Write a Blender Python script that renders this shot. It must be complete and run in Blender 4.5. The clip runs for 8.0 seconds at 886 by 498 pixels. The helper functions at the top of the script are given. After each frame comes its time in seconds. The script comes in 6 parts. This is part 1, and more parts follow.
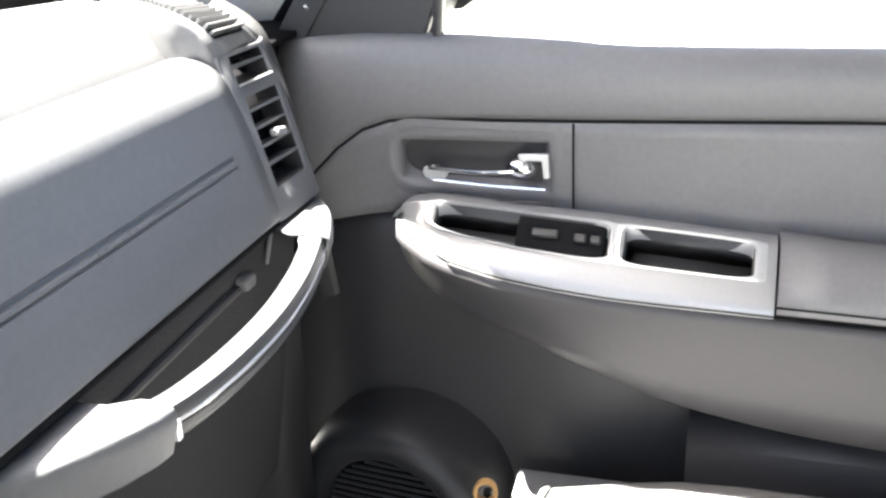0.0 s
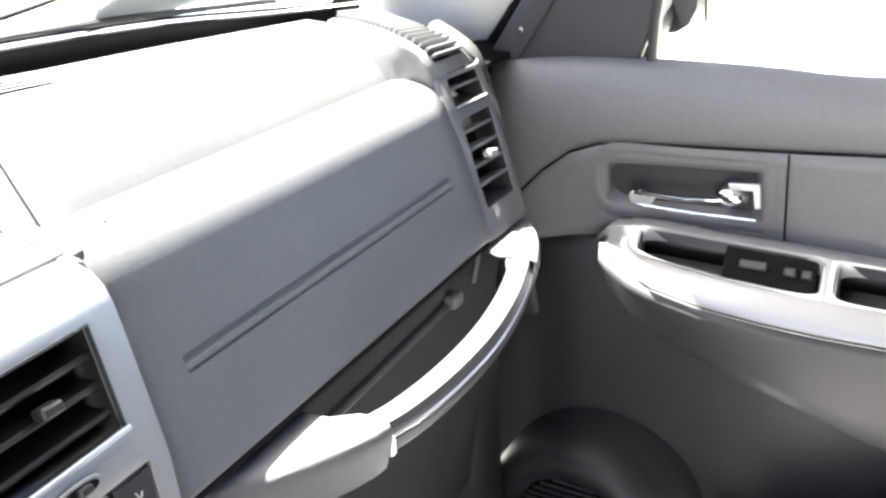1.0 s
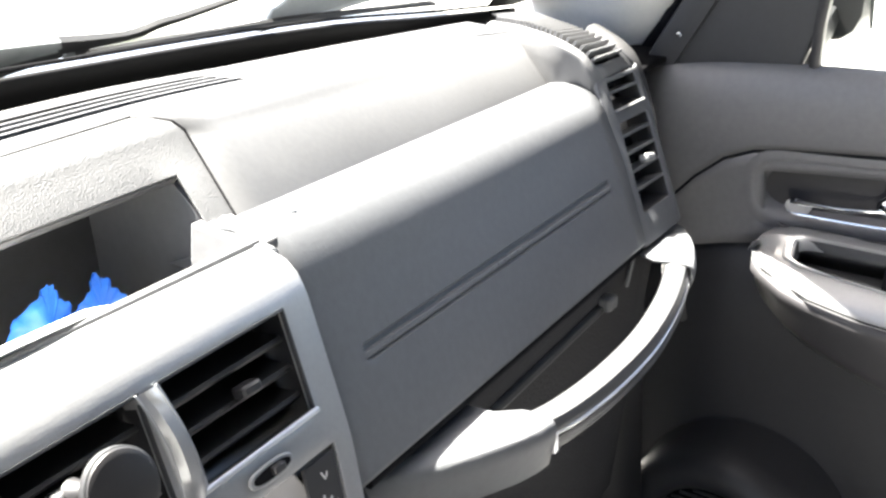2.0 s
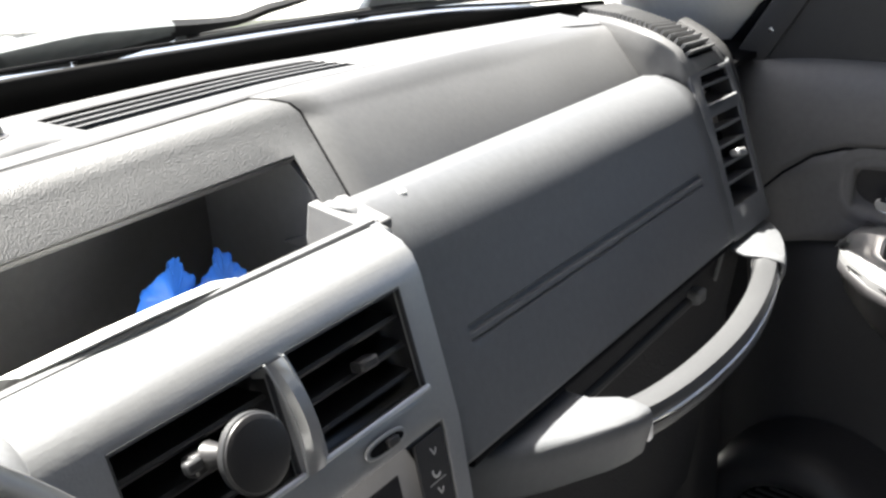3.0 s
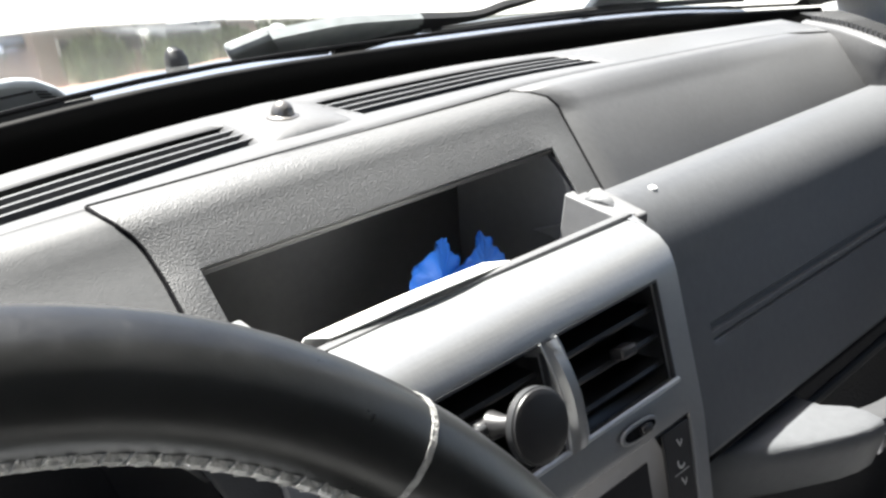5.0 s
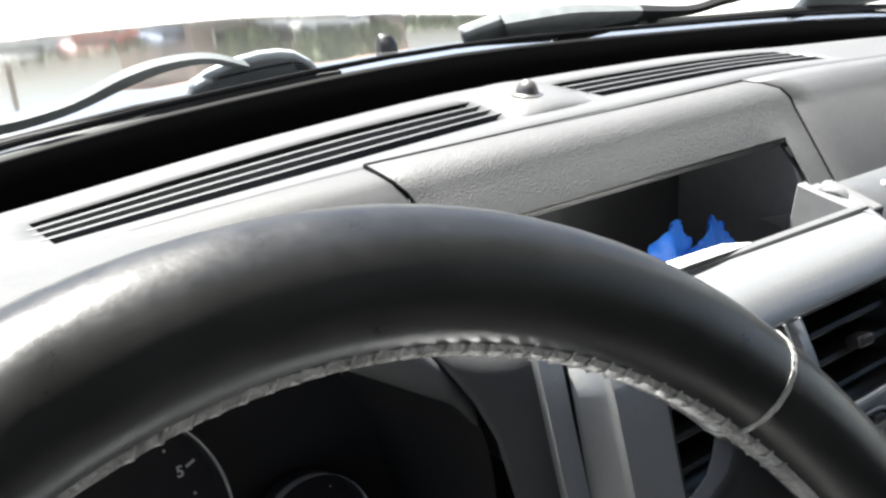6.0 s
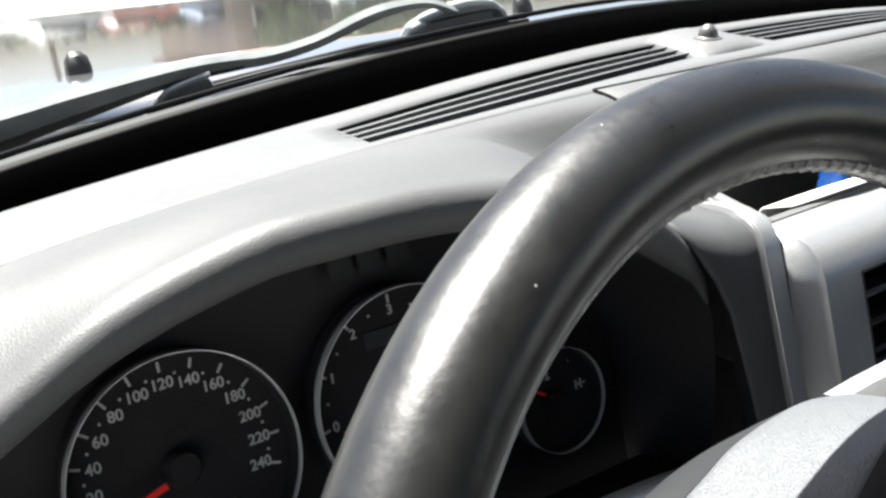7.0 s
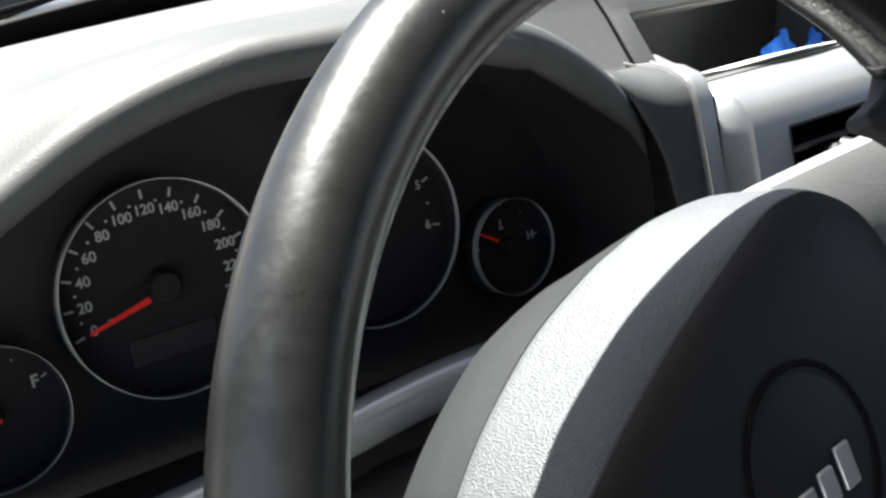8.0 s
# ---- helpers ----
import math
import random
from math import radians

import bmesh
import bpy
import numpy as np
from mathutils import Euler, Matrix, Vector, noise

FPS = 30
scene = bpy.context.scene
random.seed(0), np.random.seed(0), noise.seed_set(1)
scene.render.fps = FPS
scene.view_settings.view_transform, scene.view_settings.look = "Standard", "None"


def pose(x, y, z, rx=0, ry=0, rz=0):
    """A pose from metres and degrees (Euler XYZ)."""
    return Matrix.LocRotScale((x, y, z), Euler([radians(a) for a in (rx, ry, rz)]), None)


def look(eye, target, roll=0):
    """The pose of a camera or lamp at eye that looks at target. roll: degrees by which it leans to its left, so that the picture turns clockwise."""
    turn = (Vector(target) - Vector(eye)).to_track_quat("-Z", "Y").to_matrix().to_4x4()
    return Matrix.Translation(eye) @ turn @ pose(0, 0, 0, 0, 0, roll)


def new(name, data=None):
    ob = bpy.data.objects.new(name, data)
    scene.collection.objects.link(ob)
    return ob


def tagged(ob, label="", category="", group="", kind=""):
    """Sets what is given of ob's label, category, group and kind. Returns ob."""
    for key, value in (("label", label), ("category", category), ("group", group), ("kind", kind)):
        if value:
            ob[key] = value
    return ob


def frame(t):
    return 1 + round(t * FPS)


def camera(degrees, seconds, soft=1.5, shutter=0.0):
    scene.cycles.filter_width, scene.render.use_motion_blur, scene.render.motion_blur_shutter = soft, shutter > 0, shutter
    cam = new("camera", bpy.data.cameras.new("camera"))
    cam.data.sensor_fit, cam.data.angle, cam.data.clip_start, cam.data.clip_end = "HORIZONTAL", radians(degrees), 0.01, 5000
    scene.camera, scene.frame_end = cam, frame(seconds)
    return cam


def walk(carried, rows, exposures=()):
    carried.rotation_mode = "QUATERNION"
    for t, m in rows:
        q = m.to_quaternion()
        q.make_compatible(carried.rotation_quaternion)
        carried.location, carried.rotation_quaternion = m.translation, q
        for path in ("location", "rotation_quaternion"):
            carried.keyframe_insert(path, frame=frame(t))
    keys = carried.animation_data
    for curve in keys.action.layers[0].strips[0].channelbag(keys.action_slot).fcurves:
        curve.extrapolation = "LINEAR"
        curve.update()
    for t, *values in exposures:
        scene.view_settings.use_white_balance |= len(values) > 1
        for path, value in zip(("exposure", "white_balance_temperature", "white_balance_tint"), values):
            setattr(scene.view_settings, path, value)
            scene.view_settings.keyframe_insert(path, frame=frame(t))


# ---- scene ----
cam = camera(45.0, 8.0, soft=2.6)
PATH = [
    (0, (-0.214, -0.033, 1.301), (1.56, 0.502, 0.549), -1.9),
    (0.5, (-0.216, -0.018, 1.312), (1.506, 0.679, 0.57), -2.4),
    (1, (-0.225, -0.013, 1.321), (1.432, 0.834, 0.588), -2.7),
    (1.5, (-0.239, -0.002, 1.323), (1.363, 0.953, 0.6), -3.4),
    (1.7, (-0.244, 0.003, 1.323), (1.336, 0.998, 0.606), -3.3),
    (2.8, (-0.269, 0.024, 1.321), (1.232, 1.129, 0.598), -2.8),
    (3, (-0.276, 0.026, 1.323), (1.213, 1.151, 0.602), -2.7),
    (3.5, (-0.286, 0.032, 1.322), (1.172, 1.198, 0.606), -3.0),
    (4, (-0.301, 0.041, 1.326), (1.116, 1.26, 0.612), -2.7),
    (4.2, (-0.305, 0.043, 1.327), (1.095, 1.281, 0.614), -2.7),
    (5.3, (-0.343, 0.064, 1.328), (0.935, 1.429, 0.619), -1.8),
    (5.5, (-0.352, 0.068, 1.329), (0.898, 1.46, 0.624), -1.7),
    (6, (-0.389, 0.075, 1.321), (0.745, 1.569, 0.625), -1.3),
    (6.5, (-0.464, 0.071, 1.32), (0.624, 1.594, 0.615), -1.5),
    (7, (-0.52, 0.062, 1.316), (0.557, 1.584, 0.593), -1.2),
    (7.5, (-0.538, 0.04, 1.31), (0.517, 1.566, 0.562), -1.1),
    (8, (-0.544, 0.005, 1.287), (0.528, 1.486, 0.476), -1.0),
]
walk(cam, [(t, look(eye, target, roll)) for t, eye, target, roll in PATH], exposures=[(0, 4.78, 6850, 8), (1.0, 4.75, 6850, 8), (1.7, 4.42, 6850, 8), (2.8, 3.08, 6800, 8), (4.0, 2.52, 6700, 8), (6.0, 2.36, 6560, 7), (6.5, 2.38, 6560, 7), (7.0, 2.15, 6560, 7), (7.6, 1.98, 6560, 7), (8.0, 2.25, 6560, 6)])

# ---- world, sun, exposure ----
world = bpy.data.worlds.new("sky")
scene.world = world
world.use_nodes = True
_wn = world.node_tree.nodes
_sky = _wn.new("ShaderNodeTexSky")
_sky.sky_type = "NISHITA"
_sky.sun_disc = False
_sky.air_density = 0.55
_sky.dust_density = 3.0
_sky.ozone_density = 0.6
SUN_TO = Vector((-0.045, 0.462, 1.0)).normalized()
_sky.sun_elevation = math.asin(SUN_TO.z)
_sky.sun_rotation = math.atan2(SUN_TO.x, SUN_TO.y)
_wn["Background"].inputs[1].default_value = 0.05
world.node_tree.links.new(_sky.outputs[0], _wn["Background"].inputs[0])
sun_data = bpy.data.lights.new("sun", "SUN")
sun_data.energy = 5.0
sun_data.angle = radians(0.6)
sun_data.color = (1.0, 0.98, 0.95)
sun = new("sun", sun_data)
sun.matrix_world = look(tuple(SUN_TO * 30), (0, 0, 0))


# ---- materials ----
def mat(name, color, rough=0.5, metal=0.0, var=0.12, grain=900.0, bump=0.15, big=6.0, spec=0.5, wear=0.0, wearcol=(0.3, 0.3, 0.3), coat=0.0, depth=0.0006, voronoi=False, dust=False):
    """Plain surface with colour variation at two scales, fine relief and uneven gloss."""
    m = bpy.data.materials.new(name)
    m.use_nodes = True
    nt = m.node_tree
    n, l = nt.nodes, nt.links
    b = n["Principled BSDF"]
    tc = n.new("ShaderNodeTexCoord")
    n1 = n.new("ShaderNodeTexNoise")
    n1.inputs["Scale"].default_value = big
    n1.inputs["Detail"].default_value = 6
    n2 = n.new("ShaderNodeTexNoise")
    n2.inputs["Scale"].default_value = grain * 0.25
    n2.inputs["Detail"].default_value = 3
    for k in (n1, n2):
        l.new(tc.outputs["Object"], k.inputs["Vector"])
    mx = n.new("ShaderNodeMix")
    mx.data_type = "FLOAT"
    mx.inputs[0].default_value = 0.45
    l.new(n1.outputs[0], mx.inputs[2])
    l.new(n2.outputs[0], mx.inputs[3])
    ramp = n.new("ShaderNodeValToRGB")
    ramp.color_ramp.elements[0].position, ramp.color_ramp.elements[1].position = 0.3, 0.7
    ramp.color_ramp.elements[0].color = (*[c * (1 - var) for c in color], 1)
    ramp.color_ramp.elements[1].color = (*[min(1, c * (1 + var)) for c in color], 1)
    l.new(mx.outputs[0], ramp.inputs[0])
    col = ramp.outputs[0]
    if wear:
        n3 = n.new("ShaderNodeTexNoise")
        n3.inputs["Scale"].default_value = 55
        n3.inputs["Detail"].default_value = 8
        n3.inputs["Roughness"].default_value = 0.75
        l.new(tc.outputs["Object"], n3.inputs["Vector"])
        r3 = n.new("ShaderNodeValToRGB")
        r3.color_ramp.elements[0].position, r3.color_ramp.elements[1].position = 0.6, 0.78
        l.new(n3.outputs[0], r3.inputs[0])
        m3 = n.new("ShaderNodeMath")
        m3.operation = "MULTIPLY"
        m3.inputs[1].default_value = wear
        l.new(r3.outputs[0], m3.inputs[0])
        mc = n.new("ShaderNodeMix")
        mc.data_type = "RGBA"
        l.new(m3.outputs[0], mc.inputs[0])
        l.new(col, mc.inputs[6])
        mc.inputs[7].default_value = (*wearcol, 1)
        col = mc.outputs[2]
    if dust:  # scattered pale specks
        vd = n.new("ShaderNodeTexVoronoi")
        vd.inputs["Scale"].default_value = 85
        l.new(tc.outputs["Object"], vd.inputs["Vector"])
        near, some, both, md = n.new("ShaderNodeMath"), n.new("ShaderNodeMath"), n.new("ShaderNodeMath"), n.new("ShaderNodeMix")
        near.operation, near.inputs[1].default_value = "LESS_THAN", 0.022
        some.operation, some.inputs[1].default_value = "GREATER_THAN", 0.72
        both.operation = "MULTIPLY"
        l.new(vd.outputs["Distance"], near.inputs[0])
        l.new(vd.outputs["Color"], some.inputs[0])
        l.new(near.outputs[0], both.inputs[0])
        l.new(some.outputs[0], both.inputs[1])
        md.data_type = "RGBA"
        l.new(both.outputs[0], md.inputs[0])
        l.new(col, md.inputs[6])
        md.inputs[7].default_value = (0.42, 0.42, 0.40, 1)
        col = md.outputs[2]
    l.new(col, b.inputs["Base Color"])
    mr = n.new("ShaderNodeMapRange")
    mr.inputs[3].default_value = max(0.02, rough - 0.07)
    mr.inputs[4].default_value = min(1, rough + 0.07)
    l.new((n3 if wear else n1).outputs[0], mr.inputs[0])
    if wear:
        mr.inputs[1].default_value, mr.inputs[2].default_value = 0.35, 0.65
        mr.inputs[3].default_value, mr.inputs[4].default_value = max(0.02, rough - 0.035), rough + 0.10
    l.new(mr.outputs[0], b.inputs["Roughness"])
    b.inputs["Metallic"].default_value = metal
    b.inputs["Specular IOR Level"].default_value = spec
    b.inputs["Coat Weight"].default_value = coat
    b.inputs["Coat Roughness"].default_value = 0.05
    if bump:
        if voronoi:
            g = n.new("ShaderNodeTexVoronoi")
            g.inputs["Scale"].default_value = grain
            out = g.outputs["Distance"]
        else:
            g = n.new("ShaderNodeTexNoise")
            g.inputs["Scale"].default_value = grain
            g.inputs["Detail"].default_value = 2
            out = g.outputs[0]
        l.new(tc.outputs["Object"], g.inputs["Vector"])
        bp = n.new("ShaderNodeBump")
        bp.inputs["Strength"].default_value = bump
        bp.inputs["Distance"].default_value = depth
        l.new(out, bp.inputs["Height"])
        l.new(bp.outputs[0], b.inputs["Normal"])
    return m


def glass_mat(name, tint=(0.97, 0.985, 0.975), gloss=1.0):
    m = bpy.data.materials.new(name)
    m.use_nodes = True
    n, l = m.node_tree.nodes, m.node_tree.links
    n.remove(n["Principled BSDF"])
    tr, gl, mixn, lw, pw, ml = (n.new("ShaderNodeBsdfTransparent"), n.new("ShaderNodeBsdfGlossy"), n.new("ShaderNodeMixShader"), n.new("ShaderNodeLayerWeight"), n.new("ShaderNodeMath"), n.new("ShaderNodeMath"))
    tr.inputs[0].default_value = (*tint, 1)
    gl.inputs["Roughness"].default_value = 0.02
    gl.inputs[0].default_value = (gloss, gloss, gloss, 1)
    lw.inputs[0].default_value = 0.5
    pw.operation, pw.inputs[1].default_value = "POWER", 4.0
    ml.operation, ml.inputs[1].default_value, ml.inputs[2].default_value = "MULTIPLY_ADD", 0.7, 0.03
    l.new(lw.outputs["Facing"], pw.inputs[0])
    l.new(pw.outputs[0], ml.inputs[0])
    l.new(ml.outputs[0], mixn.inputs[0])
    l.new(tr.outputs[0], mixn.inputs[1])
    l.new(gl.outputs[0], mixn.inputs[2])
    l.new(mixn.outputs[0], n["Material Output"].inputs[0])
    return m


M_DASH = mat("dash_slate_plastic", (0.106, 0.107, 0.109), rough=0.46, grain=950, bump=0.10, depth=0.0006, voronoi=True, big=9)
M_BIN = mat("dash_grained_plastic", (0.088, 0.089, 0.090), rough=0.5, grain=1250, bump=0.42, depth=0.0009, voronoi=True, big=9)
M_BROW = mat("hood_grained_plastic", (0.078, 0.079, 0.080), rough=0.5, grain=1250, bump=0.12, depth=0.0009, voronoi=True, big=9)
M_PANEL = mat("glove_panel_plastic", (0.096, 0.099, 0.104), rough=0.45, grain=700, bump=0.14, depth=0.0006, voronoi=True, big=5, spec=0.32)
M_DARK = mat("charcoal_plastic", (0.026, 0.027, 0.029), rough=0.5, grain=700, bump=0.15)
M_LINER = mat("bin_lining_plastic", (0.13, 0.132, 0.136), rough=0.55, grain=700, bump=0.2)
M_BLACK = mat("black_plastic", (0.022, 0.0215, 0.0225), rough=0.42, grain=600, bump=0.1)
M_VENT = mat("outlet_black_plastic", (0.008, 0.008, 0.0085), rough=0.38, grain=600, bump=0.05)
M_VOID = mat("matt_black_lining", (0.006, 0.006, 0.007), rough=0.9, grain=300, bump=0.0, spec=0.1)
M_FRIT = mat("black_frit_enamel", (0.004, 0.004, 0.004), rough=0.6, grain=300, bump=0.0, spec=0.15)
M_SILVER = mat("satin_silver_paint", (0.33, 0.335, 0.34), rough=0.34, metal=0.55, grain=1500, bump=0.12, depth=0.0004, var=0.06, voronoi=True)
for _nd in M_SILVER.node_tree.nodes:  # moulded dot texture
    if _nd.type == "TEX_VORONOI":
        _nd.inputs["Randomness"].default_value = 0.6
        _nd.inputs["Scale"].default_value = 560
    if _nd.type == "BUMP":
        _nd.inputs["Strength"].default_value = 0.14
M_SILVER2 = mat("bright_satin_silver", (0.5, 0.51, 0.52), rough=0.3, metal=0.6, grain=1200, bump=0.05, var=0.05)
M_CHROME = mat("chrome", (0.75, 0.76, 0.77), rough=0.1, metal=1.0, grain=60, bump=0.02, var=0.04)
M_LEATHER = mat("black_leather", (0.0085, 0.0088, 0.0088), rough=0.305, grain=420, bump=0.13, depth=0.0004, wear=0.35, wearcol=(0.030, 0.031, 0.031), var=0.35, big=60, spec=1.0, dust=True)
# worn leather, paled further so the roll's highlight is in its colour
M_SEAM = mat("worn_seam_highlight", (0.27, 0.268, 0.26), rough=0.27, grain=700, bump=0.7, depth=0.0015, var=0.4, big=150)
M_HUB = mat("hub_soft_plastic", (0.088, 0.093, 0.099), rough=0.5, spec=0.6, grain=1400, bump=0.5, depth=0.0009, voronoi=True, big=20)
M_PAD = mat("black_pad_plastic", (0.015, 0.015, 0.0158), rough=0.5, grain=900, bump=0.06, voronoi=True, spec=0.32)
M_HANDLE = mat("grab_handle_soft_grey", (0.055, 0.056, 0.058), rough=0.36, grain=900, bump=0.12, voronoi=True)
# dash plastic darkened: the shade on the cheek is in this colour
M_CHEEK = mat("cheek_shaded_plastic", (0.052, 0.053, 0.055), rough=0.5, grain=900, bump=0.12, voronoi=True)
M_TRIM = mat("satin_grey_trim_paint", (0.30, 0.302, 0.306), rough=0.36, metal=0.4, grain=1400, bump=0.06, var=0.06)
M_RING = mat("bright_gauge_ring", (0.88, 0.88, 0.89), rough=0.20, metal=0.6, grain=60, bump=0.0, var=0.03)
M_SENSOR = mat("grey_metallic_lens", (0.22, 0.21, 0.20), rough=0.32, metal=0.7, grain=300, bump=0.0)
M_FACE = mat("gauge_face", (0.025, 0.024, 0.0255), rough=0.6, grain=300, bump=0.0, spec=0.1)
M_INK = mat("gauge_white_ink", (0.46, 0.46, 0.45), rough=0.6, grain=300, bump=0.0, var=0.05)
M_RED = mat("red_needle", (0.85, 0.02, 0.015), rough=0.4, grain=300, bump=0.0, var=0.08)
M_DOOR = mat("door_trim_vinyl", (0.118, 0.117, 0.120), rough=0.52, grain=620, bump=0.15, depth=0.0007, voronoi=True)
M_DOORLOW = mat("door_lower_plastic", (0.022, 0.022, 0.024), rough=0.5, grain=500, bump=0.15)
# shade of the armrest's side and the handle recess, put into the vinyl's colour
M_ARM = mat("shaded_door_vinyl", (0.032, 0.031, 0.033), rough=0.5, grain=500, bump=0.15)
M_PILLAR = mat("pillar_light_grey_trim", (0.76, 0.76, 0.73), rough=0.7, grain=700, bump=0.2, var=0.06)
M_CLOTH = mat("seat_grey_cloth", (0.11, 0.11, 0.113), rough=0.9, grain=900, bump=0.6, depth=0.001)
# unseen headliner cloth, darkened to cut the fill light in the cabin
M_HEAD = mat("grey_headliner_cloth", (0.13, 0.13, 0.127), rough=0.95, grain=900, bump=0.4, depth=0.001)
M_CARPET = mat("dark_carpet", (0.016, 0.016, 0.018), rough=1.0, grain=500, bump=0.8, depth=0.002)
M_BLUE = mat("blue_nitrile", (0.02, 0.16, 0.66), rough=0.45, grain=60, bump=0.5, depth=0.004)
M_PAPER = mat("white_paper", (0.78, 0.78, 0.76), rough=0.8, grain=300, bump=0.05, var=0.04)
M_RUBBER = mat("black_rubber", (0.02, 0.02, 0.021), rough=0.65, grain=400, bump=0.2)
M_WIPER = mat("wiper_pale_grey", (0.24, 0.255, 0.26), rough=0.6, grain=300, bump=0.15, var=0.3)
# pale colour stands in for light on the covers' shaded inner faces
M_COVER = mat("lightened_cover_plastic", (0.40, 0.43, 0.455), rough=0.6, grain=300, bump=0.15, var=0.15)
M_COWL = mat("weathered_cowl_plastic", (0.022, 0.023, 0.025), rough=0.7, grain=300, bump=0.2, var=0.25)
M_HOOD = mat("hood_silver_gloss_paint", (0.80, 0.805, 0.80), rough=0.06, metal=0.85, grain=26, bump=0.010, depth=0.01, coat=1.0, var=0.06, big=3)
M_GROUND = mat("pale_concrete", (0.34, 0.335, 0.32), rough=0.9, grain=14, bump=0.4, depth=0.01, big=0.35, var=0.16)
M_BRICK = mat("red_brown_plaster", (0.30, 0.24, 0.20), rough=0.9, grain=4, bump=0.4, depth=0.02, big=0.5)
M_ROOF = mat("roof_tile", (0.22, 0.12, 0.09), rough=0.9, grain=3, bump=0.5, depth=0.03, big=0.4)
M_WALLPALE = mat("pale_house_wall", (0.62, 0.60, 0.54), rough=0.9, grain=5, bump=0.2, depth=0.01, big=0.3)
M_LEAF = mat("foliage", (0.12, 0.15, 0.07), rough=0.75, grain=6, bump=0.3, depth=0.02, var=0.5, big=1.2)
M_BARK = mat("bark", (0.12, 0.09, 0.06), rough=0.95, grain=12, bump=0.6, depth=0.02)
M_WHITECAR = mat("white_car_paint", (0.75, 0.75, 0.74), rough=0.2, grain=20, bump=0.0, coat=0.6, var=0.04)
M_REDCAR = mat("red_car_paint", (0.32, 0.09, 0.07), rough=0.2, grain=20, bump=0.0, coat=0.6, var=0.04)
M_BLUECAR = mat("blue_car_paint", (0.17, 0.21, 0.30), rough=0.2, grain=20, bump=0.0, coat=0.6, var=0.04)
M_TAN = mat("tan_plastic", (0.55, 0.33, 0.13), rough=0.5, grain=200, bump=0.1)
M_GLASS = glass_mat("windscreen_glass", gloss=0.4)
# dark glass for panes out of view, added to cut light from behind
M_TINT = glass_mat("rear_light_cut", (0.10, 0.105, 0.10), gloss=0.6)


# ---- mesh helpers ----
def V(*a):
    return Vector(a if len(a) == 3 else a[0])


def finish(name, me, material, parent=None, label="", angle=38, solid=0.0, offset=-1.0, bevel=0.0, segs=2):
    me.materials.append(material)
    for p in me.polygons:
        p.use_smooth = True
    me.set_sharp_from_angle(angle=radians(angle))
    ob = new(name, me)
    if parent:
        ob.parent = parent
    if label:
        ob["label"] = label
    if solid:
        s = ob.modifiers.new("solid", "SOLIDIFY")
        s.thickness, s.offset = solid, offset
    if bevel:
        b = ob.modifiers.new("bevel", "BEVEL")
        b.width, b.segments, b.limit_method, b.angle_limit = bevel, segs, "ANGLE", radians(35)
        b.harden_normals = False
    return ob


def part(name, bm, material, parent=None, label="", recalc=True, out=(0, -0.6, 0.8), **kw):
    """Link a bmesh as one mesh. An open sheet is turned so that it faces out, and thickens away from there."""
    if recalc:
        bmesh.ops.recalc_face_normals(bm, faces=bm.faces)
        if kw.get("solid"):
            mean = Vector((0, 0, 0))
            for f in bm.faces:
                mean += f.normal * f.calc_area()
            if mean.dot(Vector(out)) < 0:
                bmesh.ops.reverse_faces(bm, faces=bm.faces)
            kw["offset"] = -1.0
    me = bpy.data.meshes.new(name)
    bm.to_mesh(me)
    bm.free()
    return finish(name, me, material, parent, label, **kw)


def thing(name, label, category, at=(0, 0, 0), kind="", group=""):
    ob = new(name)
    ob.empty_display_size = 0.02
    ob.location = at
    return tagged(ob, label, category, group, kind)


def under(ob, parent):
    """Hang a mesh with world coordinates under a thing that has its base elsewhere."""
    ob.parent = parent
    ob.matrix_parent_inverse = parent.matrix_basis.inverted()
    return ob


def loft(rows, wrap_u=False, wrap_v=False, cap=False):
    """A skin through rows of points."""
    bm = bmesh.new()
    vs = [[bm.verts.new(p) for p in r] for r in rows]
    nr, nc = len(rows), len(rows[0])
    for i in range(nr if wrap_v else nr - 1):
        for j in range(nc if wrap_u else nc - 1):
            q = [vs[i][j], vs[i][(j + 1) % nc], vs[(i + 1) % nr][(j + 1) % nc], vs[(i + 1) % nr][j]]
            try:
                bm.faces.new(q)
            except ValueError:
                pass
    if cap:
        for r in (vs[0], vs[-1]):
            try:
                bm.faces.new(r)
            except ValueError:
                pass
    return bm


def holed(fn, us, vs, holes):
    """A sheet fn(u, v) over a grid of us and vs, without the cells inside holes (u0, u1, v0, v1)."""
    bm = bmesh.new()
    g = {}

    def at(i, j):
        if (i, j) not in g:
            g[i, j] = bm.verts.new(fn(us[i], vs[j]))
        return g[i, j]

    for i in range(len(us) - 1):
        for j in range(len(vs) - 1):
            cu, cv = (us[i] + us[i + 1]) / 2, (vs[j] + vs[j + 1]) / 2
            if any(a < cu < b and c < cv < d for a, b, c, d in holes):
                continue
            bm.faces.new((at(i, j), at(i + 1, j), at(i + 1, j + 1), at(i, j + 1)))
    return bm


def steps(a, b, n, *extra):
    return sorted({round(a + (b - a) * k / n, 6) for k in range(n + 1)} | {round(e, 6) for e in extra})


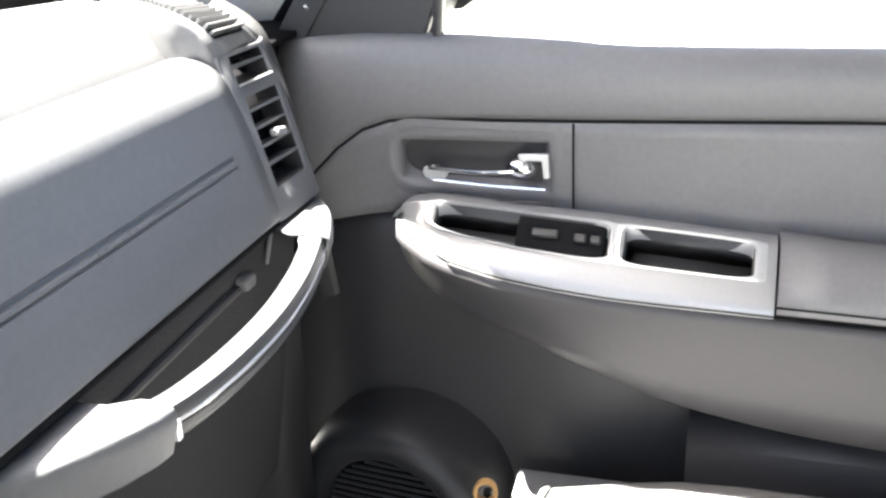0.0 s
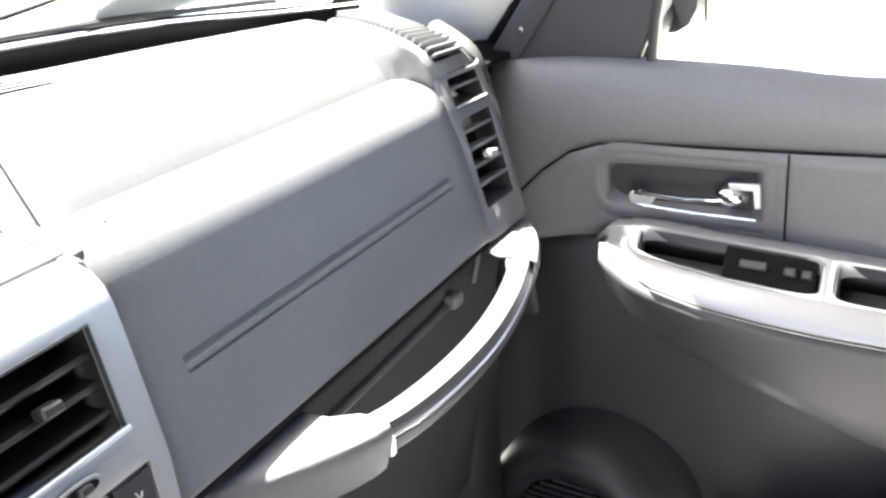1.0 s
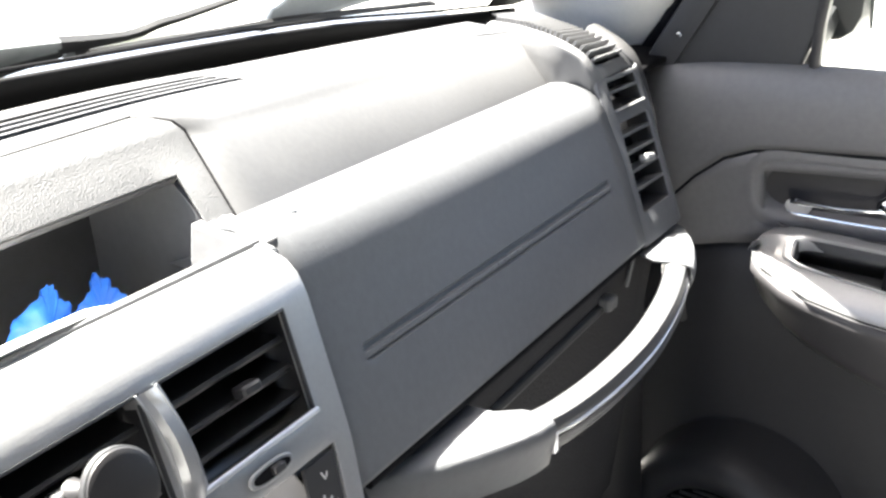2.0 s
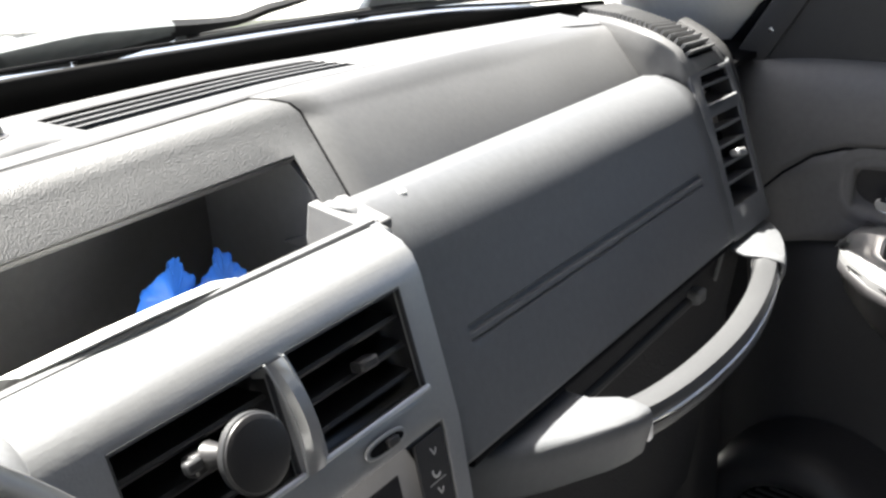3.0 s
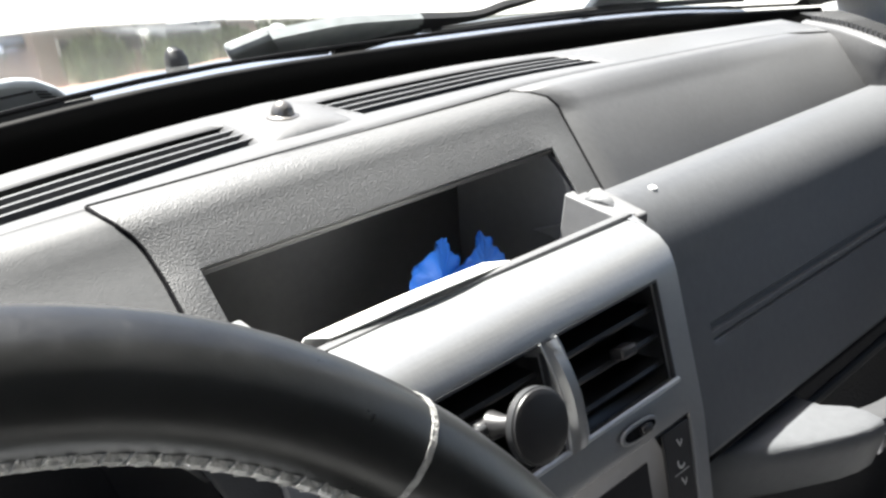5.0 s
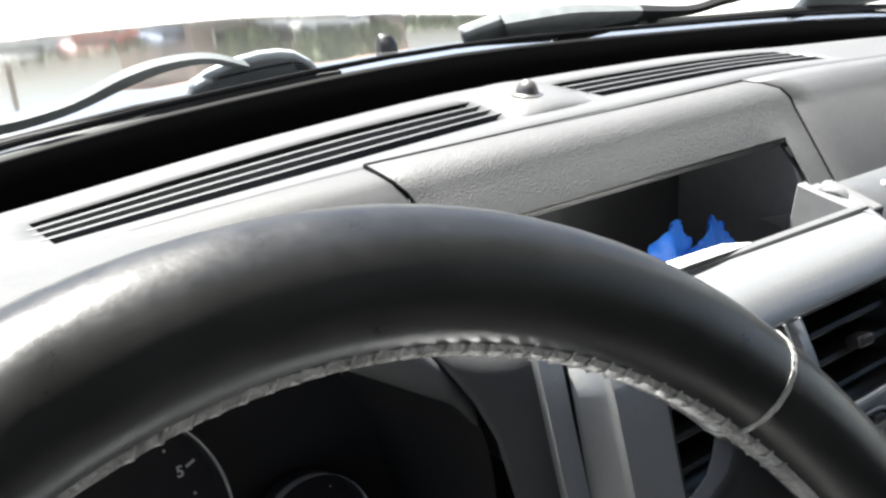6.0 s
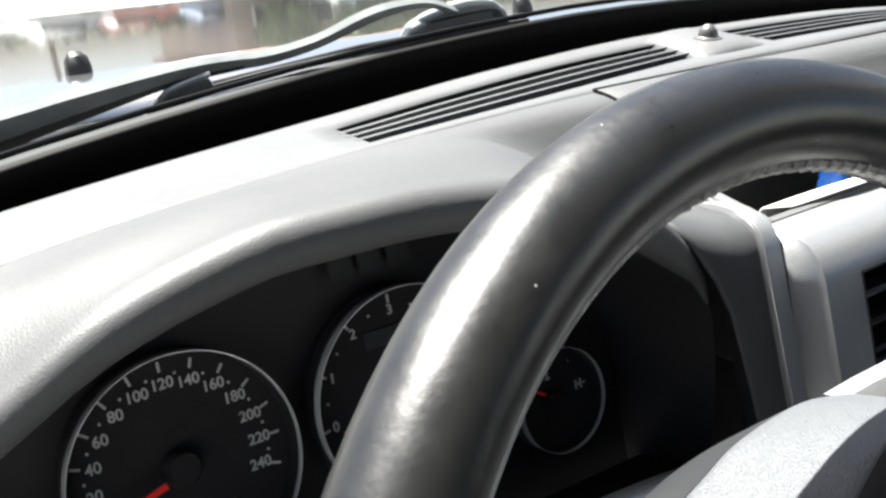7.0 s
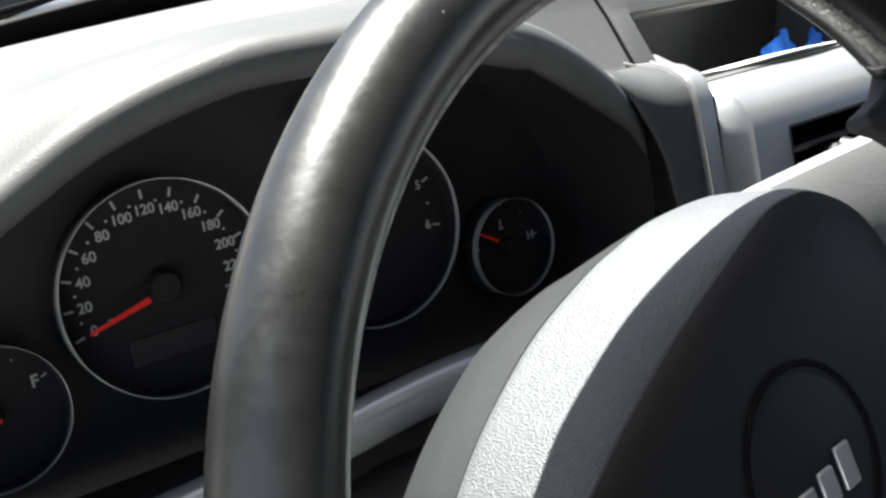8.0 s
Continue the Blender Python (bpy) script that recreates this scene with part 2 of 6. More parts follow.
def curve_pts(pts, n=8):
    """Smooth line through points."""
    pts = [V(p) for p in pts]
    out = []
    for i in range(len(pts) - 1):
        p0, p1, p2, p3 = pts[max(i - 1, 0)], pts[i], pts[i + 1], pts[min(i + 2, len(pts) - 1)]
        for k in range(n):
            s = k / n
            out.append(0.5 * ((2 * p1) + (p2 - p0) * s + (2 * p0 - 5 * p1 + 4 * p2 - p3) * s * s + (3 * p1 - p0 - 3 * p2 + p3) * s ** 3))
    out.append(pts[-1])
    return out


def curve_fn(table):
    """Piecewise smooth value of x from a short table of (x, value...)."""
    xs = [r[0] for r in table]

    def one(x, k):
        if x <= xs[0]:
            return table[0][k]
        if x >= xs[-1]:
            return table[-1][k]
        i = max(q for q in range(len(xs) - 1) if xs[q] <= x)
        h = [xs[q + 1] - xs[q] for q in range(len(xs) - 1)]
        d = [(table[q + 1][k] - table[q][k]) / h[q] for q in range(len(xs) - 1)]

        def slope(q):
            if q == 0:
                return d[0]
            if q == len(xs) - 1:
                return d[-1]
            if d[q - 1] * d[q] <= 0:
                return 0.0
            return 2 * d[q - 1] * d[q] / (d[q - 1] + d[q])

        t = (x - xs[i]) / h[i]
        a, b, m0, m1 = table[i][k], table[i + 1][k], slope(i) * h[i], slope(i + 1) * h[i]
        return (2 * t ** 3 - 3 * t * t + 1) * a + (t ** 3 - 2 * t * t + t) * m0 + (3 * t * t - 2 * t ** 3) * b + (t ** 3 - t * t) * m1

    def f(x):
        cols = [one(x, k) for k in range(1, len(table[0]))]
        return cols[0] if len(cols) == 1 else cols

    return f


def sweep(path, section, up=(0, 0, 1), scale=None, cap=True):
    """A section of (across, up) points carried along a path."""
    rows = []
    path = [V(p) for p in path]
    for i, p in enumerate(path):
        d = (path[min(i + 1, len(path) - 1)] - path[max(i - 1, 0)]).normalized()
        side = d.cross(V(up)).normalized()
        top = side.cross(d)
        k = scale[i] if scale else 1
        rows.append([p + side * a * k + top * b * k for a, b in section])
    return loft(rows, wrap_u=True, cap=cap)


def ring(w, h, n=12, power=2.0):
    """A rounded section, power 2 is an ellipse, more is boxier."""
    out = []
    for k in range(n):
        a = 2 * math.pi * k / n
        c, s = math.cos(a), math.sin(a)
        out.append((w / 2 * math.copysign(abs(c) ** (2 / power), c), h / 2 * math.copysign(abs(s) ** (2 / power), s)))
    return out


def box(cx, cy, cz, sx, sy, sz, m=None):
    bm = bmesh.new()
    bmesh.ops.create_cube(bm, size=1, matrix=(m or Matrix()) @ Matrix.LocRotScale((cx, cy, cz), None, (sx, sy, sz)))
    return bm


def prism(outline, normal, depth):
    """A flat outline pushed along normal by depth."""
    bm = bmesh.new()
    n = V(normal).normalized() * depth
    a = [bm.verts.new(p) for p in outline]
    b = [bm.verts.new(V(p) + n) for p in outline]
    bm.faces.new(a)
    bm.faces.new(b[::-1])
    for i in range(len(a)):
        j = (i + 1) % len(a)
        bm.faces.new((a[i], a[j], b[j], b[i]))
    return bm


def revolve(profile, m, n=32):
    """Profile of (radius, height) turned round the z axis of m."""
    rows = [[m @ V(r * math.cos(2 * math.pi * k / n), r * math.sin(2 * math.pi * k / n), h) for k in range(n)] for r, h in profile]
    bm = loft(rows, wrap_u=True)
    for r in (0, len(profile) - 1):
        if profile[r][0] < 0.001:
            bm.verts.ensure_lookup_table()
            try:
                bm.faces.new([bm.verts[r * n + k] for k in range(n)])
            except ValueError:
                pass
    return bm


def words(name, text, size, m, material, parent, depth=0.0003):
    cu = bpy.data.curves.new(name, "FONT")
    cu.body, cu.size, cu.extrude, cu.align_x, cu.align_y = text, size, depth, "CENTER", "CENTER"
    cu.offset = size * 0.014
    tmp = bpy.data.objects.new(name, cu)
    me = bpy.data.meshes.new_from_object(tmp)
    bpy.data.objects.remove(tmp)
    me.transform(m)
    me.materials.clear()
    return finish(name, me, material, parent)


def frame_m(origin, xdir, normal):
    """A matrix whose z is normal and whose x lies along xdir."""
    z = V(normal).normalized()
    x = (V(xdir) - z * V(xdir).dot(z)).normalized()
    y = z.cross(x)
    return Matrix.Translation(origin) @ Matrix((x, y, z)).transposed().to_4x4()

# ---- dashboard ----
dash = thing("dashboard", "slate grey moulded plastic dashboard with a silver centre stack", "dashboard", at=(0, 0.45, 0.6))

back_y = curve_fn([(-0.64, 0.425), (-0.433, 0.478), (-0.268, 0.514), (-0.138, 0.541), (0, 0.556), (0.153, 0.553), (0.307, 0.546), (0.44, 0.546), (0.64, 0.563)])
back_z = curve_fn([(-0.64, 1.162), (-0.433, 1.184), (-0.268, 1.188), (0, 1.191), (0.153, 1.189), (0.307, 1.181), (0.44, 1.173), (0.64, 1.156)])
seam_y = curve_fn([(-0.64, 0.37), (-0.433, 0.43), (-0.27, 0.452), (-0.136, 0.463), (0.131, 0.466), (0.3, 0.474), (0.44, 0.489), (0.64, 0.522)])
seam_z = curve_fn([(-0.64, 1.15), (-0.433, 1.182), (-0.27, 1.188), (-0.136, 1.189), (0.131, 1.191), (0.3, 1.183), (0.44, 1.172), (0.64, 1.152)])
gril_back = curve_fn([(-0.5, 0.455), (-0.284, 0.4885), (-0.198, 0.508), (-0.105, 0.524), (-0.015, 0.531), (0.05, 0.534), (0.235, 0.530), (0.5, 0.530)])
gril_front = curve_fn([(-0.5, 0.43), (-0.275, 0.4595), (-0.15, 0.4755), (-0.08, 0.484), (-0.016, 0.490), (0.04, 0.491), (0.135, 0.489), (0.264, 0.487), (0.5, 0.505)])


def top_strip(x, v):
    ys = [back_y(x), gril_back(x), gril_front(x), seam_y(x)]
    k = min(int(v), 2)
    y = ys[k] + (ys[k + 1] - ys[k]) * (v - k)
    s = (back_y(x) - y) / (back_y(x) - seam_y(x))
    z = back_z(x) + (seam_z(x) - back_z(x)) * s
    return V(x, y, z)


v_rows = steps(0, 3, 3, 0.5, 1.5, 2.5)
x_cols = steps(-0.64, 0.64, 48, -0.278, -0.017, 0.042, 0.252)
holes = [(-0.278, -0.017, 1, 2), (0.042, 0.252, 1, 2)]
under(part("top_strip", holed(top_strip, x_cols, v_rows, holes), M_DASH, None, solid=0.0005, offset=1), dash)
# thin bars along the two openings, over a dark duct
for x0, x1, _, _ in holes:
    for v in (1.25, 1.5, 1.75):
        under(part("grille_bar", sweep([top_strip(x, v) for x in steps(x0 - 0.003, x1 + 0.003, 12)], [(0.0010, 0.0002), (-0.0010, 0.0002), (-0.0007, -0.007), (0.0007, -0.007)]), M_DASH), dash)
under(part("defroster_duct", loft([[top_strip(x, v) - V(0, 0, 0.018) for x in steps(-0.3, 0.3, 12)] for v in (0.7, 2.3)]), M_VOID, solid=0.003), dash)
# edge that turns down behind the pad, towards the glass
under(part("rear_lip", loft([[V(x, back_y(x) + dy, back_z(x) + dz) for x in x_cols] for dy, dz in ((0, 0), (0.005, -0.002), (0.008, -0.008), (0.008, -0.05))]), M_DASH), dash)

# sensor mount between the two grilles
rows = []
for k in range(9):
    s = k / 8
    row = []
    for j in range(9):
        t = j / 8
        xa = -0.034 + 0.012 * (1 - s) + t * 0.068
        p = top_strip(xa, 0.35 + 2.0 * s)
        row.append(p + V(0, 0, -0.002 + 0.0075 * (math.sin(math.pi * t) ** 0.55) * (math.sin(math.pi * min(1, s * 0.9 + 0.1)) ** 0.4)))
    rows.append(row)
sensor = part("sensor_mount", loft(rows), M_DASH, solid=0.002)
under(sensor, dash)
dome_m = Matrix.Translation((0.0, 0.508, 1.1965)) @ Matrix.Scale(0.80, 4)
under(part("light_sensor", revolve([(0.0001, 0.0090), (0.0025, 0.0086), (0.0050, 0.0070), (0.0068, 0.0045), (0.0076, 0.0018), (0.0078, 0.0), (0.0090, -0.0006), (0.0110, -0.0012), (0.0118, -0.004)][::-1], dome_m, 24), M_SENSOR, label="glossy grey dome light sensor"), dash)

# driver side of the top, up to the instrument hood's brow
brow_z = curve_fn([(-0.64, 1.06), (-0.56, 1.115), (-0.50, 1.150), (-0.467, 1.168), (-0.436, 1.185), (-0.404, 1.195), (-0.37, 1.2005), (-0.334, 1.2005), (-0.284, 1.196), (-0.249, 1.188), (-0.20, 1.1635), (-0.165, 1.138), (-0.136, 1.118)])


def driver_top(x, v):
    s = v
    y = seam_y(x) + 0.0015 + (0.362 - seam_y(x) - 0.0015) * s
    ease = s * s * (3 - 2 * s)
    z0, z1 = seam_z(x), brow_z(x)
    z = z0 + (z1 - z0) * (ease if z1 < z0 else s ** 0.8) + 0.003 * math.sin(math.pi * s) ** 2 - 0.0001
    kx = max(0.0, min(1.0, (x + 0.27) / 0.10))
    if kx > 0:  # the front falls away as the bin's bezel does
        zb = float(np.interp(y, [0.362, 0.3965, 0.4239, 0.436, 0.440, 0.4445, 0.452, 0.4645], [1.138, 1.1385, 1.1640, 1.1752, 1.1812, 1.1862, 1.1890, 1.1898]))
        kx = kx * kx * (3 - 2 * kx)
        z = z + (max(min(zb, z0), z1 if x < -0.19 else 0) - z) * kx
    edge = float(np.interp(y, [0.3965, 0.4239, 0.436, 0.440, 0.4445, 0.452, 0.4645], [-0.1305, -0.1288, -0.1295, -0.1325, -0.1365, -0.1390, -0.1380]))
    return V(x + (edge + 0.139) * max(0.0, (x + 0.20) / 0.061), y, z)


xs_d = steps(-0.64, -0.139, 44)
rows = [[driver_top(x, v) for x in xs_d] for v in [k / 20 for k in range(21)]]


def brow(x, dy, dz):
    """Rolled edge of the hood, dying away towards the cheek."""
    f = max(0, min(1, (x + 0.245) / 0.035))
    f = f * f * (3 - 2 * f)
    return V(x, 0.362 + dy * (1 - f) + 0.014 * f, brow_z(x) + dz * (1 - f) - 0.003 * f)


for dy, dz in ((-0.0035, -0.0007), (-0.0068, -0.0028), (-0.0092, -0.0064), (-0.0096, -0.0108), (-0.0080, -0.0152), (-0.0032, -0.0184), (0.004, -0.0200)):
    rows.append([brow(x, dy, dz) for x in xs_d])
under(part("instrument_hood", loft(rows), M_BROW, label="slate grey grained instrument hood"), dash)
# the rolled edge goes on round the opening and down beside the dials
roll = curve_pts([(-0.275, 0.3625, 1.1850), (-0.2527, 0.3625, 1.1815), (-0.2349, 0.3625, 1.1755), (-0.2143, 0.3625, 1.1640), (-0.192, 0.3625, 1.1485), (-0.1782, 0.3625, 1.1370), (-0.1640, 0.3635, 1.1240), (-0.1540, 0.3650, 1.1080)], 4)
under(part("opening_roll", sweep(roll, ring(0.0190, 0.0175, 12), up=(0, 1, 0), scale=[1 - 0.93 * max(0, (k - 13) / (len(roll) - 14)) ** 1.4 for k in range(len(roll))]), M_BROW), dash)

# funnel from the brow to the dials
arch = curve_pts([(-0.60, 0.366, 0.93), (-0.59, 0.366, 1.03), (-0.555, 0.366, 1.104), (-0.50, 0.366, 1.1355), (-0.467, 0.366, 1.1535), (-0.436, 0.366, 1.1705), (-0.404, 0.366, 1.1805), (-0.37, 0.366, 1.186), (-0.334, 0.366, 1.186), (-0.284, 0.366, 1.1815), (-0.255, 0.366, 1.1765), (-0.2147, 0.366, 1.1630), (-0.182, 0.366, 1.1450), (-0.160, 0.366, 1.1235), (-0.1475, 0.366, 1.0985), (-0.142, 0.366, 1.06), (-0.141, 0.366, 1.01), (-0.141, 0.366, 0.93)], 5)
cen = V(-0.33, 0.40, 1.06)
rows = []
for k in range(6):
    s = k / 5
    rows.append([V(cen.x + (p.x - cen.x) * (1 - 0.10 * s), p.y + 0.085 * s, cen.z + (p.z - 0.004 - cen.z) * (1 - 0.13 * s)) for p in arch])
under(part("instrument_surround", loft(rows), M_BLACK, label="matt black dial surround"), dash)

# cheek between the dials and the centre stack, rounded over its top
cheek_l = curve_fn([(0.90, -0.150), (1.02, -0.150), (1.08, -0.154), (1.11, -0.158), (1.122, -0.163), (1.14, -0.176), (1.16, -0.192)])
rows = []
for y, z, w in ((0.399, 1.1425, 1), (0.387, 1.1460, 1), (0.373, 1.1470, 1), (0.363, 1.1455, 1), (0.3550, 1.1410, 0.9), (0.3510, 1.1345, 0.7), (0.3475, 1.124, 0.4), (0.3428, 1.11, 0.1), (0.3335, 1.08, 0), (0.3175, 1.03, 0), (0.298, 0.97, 0), (0.276, 0.90, 0)):
    xr = np.interp(z, [0.90, 1.03, 1.12, 1.147], [-0.128, -0.134, -0.1365, -0.1365])
    row = []
    for k in range(11):
        t = k / 10
        x = cheek_l(z) + (xr - cheek_l(z)) * t
        up = max(0.0, min(1.0, (-0.150 - x) / 0.040))
        zz = z + 0.0085 * up * up * (3 - 2 * up) * w
        row.append(V(x, y + 0.0050 * max(0, 1 - t * 1.4) ** 1.5, zz))
    row += [V(xr + 0.0016, y + 0.005, z - 0.0012), V(xr + 0.002, y + 0.03, z - 0.002)]
    rows.append(row)
under(part("instrument_cheek", loft(rows), M_CHEEK, solid=0.002, offset=1), dash)
# narrow shoulder beside the stack: a flat top that turns down into a bright beaded edge
rows, bead = [], []
for xl, xr, y, z in ((-0.1320, -0.1200, 0.399, 1.1415), (-0.1325, -0.1203, 0.387, 1.1448), (-0.1345, -0.1210, 0.373, 1.1463), (-0.1365, -0.1218, 0.361, 1.1448), (-0.1375, -0.1225, 0.3545, 1.1405), (-0.1380, -0.1230, 0.3505, 1.1335), (-0.1380, -0.1232, 0.3470, 1.124), (-0.1378, -0.1232, 0.3425, 1.11), (-0.1370, -0.1225, 0.3330, 1.08), (-0.1355, -0.1205, 0.3170, 1.03), (-0.132, -0.117, 0.2975, 0.97), (-0.128, -0.112, 0.2755, 0.90)):
    rows.append([V(xl, y + 0.005, z - 0.002), V(xl + 0.0004, y - 0.0010, z + 0.0016), V(xl + 0.0022, y - 0.0022, z + 0.0022), V(xl * 0.4 + xr * 0.6, y - 0.0014, z + 0.0016), V(xr - 0.001, y - 0.0008, z + 0.0012), V(xr, y + 0.006, z - 0.002)])
    bead.append(V(xl + 0.0012, y - 0.0020, z + 0.0020))
under(part("stack_shoulder", loft(rows), M_SILVER), dash)
under(part("shoulder_bead", sweep(bead, ring(0.0016, 0.0016, 8), up=(1, 0, 0)), M_SILVER), dash)
under(part("stack_gap", sweep([(-0.1185, 0.374, 1.1440), (-0.1195, 0.362, 1.1410), (-0.1205, 0.3535, 1.133), (-0.1210, 0.3490, 1.12), (-0.1205, 0.3380, 1.08), (-0.115, 0.310, 0.98)], ring(0.0050, 0.0040, 6), up=(1, 0, 0)), M_VOID), dash)
# ---- storage bin in the middle of the top ----
BIN_ROWS = [(0.4645, 1.1900, -0.1360, 0.1315), (0.452, 1.1893, -0.137, 0.139), (0.4445, 1.1865, -0.1345, 0.146), (0.440, 1.1815, -0.1305, 0.1495), (0.436, 1.1755, -0.1275, 0.1495), (0.4239, 1.1645, -0.1268, 0.1460), (0.3965, 1.1395, -0.1285, 0.138)]


def bin_face(u, v):
    k = min(int(v), len(BIN_ROWS) - 2)
    a, b = BIN_ROWS[k], BIN_ROWS[k + 1]
    y, z, xl, xr = [p + (q - p) * (v - k) for p, q in zip(a, b)]
    return V(xl + (xr - xl) * u, y + 0.004 * u, z)


u_cols = steps(0, 1, 14, 0.060, 0.925)
under(part("bin_bezel", holed(bin_face, u_cols, list(range(7)), [(0.060, 0.925, 5, 6)]), M_BIN, solid=0.0016, offset=-1, bevel=0.0005, label="coarse grained slate bezel round an open storage bin"), dash)
under(part("bin_inner_lip", loft([[bin_face(u, 5) + V(0, dy, dz) for u in steps(0.059, 0.926, 10)] for dy, dz in ((0.0004, -0.0012), (0.0012, -0.0030), (0.0034, -0.0050), (0.008, -0.0068), (0.03, -0.0060))]), M_BIN), dash)
# dark seams left and right of the bezel
for u in (0, 1):
    under(part("bin_seam", sweep([bin_face(u, v) - V(0, 0, 0.0002) + V(-0.0006 if u == 0 else 0.0006, 0, 0) for v in (0, 1, 2, 3, 4, 5, 6)], ring(0.0018, 0.0018, 6)), M_VOID), dash)
under(part("bin_seam", sweep([bin_face(u / 8, 0) + V(0, 0.0008, -0.0003) for u in range(9)], ring(0.0018, 0.0018, 6)), M_VOID), dash)
# liner
XL, XR = -0.1145, 0.1255
under(part("bin_liner", loft([[V(XL, 0.4275, 1.1645), V(XL + 0.002, 0.475, 1.1625), V(XL + 0.004, 0.497, 1.150), V(XL + 0.006, 0.492, 1.075), V(XL + 0.006, 0.484, 1.062), V(XL + 0.006, 0.385, 1.058), V(XL + 0.004, 0.376, 1.066), V(XL, 0.373, 1.131)],
                              [V(XR, 0.4315, 1.1645), V(XR - 0.002, 0.479, 1.1625), V(XR - 0.004, 0.501, 1.150), V(XR - 0.006, 0.496, 1.075), V(XR - 0.006, 0.488, 1.062), V(XR - 0.006, 0.389, 1.058), V(XR - 0.004, 0.379, 1.066), V(XR, 0.375, 1.133)]]), M_LINER, solid=0.003, offset=1), dash)
for x, sgn in ((XL, -1), (XR, 1)):
    pts = [(x, 0.4275, 1.1590), (x - sgn * 0.002, 0.475, 1.1585), (x - sgn * 0.004, 0.497, 1.150), (x - sgn * 0.006, 0.492, 1.075), (x - sgn * 0.006, 0.484, 1.062), (x - sgn * 0.006, 0.385, 1.058), (x - sgn * 0.004, 0.376, 1.066), (x, 0.373, 1.128), (x, 0.397, 1.1315)]
    pts = [(a, b + (0.004 if sgn > 0 else 0.0), c) for a, b, c in pts]
    under(part("bin_side", prism([V(p) for p in pts], (sgn, 0, 0), 0.003), M_LINER), dash)
    # sloping ledge at the bin's end
    under(part("bin_ledge", prism([V(x - sgn * 0.001, 0.368, 1.1365), V(x - sgn * 0.001, 0.3985, 1.1435), V(x + sgn * 0.006, 0.3985, 1.1450), V(x + sgn * 0.006, 0.366, 1.1375)], (0, 0, -1), 0.006), M_DASH, bevel=0.0012), dash)
for x, sgn in ((-0.1035, -1), (0.1135, 1)):
    pts = [(x, 0.3700, 1.1372), (x, 0.4095, 1.1437), (x - sgn * 0.014, 0.4095, 1.07), (x - sgn * 0.014, 0.3800, 1.07)]
    under(part("bin_end", prism([V(p) for p in pts], (sgn, 0, 0), 0.013), M_LINER, bevel=0.0012), dash)
under(part("tray_lip", sweep([(-0.116, 0.3715, 1.134), (0.0, 0.373, 1.1355), (0.1215, 0.3722, 1.136)], ring(0.0055, 0.006, 8, 4)), M_DASH), dash)

# shoulder between the tray's end and the glove panel
sh_l = [(0.1235, 0.403, 1.1410), (0.1195, 0.390, 1.1400), (0.1165, 0.374, 1.1378), (0.1165, 0.3625, 1.1358)]
sh_r = [(0.1400, 0.403, 1.1400), (0.1390, 0.391, 1.1375), (0.1350, 0.376, 1.1335), (0.1285, 0.3640, 1.1300)]
rows = []
for k, (p, q) in enumerate(zip(curve_pts(sh_l, 3), curve_pts(sh_r, 3))):
    h = 1 - 0.7 * k / 9
    rows.append([p + V(0, 0.001, -0.006), p, p.lerp(q, 0.35) + V(0, -0.001, 0.0032 * h), p.lerp(q, 0.75) + V(0, -0.001, 0.0026 * h), q, q + V(0.001, 0.003, -0.008)])
under(part("tray_shoulder", loft(rows), M_SILVER, solid=0.002), dash)

# ---- centre stack ----
STACK = [(0.371, 1.1365), (0.358, 1.1355), (0.348, 1.1318), (0.3415, 1.1262), (0.3375, 1.1185), (0.3362, 1.1150), (0.3205, 1.0655), (0.3120, 1.040), (0.300, 1.00), (0.284, 0.95), (0.27, 0.90), (0.25, 0.83)]
edge_l = curve_fn([(0.83, -0.098), (1.00, -0.1065), (1.09, -0.1085), (1.13, -0.1085), (1.14, -0.1080)])
edge_r = curve_fn([(0.83, 0.087), (0.95, 0.098), (1.003, 0.1075), (1.05, 0.1155), (1.12, 0.1190), (1.14, 0.1190)])


def stack(u, v):
    k = min(int(v), len(STACK) - 2)
    y, z = [p + (q - p) * (v - k) for p, q in zip(STACK[k], STACK[k + 1])]
    xl, xr = edge_l(z), edge_r(z)
    x = xl + (xr - xl) * u if 0 <= u <= 1 else (xl + 0.014 * u / 0.07 if u < 0 else xr + 0.005 * min(1, (u - 1) * 40))
    fall = 0.0
    if u < 0:
        fall = 0.016 * (-u / 0.07) ** 0.75
    if u > 1:
        fall = (u - 1) * 0.9
    return V(x, y + fall + 0.006 * (u - 0.5), z - fall * (0.35 if v < 4 else 0.0))


def stack_u(x, z):
    return (x - edge_l(z)) / (edge_r(z) - edge_l(z))


vu = [stack_u(x, 1.09) for x in (-0.080, 0.0045, 0.0165, 0.0985)]
ru = [stack_u(x, 1.0) for x in (-0.078, 0.0945)]
us = sorted({round(k, 5) for k in [-0.07, -0.04, -0.02, -0.01, -0.004, 0, 0.03, 0.97, 1.0, 1.01, 1.02, 1.04, 1.07] + vu + ru + [0.2, 0.35, 0.5, 0.65, 0.8]})
vs = sorted({*range(12), 6.75, 9.6, 6.25, 6.5})
under(part("stack_bezel", holed(stack, us, vs, [(vu[0], vu[1], 5, 6), (vu[2], vu[3], 5, 6), (ru[0], ru[1], 6.75, 9.6)]), M_SILVER, solid=0.004, offset=-1, bevel=0.0010, label="satin silver centre stack bezel with fine dot texture"), dash)


def stack_n(v):
    k = min(int(v), len(STACK) - 2)
    d = V(0, STACK[k + 1][0] - STACK[k][0], STACK[k + 1][1] - STACK[k][1]).normalized()
    return V(0, d.z, -d.y)  # out of the face, towards the seats


